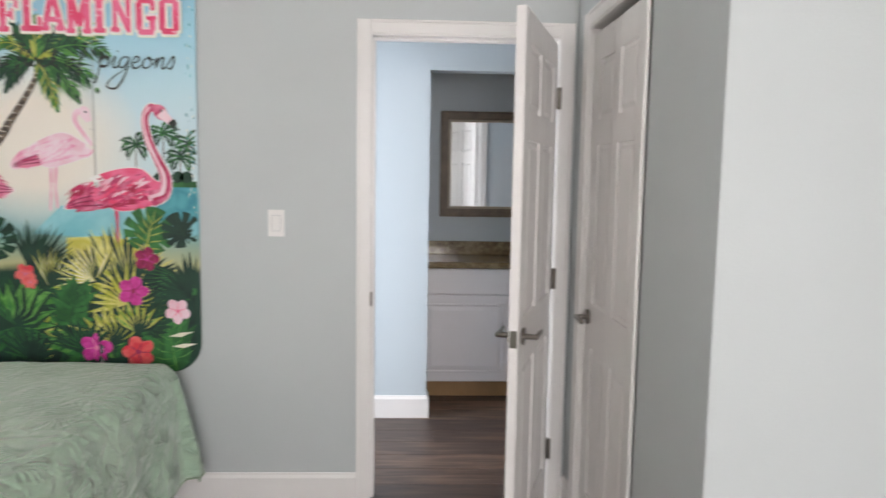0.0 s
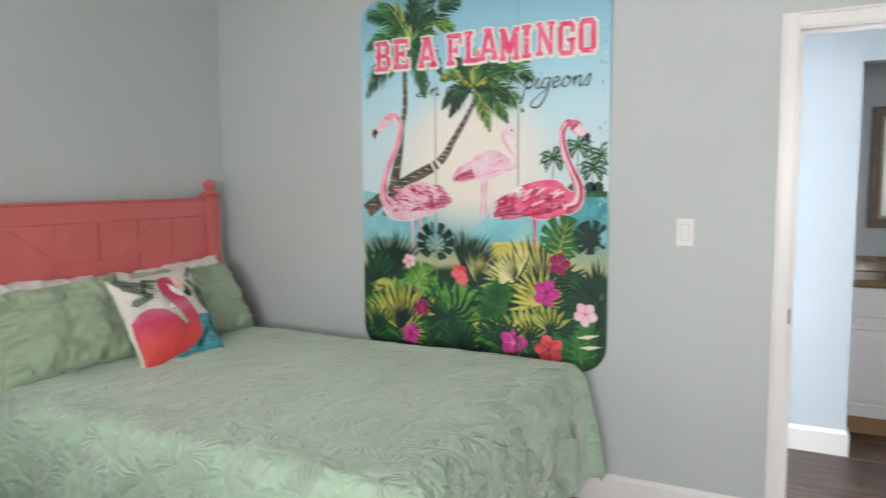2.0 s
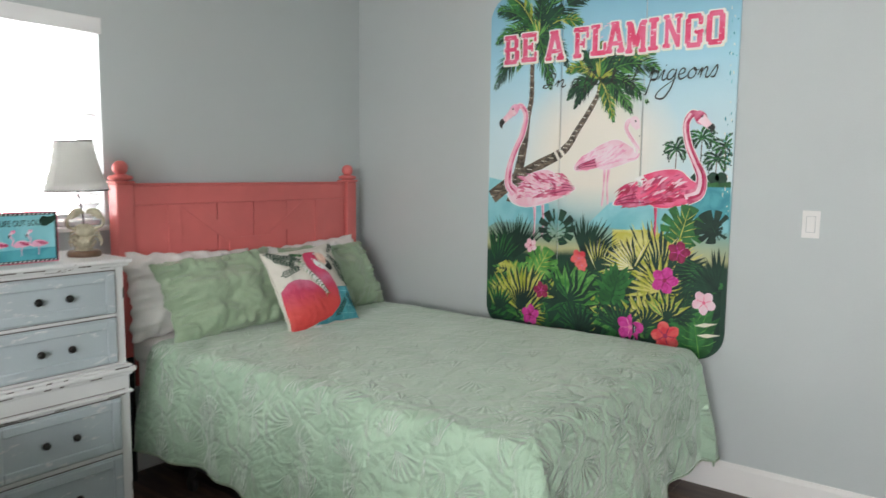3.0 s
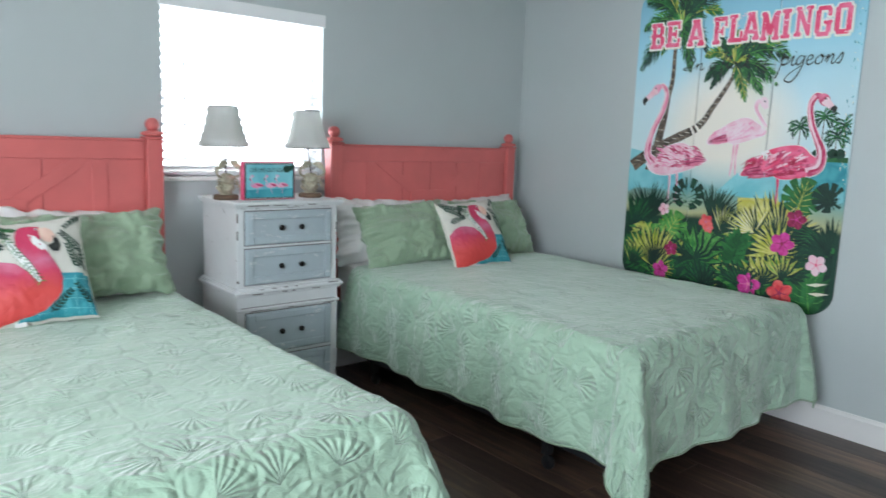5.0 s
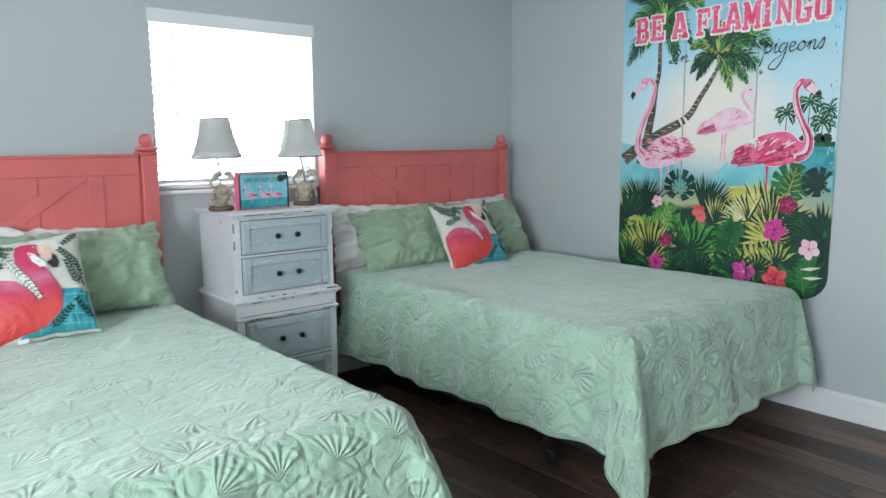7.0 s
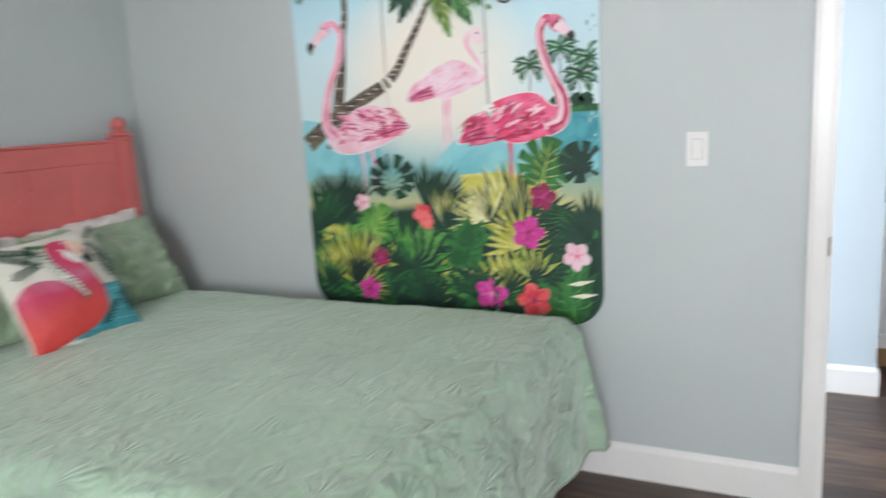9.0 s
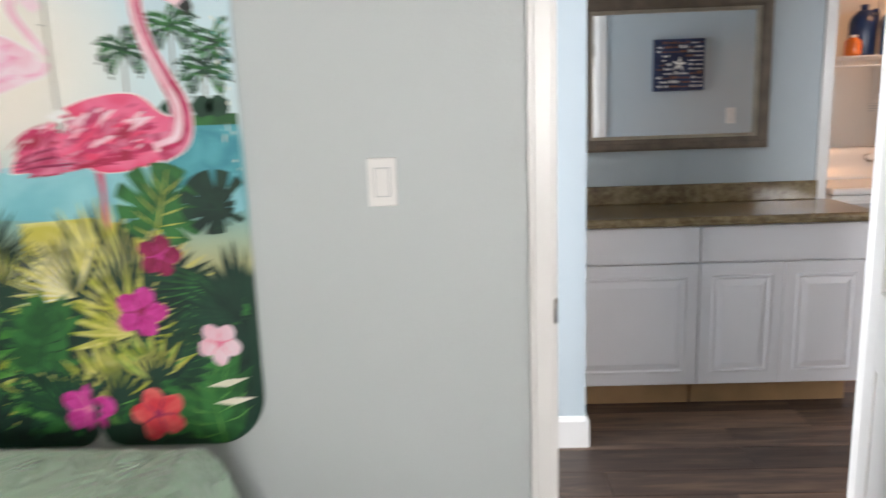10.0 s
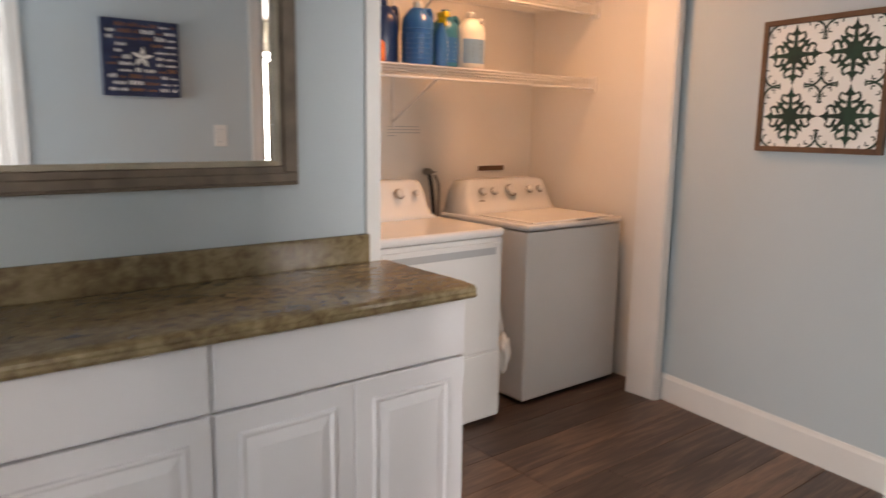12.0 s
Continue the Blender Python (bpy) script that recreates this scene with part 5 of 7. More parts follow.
# ---- beds ----
def quilt(x_head, x_foot, y0, y1, top, over_side, over_foot, seed, parent):
    bm = bmesh.new()
    uvl = bm.loops.layers.uv.new("cloth")
    L, Wd, R = x_foot - x_head, y1 - y0, .075
    step = .016
    ns, nt_ = int((L + over_foot) / step), int((Wd + 2 * over_side) / step)
    grid, cloth = [], []
    o = Vector((seed * 7.3, seed * 3.1, 0))

    def fall(d):
        """How far out and down a hanging cloth gets after a length d past the edge."""
        if d <= 0:
            return 0.0, 0.0
        q = R * math.pi / 2
        if d < q:
            return R * math.sin(d / R), R * (1 - math.cos(d / R))
        return R + (d - q) * .10, R + (d - q) * .985
    for i in range(ns + 1):
        row, crow = [], []
        s = i / ns * (L + over_foot)
        for j in range(nt_ + 1):
            t = -over_side + j / nt_ * (Wd + 2 * over_side)
            a = s - (L - R)
            b2 = (R - t) if t < Wd / 2 else (t - (Wd - R))
            sgn = -1 if t < Wd / 2 else 1
            base_t = R if sgn < 0 else Wd - R
            hem_noise = noise.noise(Vector((s * 3, t * 3, seed)))
            if a <= 0 and b2 <= 0:
                x, y, z, nrm = s, t, 0.0, Vector((0, 0, 1))
            elif a <= 0:
                out, down = fall(b2)
                wave = .022 * math.sin(s * 9 + seed) * min(1, max(0, b2 - .1) / .3) + .015 * math.sin(s * 23 + 2 * seed) * min(1, max(0, b2 - .1) / .3)
                x, y, z, nrm = s, base_t + sgn * (out + wave), -down, Vector((0, sgn, .2)).normalized()
            elif b2 <= 0:
                out, down = fall(a)
                wave = .02 * math.sin(t * 8 + seed * 2) * min(1, max(0, a - .1) / .3) + .012 * math.sin(t * 21 + seed) * min(1, max(0, a - .1) / .3)
                x, y, z, nrm = L - R + out + wave, t, -down, Vector((1, 0, .2)).normalized()
            else:
                r = math.hypot(a, b2) if sgn < 0 or seed > 1.5 else (a ** 5 + b2 ** 5) ** .2
                th = math.atan2(b2, a)
                out, down = fall(r)
                k = min(1, max(0, r - .07) / .35)
                wd = max(0.0, 1 - ((th - .80) / .62) ** 2) ** .5
                fold = (.105 * wd - .035) * k + .022 * k * wd * math.sin(11 * th + seed) if sgn < 0 or seed > 1.5 else .025 * k
                out = out + fold + .03 * k
                x, y, z = L - R + out * math.cos(th), base_t + sgn * out * math.sin(th), -down
                nrm = Vector((math.cos(th), sgn * math.sin(th), .2)).normalized()
            p = Vector((x_head + x, y0 + y, top + z))
            c = Vector((s, t, 0)) + o
            w1 = noise.noise(c * 3.2) * .007
            w2 = noise.noise(c * 9.0) * .0045 + abs(noise.noise(c * 15.0 + Vector((5, 0, 0)))) * .004
            over = max(a, b2)
            hang = .5 if over <= 0 else 1.1 + 1.2 * math.exp(-((over - .16) / .14) ** 2)
            w3 = abs(noise.noise(c * 12.0 + Vector((0, 9, 0)))) * .006
            p += nrm * ((w1 + w2) * hang + w3 * (hang - .5))
            p.z = max(p.z, .012 + .01 * (1 + hem_noise))
            row.append(bm.verts.new(p))
            crow.append((s, t))
        grid.append(row), cloth.append(crow)
    for i in range(ns):
        for j in range(nt_):
            f = bm.faces.new((grid[i][j], grid[i + 1][j], grid[i + 1][j + 1], grid[i][j + 1]))
            for lp, (u, v) in zip(f.loops, ((i, j), (i + 1, j), (i + 1, j + 1), (i, j + 1))):
                lp[uvl].uv = cloth[u][v]
    hems = [[g[0].co.copy() for g in grid], [v.co.copy() for v in grid[ns]], [g[nt_].co.copy() for g in grid]]
    bmesh.ops.recalc_face_normals(bm, faces=bm.faces)
    q = tagged(link("quilt", bm, SPREAD, None, True), "sage green quilted bedspread with stitched seashells, draped to near the floor", "bedspread")
    part("hem", merge(*[tube(line, .0045, 6) for line in hems]), SHAM, q, "", True)
    so = q.modifiers.new("thick", "SOLIDIFY")
    so.thickness, so.offset = .005, -1
    return q


def headboard(y0, y1, parent):
    X0, X1 = -3.135, -3.085
    xc = (X0 + X1) / 2
    hb = part("headboard", boxes((xc - .008, xc + .008, y0 + .04, y1 - .04, .45, 1.34)), CORAL, parent)
    n = 6
    for k in range(n):
        a, b2 = y0 + .045 + k * (y1 - y0 - .09) / n, y0 + .045 + (k + 1) * (y1 - y0 - .09) / n
        part("plank", boxes((xc + .008, xc + .016, a + .0024, b2 - .0024, .45, 1.34), bevel=.0018), CORAL, hb)
    for nm, z0, z1, t in (("top_rail", 1.295, 1.372, .024), ("middle_rail", 1.19, 1.205, .010), ("lower_rail", .70, .80, .024)):
        if nm != "middle_rail":
            part(nm, boxes((xc - t, xc + t, y0 + .045, y1 - .045, z0, z1 + (.012 if z0 > 1 else 0)), bevel=.005), CORAL, hb)
    part("cap_rail", boxes((xc - .03, xc + .03, y0 + .045, y1 - .045, 1.384, 1.396), bevel=.004), CORAL, hb)
    m = (y0 + y1) / 2
    # barn-door cross of thin boards
    for s in (-1, 1):
        p0, p1 = Vector((m + s * .12, 1.10)), Vector((m + s * .42, 1.31))
        d = (p1 - p0)
        bm = boxes((xc + .016, xc + .022, 0, d.length, -.030, .030), bevel=.002)
        ang = math.atan2(d.y, d.x)
        bmesh.ops.transform(bm, matrix=Matrix.Translation((0, p0.x, p0.y)) @ Matrix.Rotation(ang, 4, "X"), verts=bm.verts)
        part("brace", bm, CORAL, hb)
        p0, p1 = Vector((m + s * .12, 1.03)), Vector((m + s * .42, .82))
        d = p1 - p0
        bm = boxes((xc + .016, xc + .022, 0, d.length, -.030, .030), bevel=.002)
        bmesh.ops.transform(bm, matrix=Matrix.Translation((0, p0.x, p0.y)) @ Matrix.Rotation(math.atan2(d.y, d.x), 4, "X"), verts=bm.verts)
        part("brace", bm, CORAL, hb)
        part("stile", boxes((xc + .016, xc + .023, m + s * .47 - .035, m + s * .47 + .035, .80, 1.295), bevel=.003), CORAL, hb)
    part("centre_board", boxes((xc + .016, xc + .024, m - .16, m + .16, 1.03, 1.115), bevel=.003), CORAL, hb)
    for y in (y0, y1):
        post = part("post", boxes((xc - .038, xc + .038, y - .040, y + .040, .60, 1.395), bevel=.006), CORAL, parent)
        part("headboard_leg", boxes((xc - .02, xc + .02, y - .022, y + .022, 0, .60), bevel=.003), BLACKM, parent, "black metal headboard leg")
        cap = boxes((xc - .045, xc + .045, y - .047, y + .047, 1.395, 1.407), bevel=.005)
        c2 = moved(lathe([(.03, 0), (.050, .006), (.055, .014), (.05, .022), (.030, .027), (.024, .031)], 20), Matrix.Translation((xc, y, 1.407)))
        part("cap", merge(cap, c2), CORAL, post, "", True)
        ball = [(.012 + 0, 0)] + [(.034 * math.sin(math.pi * (k + .9) / 10), .034 - .034 * math.cos(math.pi * (k + .9) / 10)) for k in range(9)]
        part("finial", moved(lathe(ball, 20), Matrix.Translation((xc, y, 1.431))), CORAL, post, "", True)


def bed(y0, y1, seed, label):
    e = thing("bed", label, "bed", (0, 0, 0))
    headboard(y0 + .0, y1, e)
    a, b2 = y0 - .01, y1 + .02
    part("foundation", boxes((-3.06, -1.0, a + .03, b2 - .03, .20, .42), bevel=.02), BLACKCLOTH, e, "black box spring")
    part("mattress", boxes((-3.06, -.985, a + .02, b2 - .02, .42, .655), bevel=.04), LINEN, e, "white sheeted mattress")
    part("top_sheet", boxes((-3.075, -2.86, a + .01, b2 - .01, .58, .702), bevel=.03), LINEN, e, "white cotton sheet folded over the mattress")
    for x in (-2.8, -1.45):
        for y in (a + .12, b2 - .12):
            leg = part("leg", boxes((x - .02, x + .02, y - .02, y + .02, .07, .22), bevel=.003), BLACKM, e, "black metal leg")
            w = lathe([(.002, -.012), (.03, -.012), (.034, -.006), (.034, .006), (.03, .012), (.002, .012)], 16)
            part("caster", moved(w, Matrix.Translation((x + .01, y, .034)) @ Matrix.Rotation(radians(90), 4, "X")), BLACKM, leg, "", True)
    part("frame_rail", boxes((-3.06, -1.0, a + .05, a + .09, .16, .20), (-3.06, -1.0, b2 - .09, b2 - .05, .16, .20), (-2.82, -2.78, a + .09, b2 - .09, .16, .20), (-1.47, -1.43, a + .09, b2 - .09, .16, .20), bevel=.003), BLACKM, e, "black metal bed frame")
    q = quilt(-2.90, -.95 if seed > 1.5 else -.94, a - .015, b2 + .005, .688 if seed > 1.5 else .700, .44, .45, seed, e)
    return e


bed(1.703, 3.148, 1.0, "double bed with coral farmhouse headboard beside the mural wall")
bed(-.782, .663, 2.0, "double bed with coral farmhouse headboard beside the nightstand")


def cushion_place(w, h, d, seed, crumple=.006):
    """Surface of a stuffed cushion: u, v in 0..1, side +1 front or -1 back."""
    def place(u, v, side=1, lift=0.0):
        a, b2 = 2 * u - 1, 2 * v - 1
        pin = 1 - .07 * (1 - abs(a) ** 2.2) * abs(b2) ** 3
        pin2 = 1 - .07 * (1 - abs(b2) ** 2.2) * abs(a) ** 3
        x, z = a * w / 2 * pin2, b2 * h / 2 * pin
        t = max(0.0, (1 - abs(a) ** 2.6)) ** .55 * max(0.0, (1 - abs(b2) ** 2.6)) ** .55
        n = noise.noise(Vector((u * 4.5, v * 4.5, seed))) * crumple * 2 + abs(noise.noise(Vector((u * 11, v * 9, seed + 9)))) * crumple
        rim = max(abs(a), abs(b2)) ** 5
        along = v if abs(a) > abs(b2) else u
        n += noise.noise(Vector((along * 20, max(abs(a), abs(b2)) * 3, seed + 5))) * crumple * 2.2 * max(abs(a), abs(b2)) ** 3
        edge_n = noise.noise(Vector((u * 9, v * 9, seed + 3))) * crumple * 1.2
        y = -side * (d / 2 * t + (n * min(1, t * 2)) + lift + .002)
        return Vector((x + edge_n * abs(a) ** 4, y, z + edge_n * abs(b2) ** 4))
    return place


def cushion(name, w, h, d, mat, seed, label, crumple=.006, n=40, piping=True):
    e = thing(name, label, "pillow")
    place = cushion_place(w, h, d, seed, crumple)
    bm = bmesh.new()
    sides = []
    for side in (1, -1):
        g = [[bm.verts.new(place(i / n, j / n, side)) for j in range(n + 1)] for i in range(n + 1)]
        for i in range(n):
            for j in range(n):
                q = (g[i][j], g[i + 1][j], g[i + 1][j + 1], g[i][j + 1])
                bm.faces.new(q if side > 0 else q[::-1])
        sides.append(g)
    rim = lambda g: [g[i][0] for i in range(n)] + [g[n][j] for j in range(n)] + [g[i][n] for i in range(n, 0, -1)] + [g[0][j] for j in range(n, 0, -1)]
    A, B = rim(sides[0]), rim(sides[1])
    for k in range(len(A)):
        bm.faces.new((A[k], B[k], B[(k + 1) % len(A)], A[(k + 1) % len(A)]))
    bmesh.ops.recalc_face_normals(bm, faces=bm.faces)
    part("cover", bm, mat, e, "", True)
    if piping:
        pts = [place(k / 24, 0) for k in range(24)] + [place(1, k / 24) for k in range(24)] + [place(1 - k / 24, 1) for k in range(24)] + [place(0, 1 - k / 24) for k in range(25)]
        part("seam", tube([(p.x, 0, p.z) for p in pts], .004, 6), mat, e, "", True)
    return e, place


def lean(x, y, z, h, back=20, turn=0, roll=0):
    """A cushion standing on its lower edge, facing +x, leaning back."""
    return pose(x, y, z, 0, 0, 90 + turn) @ pose(0, 0, 0, -back, 0, 0) @ pose(0, 0, h / 2, 0, roll, 0)


white_p, _ = cushion("bed_pillow", .70, .41, .19, LINEN, 4, "white cotton bed pillow leaning on the headboard", .022, 44, False)
sham_p, _ = cushion("pillow_sham", .66, .40, .19, SHAM, 7, "crinkled sage green pillow sham leaning on the white pillows", .021, 60)
throw_p, tp = cushion("throw_pillow", .42, .44, .15, CREAMCLOTH, 12, "square white throw pillow printed with a pink flamingo", .005, 40)


def on_cushion(u, v, h):
    return tp(min(1, max(0, u)), min(1, max(0, v)), 1, .0030 + h)


def in_square(u, v):
    return -.001 < u < 1.001 and -.001 < v < 1.001


RC = random.Random(3)
pr = Art(on_cushion, rings=14, step=.00006, keep=in_square)
pr.h = .0016
pr.poly([(.745, .41), (.93, .40), (.995, .38), (.995, .01), (.33, .01), (.50, .15)], "teal", (.78, .2))
for k in range(5):
    pr.stroke([(.50 + .11 * k, .02), (.53 + .10 * k, .2), (.60 + .085 * k, .38)], [.005, .005], "aqua", 10)
for k in range(4):
    pr.stroke([(.50, .06 + .09 * k), (.75, .08 + .09 * k), (.99, .07 + .09 * k)], [.005, .005], "aqua", 10)
pr.done("printed_water", throw_p, "printed blue water")
lv = Art(on_cushion, step=.00002, keep=in_square)
lv.h = .0030


def fern(x, y, x1, y1, leaf, tone):
    """A printed fern: a thin rib with paired pointed leaflets."""
    p, q = Vector((x, y)), Vector((x1, y1))
    d = q - p
    t0 = math.atan2(d.y, d.x)
    n = max(5, int(d.length / .035))
    lv.stroke([p, p.lerp(q, .5), q], [.012, .006], tone, 6)
    for k in range(n):
        c = p.lerp(q, (k + .6) / n)
        for s_ in (-1, 1):
            lv.blade(c.x, c.y, t0 + s_ * .85, leaf * (1 - .45 * k / n), .022, tone, -s_ * .3)


for x, y, x1, y1, leaf in ((.01, .98, .36, .80, .085), (.05, .90, .30, .70, .075), (.06, .66, .30, .70, .075), (.34, .93, .24, .76, .07), (.99, .98, .84, .86, .06), (.97, .62, .80, .80, .08), (.92, .44, .84, .68, .08), (.99, .40, .95, .62, .07), (.60, .06, .80, .24, .07), (.98, .10, .86, .30, .07), (.44, .86, .30, .90, .05)):
    fern(x, y, x1, y1, leaf, "dark" if x != .44 else "green")
lv.done("printed_fern", throw_p, "printed dark green ferns")


def lowered(u, v, h):
    return on_cushion(u * .97, v * (.80 + .15 * v), h)


fb = Art(lowered, rings=14, step=.00045, keep=in_square)
fb.h = .0036
fb.poly([(.01, .56), (.06, .60), (.12, .63), (.20, .645), (.28, .64), (.40, .60), (.49, .51), (.56, .40), (.72, .44), (.755, .34), (.74, .28), (.70, .22), (.58, .11), (.48, .075), (.38, .05), (.24, .025), (.17, .003), (.10, .003), (.01, .003), (.003, .2), (.003, .4)], "plume", (.38, .30))
fb.poly([(.43, .86), (.46, .93), (.50, .95), (.58, .955), (.64, .94), (.67, .91), (.655, .87), (.63, .80), (.66, .70), (.71, .60), (.76, .49), (.77, .42), (.755, .36), (.66, .32), (.58, .37), (.565, .50), (.52, .60), (.47, .68), (.43, .76)], "plume", (.57, .66))
fb.poly([(.545, .865), (.60, .845), (.63, .80), (.68, .74), (.69, .675), (.655, .705), (.63, .695), (.60, .735), (.57, .77)], "white")
fb.poly([(.635, .925), (.70, .925), (.745, .895), (.775, .83), (.72, .76), (.665, .79), (.635, .85)], "sand")
fb.poly([(.755, .845), (.79, .79), (.80, .73), (.775, .675), (.725, .675), (.69, .74), (.745, .765)], "black")
fb.ellipse(.615, .915, .014, .012, 0, "white", 10)
fb.ellipse(.615, .915, .008, .008, 0, "black", 10)
fb.stroke([(.36, .83), (.42, .70), (.50, .56), (.575, .40)], [.03, .06, .062, .03], "white", 10)
fb.step = .00001
for k in range(13):
    f = k / 12
    x, y = .35 + .225 * f, .84 - .43 * f
    for s_ in (-1, 1):
        fb.blade(x, y, radians(-63 + s_ * 55), .058, .014, "green" if k % 3 else "bright")
fb.stroke([(.35, .84), (.46, .63), (.575, .40)], [.008, .006], "green", 10)
fb.done("printed_flamingo", throw_p, "printed pink flamingo")
part("label_tag", moved(boxes((-.02, .02, -.012, -.009, -.012, .012)), Matrix.Translation((-.06, -.012, -.205))), LINEN, throw_p, "white sewn tag")

SETS = ((1.687, ((1.80 + .30, 2.03, 0), (2.80, 2.78, 0)), (2.42, -2.50, -4)), (-.797, ((-.45, -.42, 0), (.30, .285, 0)), (.02, -2.40, -5)))
for n, (y0, pairs, (cy, cx, cr_)) in enumerate(SETS):
    for k, (yw, ys, rot) in enumerate(pairs):
        if n == 0 and k == 0:
            white_p.matrix_basis = lean(-2.965, 2.01, .685, .40, 17, 0, 3)
            sham_p.matrix_basis = lean(-2.78, 2.08, .70, .40, 30, -3, -2)
        else:
            copy_thing(white_p, lean(-2.965, yw + .01, .675, .40, 16, 0, (-3, 4, 2)[k + n - 1]))
            copy_thing(sham_p, lean(-2.78 + .02 * n, ys + .03 * (1 - n) + .015 * n, .695 + .006 * n, .40, 30 - 4 * n, (2, -2, 3)[k + n - 1], (2, -1, 1)[k + n - 1]))
    if n == 0:
        throw_p.matrix_basis = lean(cx - .06, cy, .685, .44, 30, -8, cr_)
    else:
        copy_thing(throw_p, lean(cx - .06, cy - .03, .685, .44, 30, -8, cr_))

# ---- nightstand ----
NX0, NX1, NY0, NY1 = -3.11, -2.685, .905, 1.475
NZ = 1.113 / 1.143
ns = thing("nightstand", "tall distressed white nightstand with grey-blue drawer fronts between the beds", "nightstand")
part("lower_case", boxes((NX0, NX1, NY0, NY1, .03, .672), bevel=.004), NSWHITE, ns)
part("upper_case", boxes((NX0, NX1 - .008, NY0 + .006, NY1 - .006, .70, 1.118), bevel=.004), NSWHITE, ns)
part("top", merge(boxes((NX0 - .005, NX1 + .018, NY0 - .02, NY1 + .02, 1.124, 1.143), bevel=.006), boxes((NX0, NX1 + .008, NY0 - .01, NY1 + .01, 1.112, 1.126), bevel=.004)), NSWHITE, ns)
part("waist_moulding", merge(boxes((NX0, NX1 + .022, NY0 - .022, NY1 + .022, .676, .698), bevel=.008), boxes((NX0, NX1 + .010, NY0 - .010, NY1 + .010, .664, .708), bevel=.004)), NSWHITE, ns)
part("lower_moulding", boxes((NX1 - .01, NX1 + .016, NY0 - .008, NY1 + .008, .588, .602), bevel=.005), NSWHITE, ns)
part("plinth", boxes((NX0, NX1 + .012, NY0 - .012, NY1 + .012, 0, .07), bevel=.006), NSWHITE, ns)
for z0, z1, xf in ((.925, 1.095, NX1 - .008), (.722, .905, NX1 - .008), (.36, .575, NX1), (.105, .335, NX1)):
    a, b2 = NY0 + .045, NY1 - .045
    dr = part("drawer", boxes((xf - .01, xf + .010, a, b2, z0, z1), bevel=.003), NSBLUE, ns, "grey-blue drawer front")
    # Dark slab paints the shade of the gap; no gap is cut.
    part("drawer_gap", boxes((xf - .001, xf + .0012, a - .004, b2 + .004, z0 - .004, z1 + .004)), WEAR_AND_GAP, ns, "dark slab painting the shade of the gap round the drawer")
    m = .042
    for bx_ in ((a + .005, a + m, z0 + .005, z1 - .005), (b2 - m, b2 - .005, z0 + .005, z1 - .005), (a + m, b2 - m, z0 + .005, z0 + m), (a + m, b2 - m, z1 - m, z1 - .005)):
        part("moulding", boxes((xf + .0085, xf + .019, *bx_), bevel=.005), NSBLUE, dr)
    for y in ((a + b2) / 2 - .055, (a + b2) / 2 + .055):
        kn = lathe([(.006, 0), (.006, .010), (.011, .014), (.015, .020), (.013, .027), (.004, .030)], 18)
        part("knob", moved(kn, Matrix.Translation((xf + .009, y, (z0 + z1) / 2)) @ Matrix.Rotation(radians(90), 4, "Y")), KNOBM, dr, "dark bronze knob", True)


# chipped paint along the mouldings and corners
RW = random.Random(21)
for z, xf, ov in ((.676, .022, .022), (.698, .022, .022), (.588, .016, .008), (1.124, .018, .020), (1.110, -.008, -.006)):
    for k in range(5):
        y = RW.uniform(NY0 - ov + .01, NY1 + ov - .09)
        part("worn_chip", boxes((NX1 + xf - .002, NX1 + xf + .0006, y, y + RW.uniform(.012, .075), z - .0012, z + RW.uniform(.0012, .0035)), bevel=.0004), WEAR_AND_GAP, ns, "bare dark wood where the paint has worn off")
for k in range(9):
    z = RW.uniform(.10, 1.05)
    y = RW.choice((NY0 - .0006, NY1 - .006)) if z < .66 else RW.choice((NY0 + .0054, NY1 - .012))
    x = NX1 if z < .66 else NX1 - .008
    if .56 < z < .71:
        continue
    part("worn_chip", boxes((x - .003, x + .0008, y, y + .0064, z, z + RW.uniform(.01, .05)), bevel=.0004), WEAR_AND_GAP, ns, "bare dark wood where the paint has worn off")
# Thin dark strip laid on the front, painting the shade below the band.
part("waist_gap", boxes((NX1 - .001, NX1 + .0014, NY0 + .02, NY1 - .02, .605, .6075)), WEAR_AND_GAP, ns, "dark strip painting the gap shade under the waist band")


ns.scale = (1, 1, NZ)


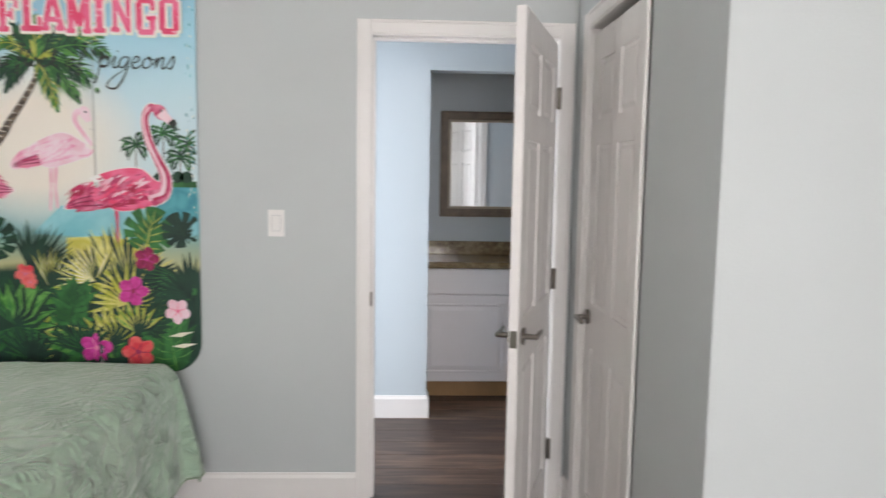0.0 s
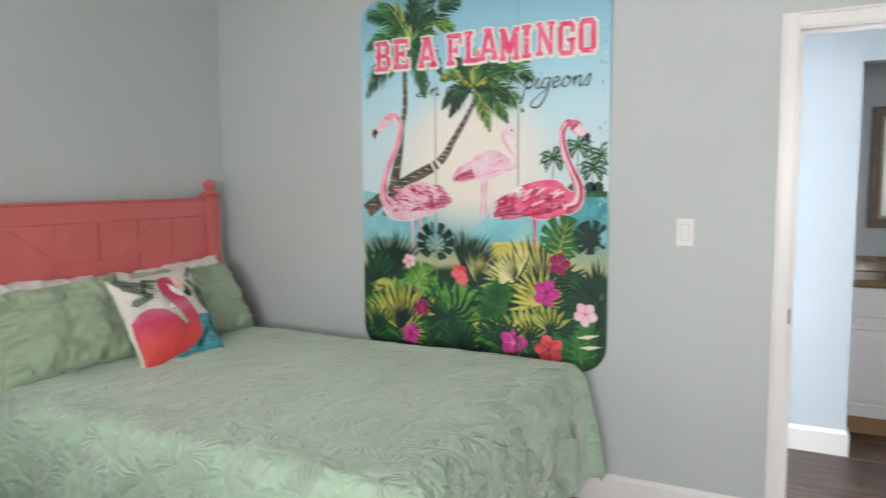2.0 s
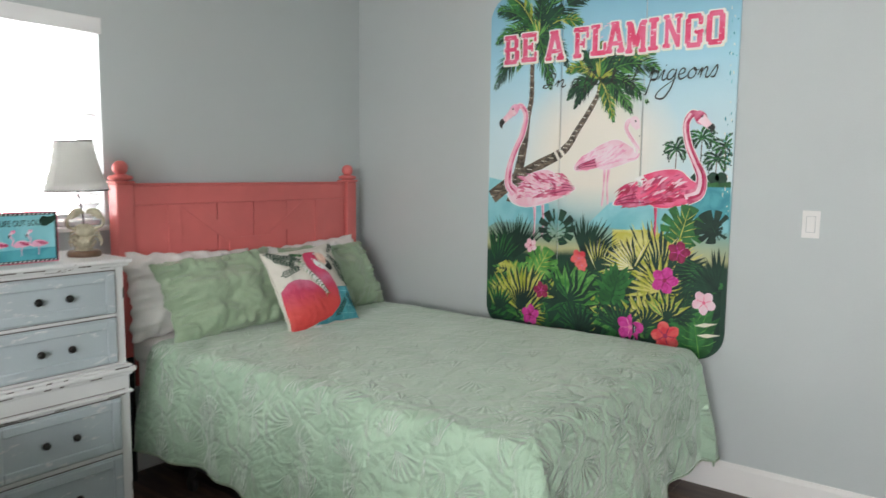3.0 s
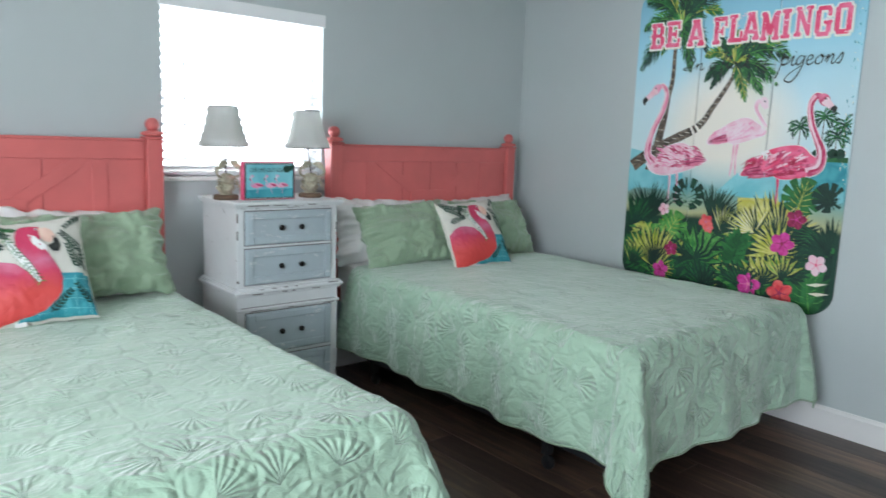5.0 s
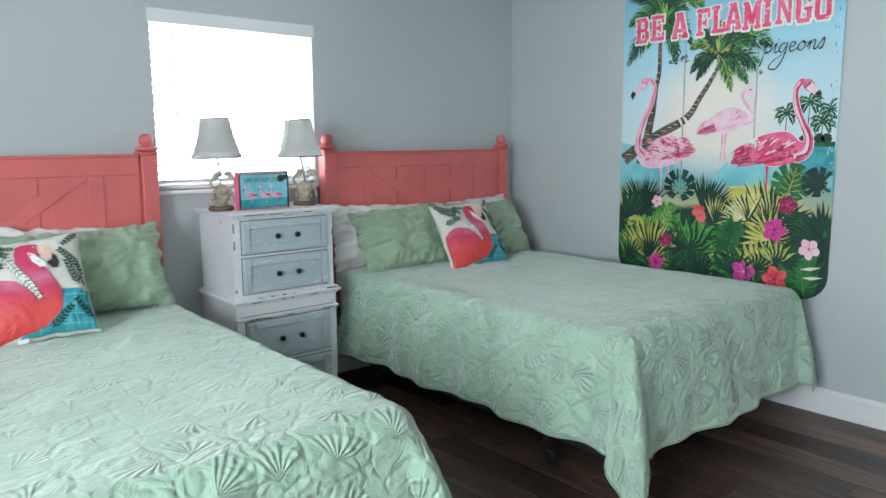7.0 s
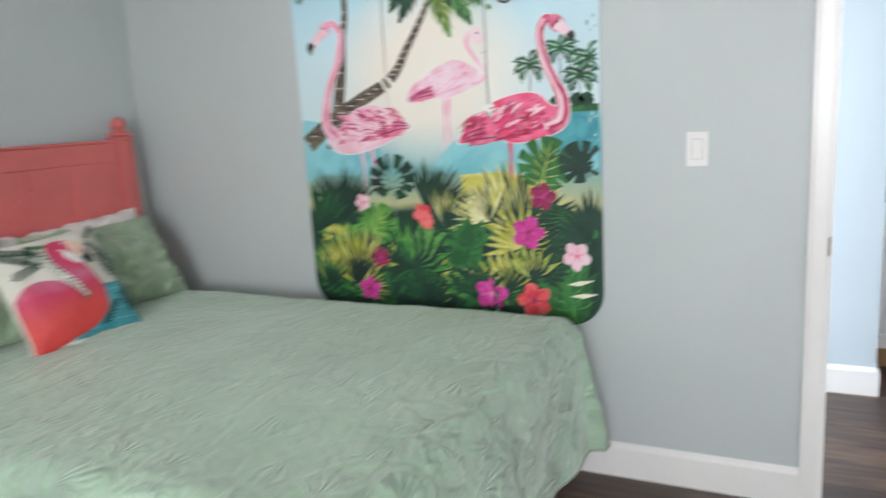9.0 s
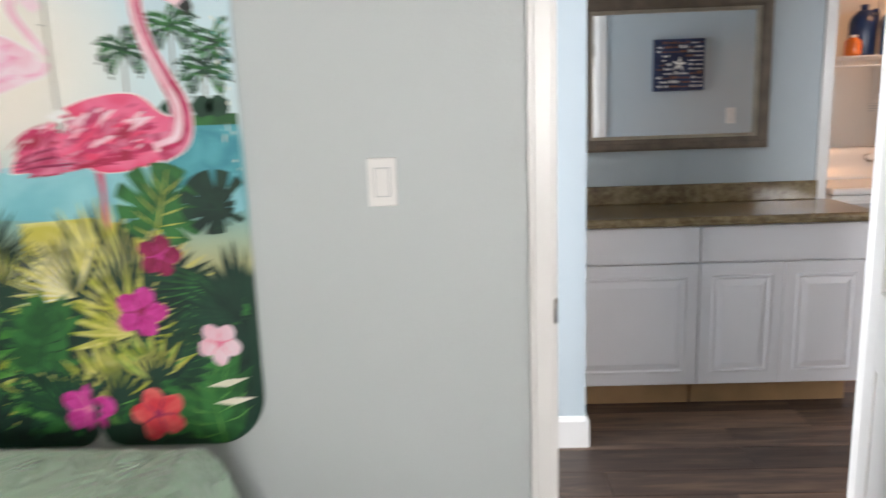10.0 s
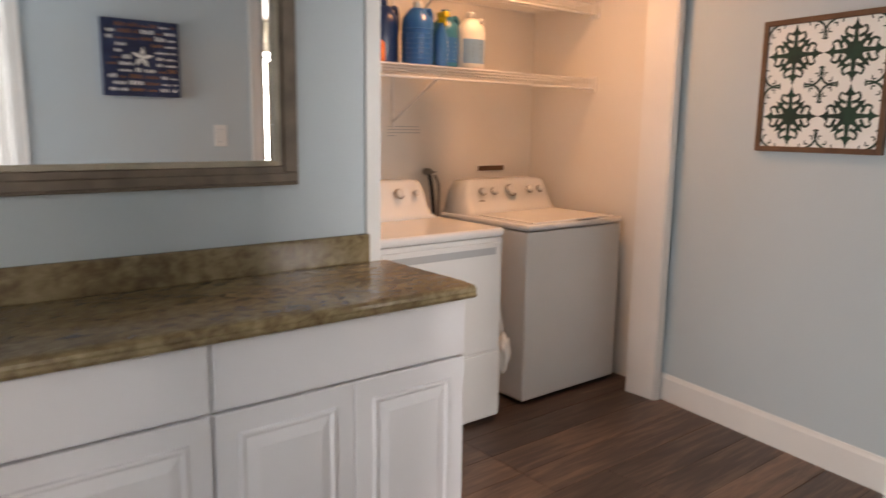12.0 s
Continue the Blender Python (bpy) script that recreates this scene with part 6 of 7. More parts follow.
# ---- lamps ----
def crab_lamp(m, tilt):
    e = thing("table_lamp", "small crab table lamp with a white bell shade and dark piping", "table lamp")
    part("foot", lathe([(.0, 0), (.060, 0), (.063, .006), (.062, .018), (.056, .024), (0, .024)], 28), LAMPFOOT, e, "dark wooden disc foot", True)
    r = random.Random(5)
    leaves = []
    for k in range(9):
        a = k * 2 * math.pi / 9
        bm = bmesh.new()
        bmesh.ops.create_icosphere(bm, subdivisions=2, radius=1)
        moved(bm, Matrix.Translation((.030 * math.cos(a), .030 * math.sin(a), .045 + .02 * (k % 2))) @ Matrix.Rotation(a, 4, "Z") @ Matrix.Rotation(radians(-50), 4, "Y") @ Matrix.Diagonal((.026, .016, .008, 1)))
        leaves.append(bm)
    part("coral_base", merge(*leaves, lathe([(0, .02), (.035, .022), (.028, .05), (.03, .075), (0, .09)], 16)), CRAB, e, "", True)
    bm = bmesh.new()
    bmesh.ops.create_icosphere(bm, subdivisions=3, radius=1)
    moved(bm, Matrix.Translation((.012, 0, .105)) @ Matrix.Rotation(radians(65), 4, "Y") @ Matrix.Diagonal((.028, .042, .018, 1)))
    body = part("crab_body", bm, CRAB, e, "", True)
    for s in (-1, 1):
        part("claw", merge(tube(spline([(.02, s * .035, .110), (.028, s * .062, .122), (.028, s * .066, .148), (.028, s * .050, .166)], 5), .007, 8, taper=lambda f: .8 + .3 * f),
                           tube(spline([(.028, s * .056, .155), (.030, s * .040, .176), (.030, s * .016, .180), (.030, s * .004, .172)], 6), .011, 8, taper=lambda f: .25 + 1.1 * math.sin(math.pi * min(1, .25 + f * .75))),
                           tube(spline([(.028, s * .052, .160), (.030, s * .034, .162), (.030, s * .014, .164)], 4), .006, 6, taper=lambda f: 1.2 - f)), CRAB, body, "", True)
        for k in range(3):
            part("leg", tube(spline([(.01, s * .03, .10 - .008 * k), (.016 + .006 * k, s * (.052 + .004 * k), .098 - .016 * k), (.016 + .008 * k, s * (.050 + .002 * k), .070 - .014 * k)], 4), .004, 6), CRAB, body, "", True)
    part("stem", tube(spline([(0, 0, .09), (-.006, .004, .14), (.0, .004 + tilt * .1, .20), (0, tilt * .2, .262)], 6), .0035, 8), BLACKM, e, "thin dark stem", True)
    prof = [(.118, .262), (.104, .300), (.088, .35), (.076, .40), (.068, .455)]
    bm = bmesh.new()
    sg = 36
    rings = [[bm.verts.new((rr * math.cos(t) * (1 + .02 * math.cos(6 * t)), rr * math.sin(t) * (1 + .02 * math.cos(6 * t)), z)) for t in [2 * math.pi * k / sg for k in range(sg)]] for rr, z in prof]
    for u, v in zip(rings, rings[1:]):
        for k in range(sg):
            bm.faces.new((u[k], u[(k + 1) % sg], v[(k + 1) % sg], v[k]))
    r2 = bmesh.ops.solidify(bm, geom=bm.faces[:], thickness=.0025)
    tl = Matrix.Translation((0, tilt * .2, 0)) @ Matrix.Translation((0, 0, .262)) @ Matrix.Rotation(tilt * -.35, 4, "X") @ Matrix.Translation((0, 0, -.262))
    sh = part("shade", moved(bm, tl), SHADE, e, "white fabric bell shade", True)
    for rr, z in ((.1185, .262), (.0685, .455)):
        n = 44
        for_p = [(rr * math.cos(2 * math.pi * k / n), rr * math.sin(2 * math.pi * k / n), z) for k in range(n + 1)]
        part("trim", moved(tube(for_p, .0028, 6), tl), KNOBM, sh, "dark beaded trim", True)
    for k in range(6):
        a = 2 * math.pi * k / 6
        part("seam", moved(tube([((rr + .001) * 1.02 * math.cos(a), (rr + .001) * 1.02 * math.sin(a), z) for rr, z in prof], .0014, 5), tl), SHADE, sh, "", True)
    bm = bmesh.new()
    bmesh.ops.create_uvsphere(bm, u_segments=14, v_segments=10, radius=.022)
    part("bulb", moved(bm, tl @ Matrix.Translation((0, 0, .33)) @ Matrix.Diagonal((1, 1, 1.4, 1))), LINEN, e, "white bulb", True)
    part("spider", moved(merge(tube([(-.067, 0, .445), (.067, 0, .445)], .0015, 5), tube([(0, 0, .25), (0, 0, .46)], .003, 6)), tl), BLACKM, sh)
    e.matrix_basis = m
    return e


crab_lamp(pose(-2.86, .930, 1.1125, 0, 0, 8), -.05)
crab_lamp(pose(-2.86, 1.403, 1.1125, 0, 0, -10), -.09)

# ---- small flamingo sign ----
sg = thing("box_sign", "small pink-edged box sign with three flamingos standing on the nightstand", "sign", (-2.765, .985, 1.143), 0)
sg.matrix_basis = pose(-2.775, .985, 1.1135, 0, 0, 92)
part("box", boxes((0, .285, 0, .038, 0, .188), bevel=.002), INK["hot"], sg, "pink painted box")


def on_sign(u, v, h):
    return (u, -.0004 - h, v)


a = Art(on_sign, rings=2, step=.00008)
a.poly([(.003, .003), (.282, .003), (.282, .185), (.003, .185)], "black")
a.poly([(.012, .012), (.273, .012), (.273, .176), (.012, .176)], "aqua")
a.poly([(.012, .012), (.273, .012), (.273, .055), (.012, .050)], "teal")
for k in range(34):
    t = k / 34
    p = (.008 + .27 * t, .007) if k % 2 else (.008 + .27 * t, .181)
    a.ellipse(p[0], p[1], .004, .003, .5, "white", 6)
a.ellipse(.245, .155, .030, .018, .3, "dark", 14, .3, 2)
a.done("picture", sg, "printed teal picture")
for k, (bx_, f) in enumerate(((.065, -1), (.145, -1), (.205, -1))):
    a = Art(on_sign, rings=2, step=.00008)
    a.h = .0016
    s = .20
    a.flamingo([(bx_ - .022, .118), (bx_ - .032, .105), (bx_ - .022, .088), (bx_ - .026, .072), (bx_ - .012, .066), (bx_, .070)], (bx_ + .006, .073, .024, .013, 0), (bx_ + .042, .070), ([(bx_ + .006, .062), (bx_ + .006, .045), (bx_ + .005, .030)],), (bx_ - .036, .096), "pink", "pink", "rose", s)
    a.done("flamingo", sg, "printed flamingo")
lettering("LIVE LIFE OUT LOUD", .03, .20, INK["black"], upright(.035, .138, -.0022), "writing", sg, "thin dark lettering")

# ---- wall mirror ----
MX0, MX1, MZ0, MZ1 = .192, 1.13, 1.182, 1.915
mi = thing("wall_mirror", "wide wall mirror in a grey-brown wooden frame above the vanity", "mirror")
fw = .058
for nm, b in (("rail", (MX0, MX1, MZ0, MZ0 + fw)), ("rail", (MX0, MX1, MZ1 - fw, MZ1)), ("stile", (MX0, MX0 + fw, MZ0 + fw, MZ1 - fw)), ("stile", (MX1 - fw, MX1, MZ0 + fw, MZ1 - fw))):
    x0, x1, z0, z1 = b
    bm = boxes((x0, x1, VY - .030, VY - .002, z0, z1), bevel=.004)
    if nm == "rail":
        box(bm, x0 + .006, x1 - .006, VY - .038, VY - .028, z0 + .008, z1 - .020 if z0 < 1.5 else z1 - .008, .004, 1)
    else:
        box(bm, x0 + .008, x1 - .008, VY - .038, VY - .028, z0 - .02, z1 + .02, .004, 1)
    part("frame_" + nm, bm, FRAMEM, mi)
g = .016
for nm, (x0, x1, z0, z1) in (("r", (MX0 + fw, MX1 - fw, MZ0 + fw, MZ0 + fw + g)), ("r", (MX0 + fw, MX1 - fw, MZ1 - fw - g, MZ1 - fw)), ("s", (MX0 + fw, MX0 + fw + g, MZ0 + fw + g, MZ1 - fw - g)), ("s", (MX1 - fw - g, MX1 - fw, MZ0 + fw + g, MZ1 - fw - g))):
    part("inner_lip", boxes((x0, x1, VY - .033, VY - .012, z0, z1), bevel=.003), FRAMELIP, mi, "pale champagne inner lip")
part("glass", boxes((MX0 + .03, MX1 - .03, VY - .016, VY - .010, MZ0 + .03, MZ1 - .03)), MIRROR, mi, "mirror glass")

# ---- vanity ----
def cabinet_door(x0, x1, z0, z1, yf, parent, mat, raised=True):
    d = part("door", boxes((x0, x1, yf, yf + .019, z0, z1), bevel=.003), mat, parent)
    if raised:
        m = .055
        bm = bmesh.new()
        prof = [(m, 0.0003), (m + .004, -.0055), (m + .011, -.006), (m + .017, -.0003), (m + .021, -.0003), (m + .048, -.0075)]
        loops = []
        for off, dy in prof:
            loops.append([bm.verts.new((x, yf + dy - .0005, z)) for x, z in ((x0 + off, z0 + off), (x1 - off, z0 + off), (x1 - off, z1 - off), (x0 + off, z1 - off))])
        for a_, b_ in zip(loops, loops[1:]):
            for k in range(4):
                bm.faces.new((a_[k], a_[(k + 1) % 4], b_[(k + 1) % 4], b_[k]))
        bm.faces.new(loops[-1])
        bmesh.ops.recalc_face_normals(bm, faces=bm.faces)
        if sum(f.normal.y * f.calc_area() for f in bm.faces) > 0:
            bmesh.ops.reverse_faces(bm, faces=bm.faces)
        part("panel", bm, mat, d)
    return d


CF = 4.825
for x0, x1, n, lab in ((.03, .670, 1, "white base cabinet with one drawer front and one raised-panel door"), (.672, 1.430, 2, "white base cabinet with a drawer front above two raised-panel doors")):
    cab = thing("base_cabinet", lab, "cabinet")
    part("body", boxes((x0, x1, CF + .02, VY - .002, .118, .874)), CABINET, cab)
    part("toe_kick", boxes((x0 + .005, x1 - (.005 if n == 1 else .03), 4.915, 4.93, 0, .118)), PLY, cab, "raw plywood toe kick")
    part("side_panel", boxes((x0 + .006, x0 + .02, 4.93, VY - .02, 0, .118), (x1 - .045, x1 - .031, 4.93, VY - .02, 0, .118)), PLY, cab, "raw plywood base side")
    part("drawer", boxes((x0 + .003, x1 - .003, CF, CF + .019, .706, .868), bevel=.003), CABINET, cab)
    w = (x1 - x0 - .006) / n
    for k in range(n):
        cabinet_door(x0 + .003 + k * w + (.001 if k else 0), x0 + .003 + (k + 1) * w - (.0015 if k < n - 1 else 0), .128, .698, CF, cab, CABINET)
ct = thing("countertop", "brown-gold speckled laminate countertop with backsplash on the vanity", "countertop")
prof = [(4.809, .874), (4.799, .878), (4.795, .886), (4.799, .892), (4.797, .898), (4.799, .906), (4.807, .912), (4.821, .914), (VY - .022, .914), (VY - .022, .874)]
bm = bmesh.new()
A = [bm.verts.new((.012, y, z)) for y, z in prof]
B = [bm.verts.new((1.452, y, z)) for y, z in prof]
for k in range(len(prof)):
    bm.faces.new((A[k], A[(k + 1) % len(prof)], B[(k + 1) % len(prof)], B[k]))
bm.faces.new(A), bm.faces.new(B[::-1])
bmesh.ops.recalc_face_normals(bm, faces=bm.faces)
end = [e for e in bm.edges if all(abs(v.co.x - 1.452) < 1e-4 and v.co.y < 4.85 for v in e.verts)]
bmesh.ops.bevel(bm, geom=end, offset=.006, segments=2, affect="EDGES")
part("top", bm, GRANITE, ct)
part("backsplash", boxes((.012, 1.392, VY - .024, VY - .001, .912, 1.008), bevel=.006), GRANITE, ct)


# ---- hall art ----
hs = thing("canvas_print", "square navy starfish canvas with small lettering on the hall wall", "picture", (1.36, HALLY, 1.485), 180)
hs.matrix_basis = pose(1.385, HALLY, 1.485, 0, 0, 180)
part("canvas", boxes((0, .37, 0.001, .030, 0, .37), bevel=.003), INK["navy"], hs)
hs.matrix_basis = pose(1.037, HALLY + .001, 1.493, 0, 0, 0)


def on_canvas(u, v, h):
    return (.37 - u, .0305 + h, v)


a = Art(on_canvas, step=.0002)
for k in range(5):
    t = radians(90 + 72 * k + 6)
    a.blade(.185, .19, t, .055, .022, "white")
a.ellipse(.185, .19, .012, .012, 0, "white", 10)
a.done("starfish", hs, "white starfish")
RB = random.Random(8)
a = Art(on_canvas, step=.0002)
for rw in range(11):
    v = .025 + rw * .031
    u = .02
    while u < .34:
        w = RB.uniform(.02, .07)
        if not (.12 < u + w / 2 < .25 and .12 < v < .26) and u + w < .355:
            hgt = RB.choice((.012, .018, .024))
            col = "white" if RB.random() < .62 else "rust"
            if rw in (9, 10) and .16 < u < .30:
                col, hgt = "rust", .022
            n = max(2, int(w / .008))
            for q in range(n):
                a.poly([(u + q * w / n, v), (u + (q + .62) * w / n, v), (u + (q + .62) * w / n, v + hgt * RB.uniform(.6, 1)), (u + q * w / n, v + hgt * RB.uniform(.6, 1))], col)
                a.h = 0
        u += w + .012
a.done("lettering_bars", hs, "rows of small unreadable lettering")

# tile pattern picture on the laundry side wall
tl = thing("tile_picture", "square framed print of four black and white ornamental tiles", "picture")
tl.matrix_basis = SKEW @ pose(0, -.455, 1.280, 0, 0, -90)
TS = .535
for nm, b in (("frame_side", (0, .022, 0, TS)), ("frame_side", (TS - .022, TS, 0, TS)), ("frame_rail", (.022, TS - .022, 0, .022)), ("frame_rail", (.022, TS - .022, TS - .022, TS))):
    part(nm, boxes((b[0], b[1], -.028, -.001, b[2], b[3]), bevel=.003), WALNUT_AND_RECESS, tl)
part("panel", boxes((.02, TS - .02, -.016, -.002, .02, TS - .02)), INK["white"], tl, "white printed panel")
for i in range(2):
    for j in range(2):
        S = (TS - .044) / 2
        ox, oz = .022 + i * S, .022 + j * S

        def on_tile(u, v, h, ox=ox, oz=oz):
            return (ox + u, -.0163 - h, oz + v)
        a = Art(on_tile, step=.00004)
        c = S / 2
        a.ellipse(c, c, .036, .036, 0, "deep", 24)
        for k in range(8):
            t = k * math.pi / 4
            L = S * .50 if k % 2 == 0 else S * .36
            d, o = Vector((math.cos(t), math.sin(t))), Vector((-math.sin(t), math.cos(t)))
            C = Vector((c, c))
            a.poly([C - o * .012 + d * .02, C + d * L * .62 - o * .007, C + d * L * .66 - o * .026, C + d * L * .80 - o * .008, C + d * L, C + d * L * .80 + o * .008, C + d * L * .66 + o * .026, C + d * L * .62 + o * .007, C + o * .012 + d * .02], "deep")
            if k % 2 == 0:
                for s in (-1, 1):
                    q = [C + d * S * .20 + o * s * .012, C + d * S * .27 + o * s * .040, C + d * S * .36 + o * s * .034, C + d * S * .33 + o * s * .018]
                    a.stroke(q, [.013, .011, .008, .005], "deep", 6)
            else:
                w = C + d * S * .64
                for s in (-1, 1):
                    a.stroke([C + d * S * .64, C + d * S * .60 + o * s * .03, C + d * S * .52 + o * s * .05, C + d * S * .48 + o * s * .038], [.010, .008, .006, .005], "deep", 5)
                    a.stroke([C + d * S * .58 + o * s * .012, C + d * S * .54 + o * s * .022, C + d * S * .50 + o * s * .012], [.006, .004], "deep", 5)
        a.done("tile_pattern", tl, "dark green-black tile ornament")


# ---- laundry ----
def rounded_top_box(x0, x1, y0, y1, z0, z1, r=.02):
    return boxes((x0, x1, y0, y1, z0, z1), bevel=r)


def control_hump(x0, x1, y0, y1, z0, z1):
    """Sloped, round-shouldered console on the back of the lid."""
    bm = bmesh.new()
    n, rows = 22, []
    for i in range(n + 1):
        u = i / n
        edge = min(u, 1 - u)
        hgt = (z1 - z0) * (1 - max(0, 1 - edge / .12) ** 2.2 * .9)
        prof = [(y0 - .02, z0 - .004), (y0 + .035, z0 + hgt * .12), (y0 + .075, z0 + hgt * .60), (y0 + .095, z0 + hgt * .93), (y0 + .115, z0 + hgt), (y1, z0 + hgt * .97), (y1, z0 - .004)]
        rows.append([bm.verts.new((x0 + (x1 - x0) * u, y, z)) for y, z in prof])
    for a_, b_ in zip(rows, rows[1:]):
        for k in range(len(a_)):
            bm.faces.new((a_[k], b_[k], b_[(k + 1) % len(a_)], a_[(k + 1) % len(a_)]))
    bm.faces.new(rows[0]), bm.faces.new(rows[-1][::-1])
    bmesh.ops.recalc_face_normals(bm, faces=bm.faces)
    return bm


def dial(x, y, z, r, parent):
    m = Matrix.Translation((x, y, z)) @ Matrix.Rotation(radians(62), 4, "X")
    part("dial_ring", moved(lathe([(0, 0), (r * 1.25, 0), (r * 1.2, .004), (0, .004)], 24), m), METAL, parent, "silver dial ring", True)
    kb = lathe([(0, .003), (r, .003), (r * .92, .020), (0, .022)], 20)
    box(kb, -r * .16, r * .16, -r * .85, r * .85, .018, .030, .002, 1)
    part("dial", moved(kb, m), ENAMEL, parent, "white dial")


wx0, wx1, wy0, wy1 = 2.535, 3.24, 5.675, 6.35
ws = thing("washing_machine", "white top-loading washing machine in the laundry closet", "washing machine")
part("cabinet", rounded_top_box(wx0, wx1, wy0, wy1, .02, .868, .006), ENAMEL, ws)
part("top_deck", rounded_top_box(wx0 - .003, wx1 + .003, wy0 - .01, wy1, .874, .905, .014), ENAMEL, ws)
part("lid", rounded_top_box(wx0 + .05, wx1 - .05, wy0 + .01, 6.10, .903, .914, .005), ENAMEL, ws)
part("lid_recess", boxes((wx0 + .36, wx0 + .50, wy0 - .012, wy0 + .03, .9060, .9075)), KNOBM, ws, "dark lid grip")
part("console", control_hump(wx0 + .01, wx1 - .01, 6.10, 6.33, .905, 1.085), ENAMEL, ws, "", True)
for k, (f, r) in enumerate(((.20, .018), (.32, .018), (.50, .030), (.70, .018), (.82, .018))):
    dial(wx0 + (wx1 - wx0) * f, 6.162, 1.022, r, ws)
part("badge", moved(boxes((-.018, .018, -.004, .004, 0, .002)), Matrix.Translation((wx0 + .12, 6.142, .975)) @ Matrix.Rotation(radians(62), 4, "X")), METAL, ws, "small grey badge")
for x in (wx0 + .05, wx1 - .05):
    part("foot", moved(lathe([(0, 0), (.02, 0), (.015, .02), (0, .02)], 12), Matrix.Translation((x, wy0 + .05, 0))), BLACKM, ws)
    part("foot", moved(lathe([(0, 0), (.02, 0), (.015, .02), (0, .02)], 12), Matrix.Translation((x, wy1 - .05, 0))), BLACKM, ws)
dx0, dx1, dy0, dy1 = 1.645, 2.335, 5.635, 6.33
dr = thing("clothes_dryer", "white front-loading clothes dryer beside the washing machine", "clothes dryer")
part("cabinet", rounded_top_box(dx0, dx1, dy0, dy1, .02, .875, .008), ENAMEL, dr)
part("top_deck", rounded_top_box(dx0 - .002, dx1 + .002, dy0 - .012, dy1, .878, .918, .014), ENAMEL, dr)
part("door", rounded_top_box(dx0 + .02, dx1 - .02, dy0 - .012, dy0 + .004, .35, .855, .006), ENAMEL, dr)
part("handle_recess", boxes((dx0 + .05, dx1 - .05, dy0 - .0135, dy0 - .011, .80, .832), bevel=.001), WAND_AND_GAP, dr, "grey handle recess")
part("lower_panel", rounded_top_box(dx0 + .005, dx1 - .005, dy0 - .008, dy0 + .002, .03, .338, .004), ENAMEL, dr)
part("console", control_hump(dx0 + .01, dx1 - .01, 6.08, 6.32, .917, 1.10), ENAMEL, dr, "", True)
dial(dx1 - .22, 6.140, 1.038, .022, dr)
dial(dx1 - .12, 6.140, 1.038, .012, dr)
for x in (dx0 + .05, dx1 - .05):
    for y in (dy0 + .05, dy1 - .05):
        part("foot", moved(lathe([(0, 0), (.02, 0), (.015, .02), (0, .02)], 12), Matrix.Translation((x, y, 0))), BLACKM, dr)


def wire_shelf(z, label):
    e = thing("wire_shelf", label, "shelf", (0, 0, z))
    x0, x1, y0, y1 = 1.31, 3.30, 5.97, 6.43
    for y in (y0, y0 + .15, y0 + .30, y1 - .004):
        part("long_wire", tube([(x0, y, 0), (x1, y, 0)], .0035, 6), WHITE, e)
    part("front_lip", tube([(x0, y0 - .002, -.055), (x1, y0 - .002, -.055)], .006, 8), WHITE, e)
    bm = bmesh.new()
    n = 76
    for k in range(n):
        x = x0 + .01 + (x1 - x0 - .02) * k / (n - 1)
        box(bm, x - .0018, x + .0018, y0 - .002, y1, .0015, .0052)
        box(bm, x - .0018, x + .0018, y0 - .004, y0 - .0005, -.055, .004)
    tagged(part("cross_wire", bm, WHITE, e), kind="stuff")
    for x in (2.28,):
        part("bracket", merge(tube([(x, y0 + .02, -.01), (x, 6.435, -.25)], .005, 6), boxes((x - .008, x + .008, 6.432, 6.439, -.28, .0), bevel=.001)), WHITE, e)
    part("end_clip", boxes((x1 - .001, x1 + .008, y0 - .03, y0 + .03, -.075, .012), bevel=.002), WHITE, e)
    return e


wire_shelf(1.638, "white wire shelf above the washer and dryer")
wire_shelf(2.035, "white wire shelf near the laundry closet ceiling")
SZ = 1.644


def plastic(name, colour, rough=.3):
    return material(name, colour, rough, scale=8, vary=.05)


BLUEP = plastic("blue_plastic", (.02, .13, .38))
NAVYP = plastic("navy_plastic", (.01, .035, .12))
TEALP = plastic("teal_plastic", (.03, .17, .26))
YELLOWP = plastic("yellow_plastic", (.75, .55, .02))
WHITEP = plastic("white_plastic", (.76, .74, .70), .35)
LABELP = plastic("pale_blue_label", (.20, .34, .52))
ORANGEP = plastic("orange_plastic", (.75, .18, .03))


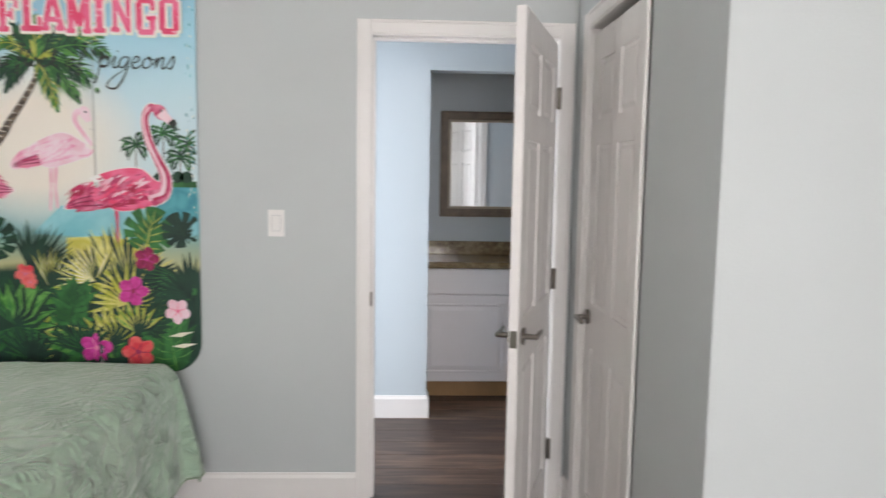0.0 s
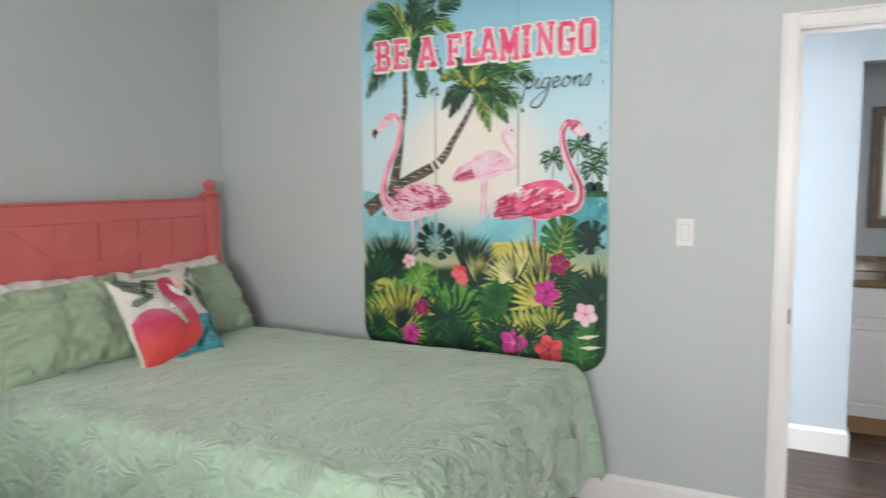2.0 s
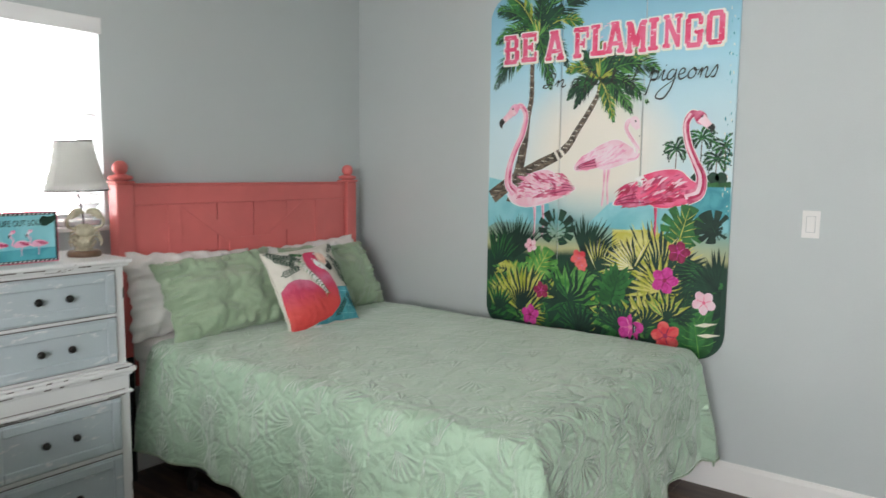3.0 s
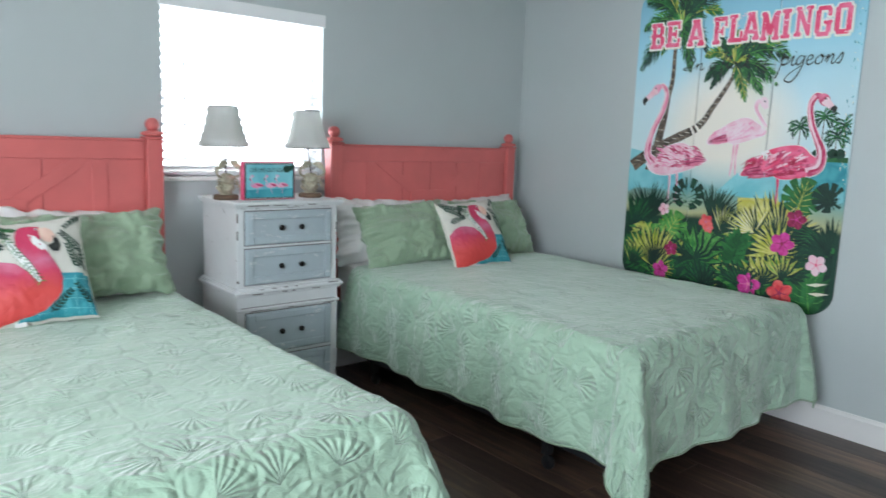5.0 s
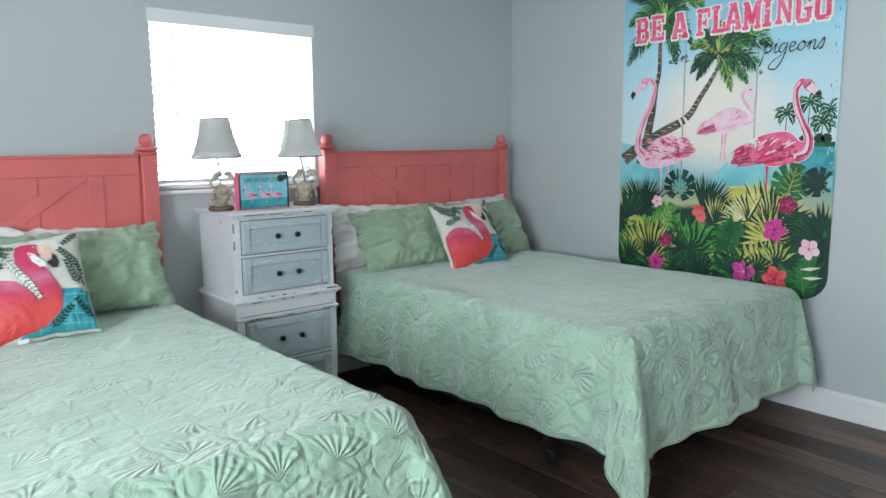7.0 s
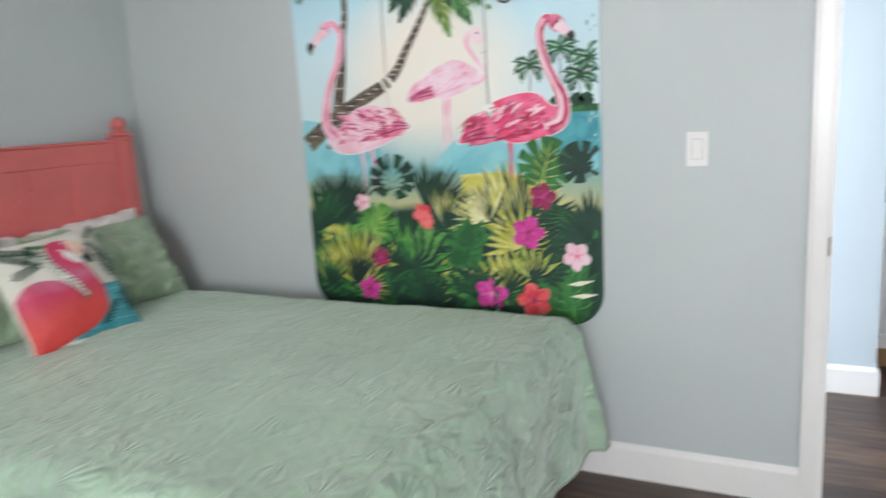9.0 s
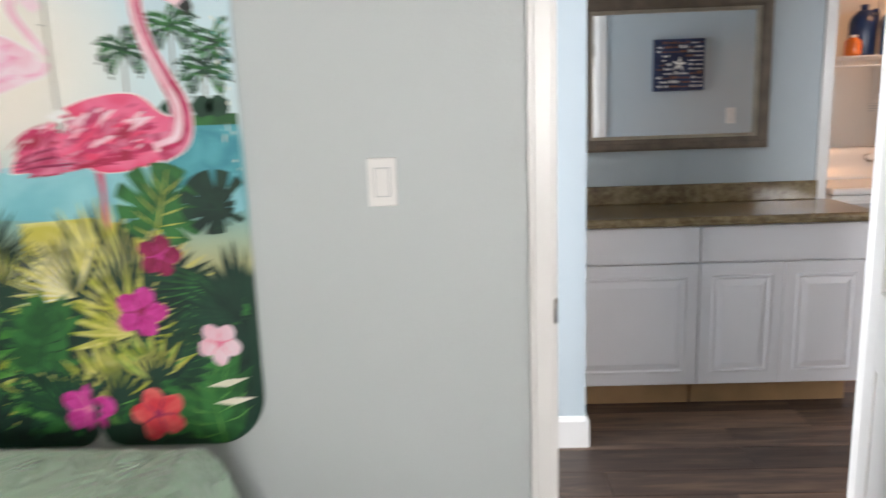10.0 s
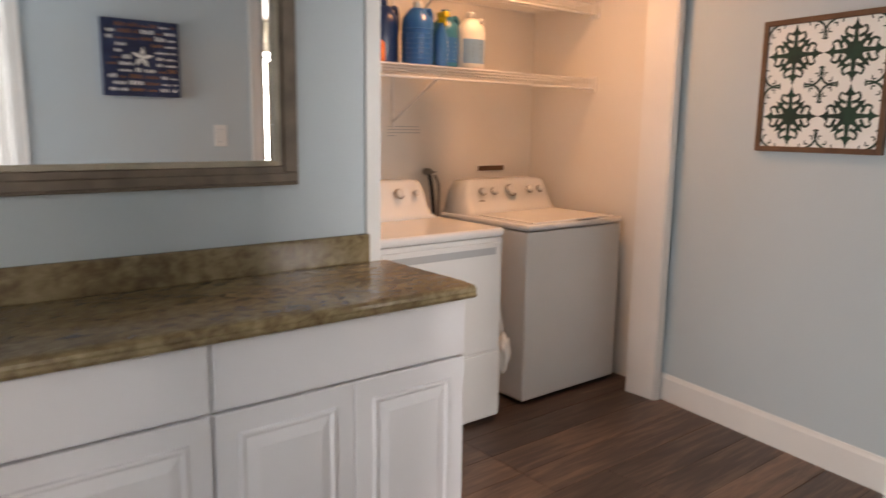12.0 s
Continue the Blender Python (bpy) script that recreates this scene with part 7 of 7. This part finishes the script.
def jug(x, y, w, d, h, mat, capmat, labelmat, text, handle=True):
    e = thing("detergent_jug" if handle else "detergent_bottle", text, "bottle", (x, y, SZ))
    prof = [(.0, 0), (.46, 0), (.5, .015), (.5, h * .62), (.46, h * .74), (.26, h * .86), (.20, h * .89), (0, h * .89)]
    part("body", lathe([(r * 1.0, z) for r, z in prof], 28, w, d), mat, e, "", True)
    part("cap", lathe([(0, h * .88), (.021, h * .88), (.022, h * .99), (.018, h), (0, h)], 18), capmat, e, "screw cap", True)
    if handle:
        part("handle", tube(spline([(w * .22, 0, h * .84), (w * .46, 0, h * .88), (w * .52, 0, h * .70), (w * .50, 0, h * .52), (w * .44, 0, h * .46)], 5), .011, 10), mat, e, "", True)
    if labelmat:
        bm = bmesh.new()
        n = 12
        for k in range(n):
            t0, t1 = -math.pi * .85 + math.pi * .7 * k / n, -math.pi * .85 + math.pi * .7 * (k + 1) / n
            q = [(w * .503 * math.cos(t), d * .503 * math.sin(t), z) for t, z in ((t0, h * .10), (t1, h * .10), (t1, h * .52), (t0, h * .52))]
            bm.faces.new([bm.verts.new(p) for p in q])
        lb = part("label", bm, labelmat, e, "printed paper label")
        bm = bmesh.new()
        for r in range(5):
            t0, t1 = -math.pi * .62, -math.pi * .42
            q = [(w * .507 * math.cos(t), d * .507 * math.sin(t), z) for t, z in ((t0, h * (.14 + r * .07)), (t1, h * (.14 + r * .07)), (t1, h * (.165 + r * .07)), (t0, h * (.165 + r * .07)))]
            bm.faces.new([bm.verts.new(p) for p in q])
        part("lettering_bars", bm, INK["navy"] if labelmat is not BLUEP else INK["white"], lb)
    return e


jug(1.93, 6.07, .09, .09, .12, ORANGEP, WHITEP, None, "small orange plastic tub on the shelf", False)
jug(2.03, 6.16, .16, .13, .30, NAVYP, NAVYP, None, "dark navy detergent jug on the shelf")
jug(2.165, 6.07, .155, .13, .29, BLUEP, WHITEP, None, "blue ribbed water jug on the shelf")
for k in range(7):
    j = bpy.data.objects["detergent_jug.001"]
    part("rib", moved(tube([(.0785 * math.cos(t * math.pi / 15), .0665 * math.sin(t * math.pi / 15), 0) for t in range(31)], .003, 5), Matrix.Translation((0, 0, .03 + k * .022))), BLUEP, j)
jug(2.37, 6.12, .15, .12, .28, TEALP, TEALP, BLUEP, "teal blue detergent jug on the shelf")
jug(2.49, 6.07, .155, .12, .275, WHITEP, WHITEP, LABELP, "white bleach jug with a printed label")
sp_ = thing("spray_bottle", "blue cleaner bottle with a yellow trigger", "bottle", (2.275, 6.03, SZ))
part("body", lathe([(0, 0), (.032, 0), (.034, .01), (.034, .14), (.014, .19), (.013, .21), (0, .21)], 20, 1, .7), BLUEP, sp_, "", True)
part("trigger", merge(boxes((-.014, .014, -.045, .02, .222, .25), bevel=.005), boxes((-.006, .006, -.035, -.025, .185, .225), bevel=.002), lathe([(0, .20), (.017, .20), (.017, .225), (0, .225)], 14)), YELLOWP, sp_, "yellow trigger head", True)

vb = thing("washer_outlet_valve", "brass water valve with a black hose on the closet wall", "valve", (2.50, 6.44, 1.12))
part("valve", merge(moved(lathe([(0, 0), (.02, 0), (.02, .03), (.012, .05), (0, .05)], 14), Matrix.Rotation(radians(90), 4, "X")), boxes((-.03, .03, -.058, -.05, -.004, .004), bevel=.002)), METAL, vb, "round brass valve", True)
part("hose", tube(spline([(0, -.03, -.01), (.0, -.05, -.06), (.01, -.06, -.2), (.02, -.05, -.5), (.01, -.04, -.95)], 8), .011, 10), BLACKM, vb, "black rubber hose", True)
part("second_hose", tube(spline([(.05, -.02, -.02), (.055, -.05, -.1), (.04, -.05, -.4), (.03, -.04, -.9)], 8), .008, 8), METAL, vb, "braided hose", True)
bxo = thing("outlet_box", "recessed washer outlet box in the closet wall", "outlet box", (2.98, 6.44, 1.12))
part("flange", boxes((-.11, .11, -.006, -.0005, -.012, .03), bevel=.002), WHITE, bxo)
# Nothing is sunk here: the recess shade is a flat brown slab.
part("recess", boxes((-.10, .10, -.0075, -.005, -.006, .022)), WALNUT_AND_RECESS, bxo, "flat brown slab painting the shade of the recess")
nt_ = thing("wall_writing", "faint lines of small writing on the closet wall", "writing", (2.36, 6.44, 1.33))
part("writing_bars", boxes((-.11, .09, -.0012, -.0004, .030, .034), (-.11, .10, -.0012, -.0004, .014, .018), (-.11, .10, -.0012, -.0004, -.002, .002), (-.11, -.06, -.0012, -.0004, -.018, -.014)), WAND_AND_GAP, nt_)
fx = thing("laundry_light", "round white laundry closet ceiling light", "ceiling light", (2.5, 5.62, 2.37))
part("base", lathe([(0, .04), (.13, .04), (.13, .07), (0, .07)], 28), WHITE, fx)
rg = thing("white_cloth", "crumpled white cloth hanging between the washer and dryer", "cloth", (2.42, 5.70, .29))
bm = bmesh.new()
bmesh.ops.create_icosphere(bm, subdivisions=3, radius=1)
for v in bm.verts:
    v.co *= 1 + .5 * noise.noise(v.co * 2.2)
moved(bm, Matrix.Diagonal((.035, .03, .09, 1)))
part("fold", bm, LINEN, rg, "", True)
part("hang_loop", tube([(0, 0, .06), (.0, .05, .25), (.0, .2, .58)], .006, 6), LINEN, rg)


cu_ = thing("curtain", "dark brown pleated curtain beside the bright window of the neighbouring room", "curtain", (3.42, .16, 0))
bm = bmesh.new()
cols = []
for k in range(61):
    u = k / 60 * .42
    y = .028 * math.sin(k * .78) + .008 * math.sin(k * 1.9)
    cols.append([bm.verts.new((u, y + d, z)) for d, z in ((0, .02), (0, 2.02), (.004, 2.02), (.004, .02))])
for a_, b_ in zip(cols, cols[1:]):
    for k in range(4):
        bm.faces.new((a_[k], b_[k], b_[(k + 1) % 4], a_[(k + 1) % 4]))
bm.faces.new(cols[0]), bm.faces.new(cols[-1][::-1])
bmesh.ops.recalc_face_normals(bm, faces=bm.faces)
part("panel", bm, WALNUT_AND_RECESS, cu_, "", True)
part("rod", tube([(-.85, .0, 2.05), (.50, .0, 2.05)], .010, 10), BLACKM, cu_, "black curtain rod", True)


# ---- floor planks, last ----
rng = random.Random(5)
PW = .182
meshes = {}


def plank(x0, x1, y0, y1):
    L, Wd = round(x1 - x0, 3), round(y1 - y0, 3)
    if (L, Wd) not in meshes:
        bm = boxes((0, L - .0016, 0, Wd - .0016, -.006, 0))
        top = [e for e in bm.edges if all(v.co.z > -.001 for v in e.verts)]
        bmesh.ops.bevel(bm, geom=top, offset=.0012, segments=1, affect="EDGES")
        me = bpy.data.meshes.new("plank")
        bm.to_mesh(me)
        bm.free()
        me.materials.append(FLOORM)
        meshes[(L, Wd)] = me
    o = new("plank", meshes[(L, Wd)])
    o.location = (x0, y0, 0)
    o.parent = FLOOR


row, y = 0, -1.2
while y < 6.44:
    xmin, xmax = (WX, OX) if y < 3.3 else (-1.4, 3.4)
    if y > 4.6:
        xmin = -.1
    x = xmin - rng.choice((0, .3, .6, .9, .45))
    while x < xmax:
        x1 = x + 1.22
        a, b = max(x, xmin), min(x1, xmax)
        if b - a > .02:
            plank(a, b, y, y + PW)
        x = x1
    y += PW
    row += 1
rest = bmesh.new()
y = -1.2 - PW
while y > SY - PW:
    for k in range(5):
        box(rest, WX + k * 1.22, WX + k * 1.22 + 1.218, y, y + PW - .0016, -.006, 0)
    y -= PW
y = -.1
while y < 3.3:
    for k in range(2):
        box(rest, OX + .1 + k * 1.22, OX + .1 + k * 1.22 + 1.218, y, y + PW - .0016, -.006, 0)
    y += PW
tagged(link("floor_planks_far", rest, FLOORM), "dark brown vinyl planks out of sight", "floor", kind="stuff")
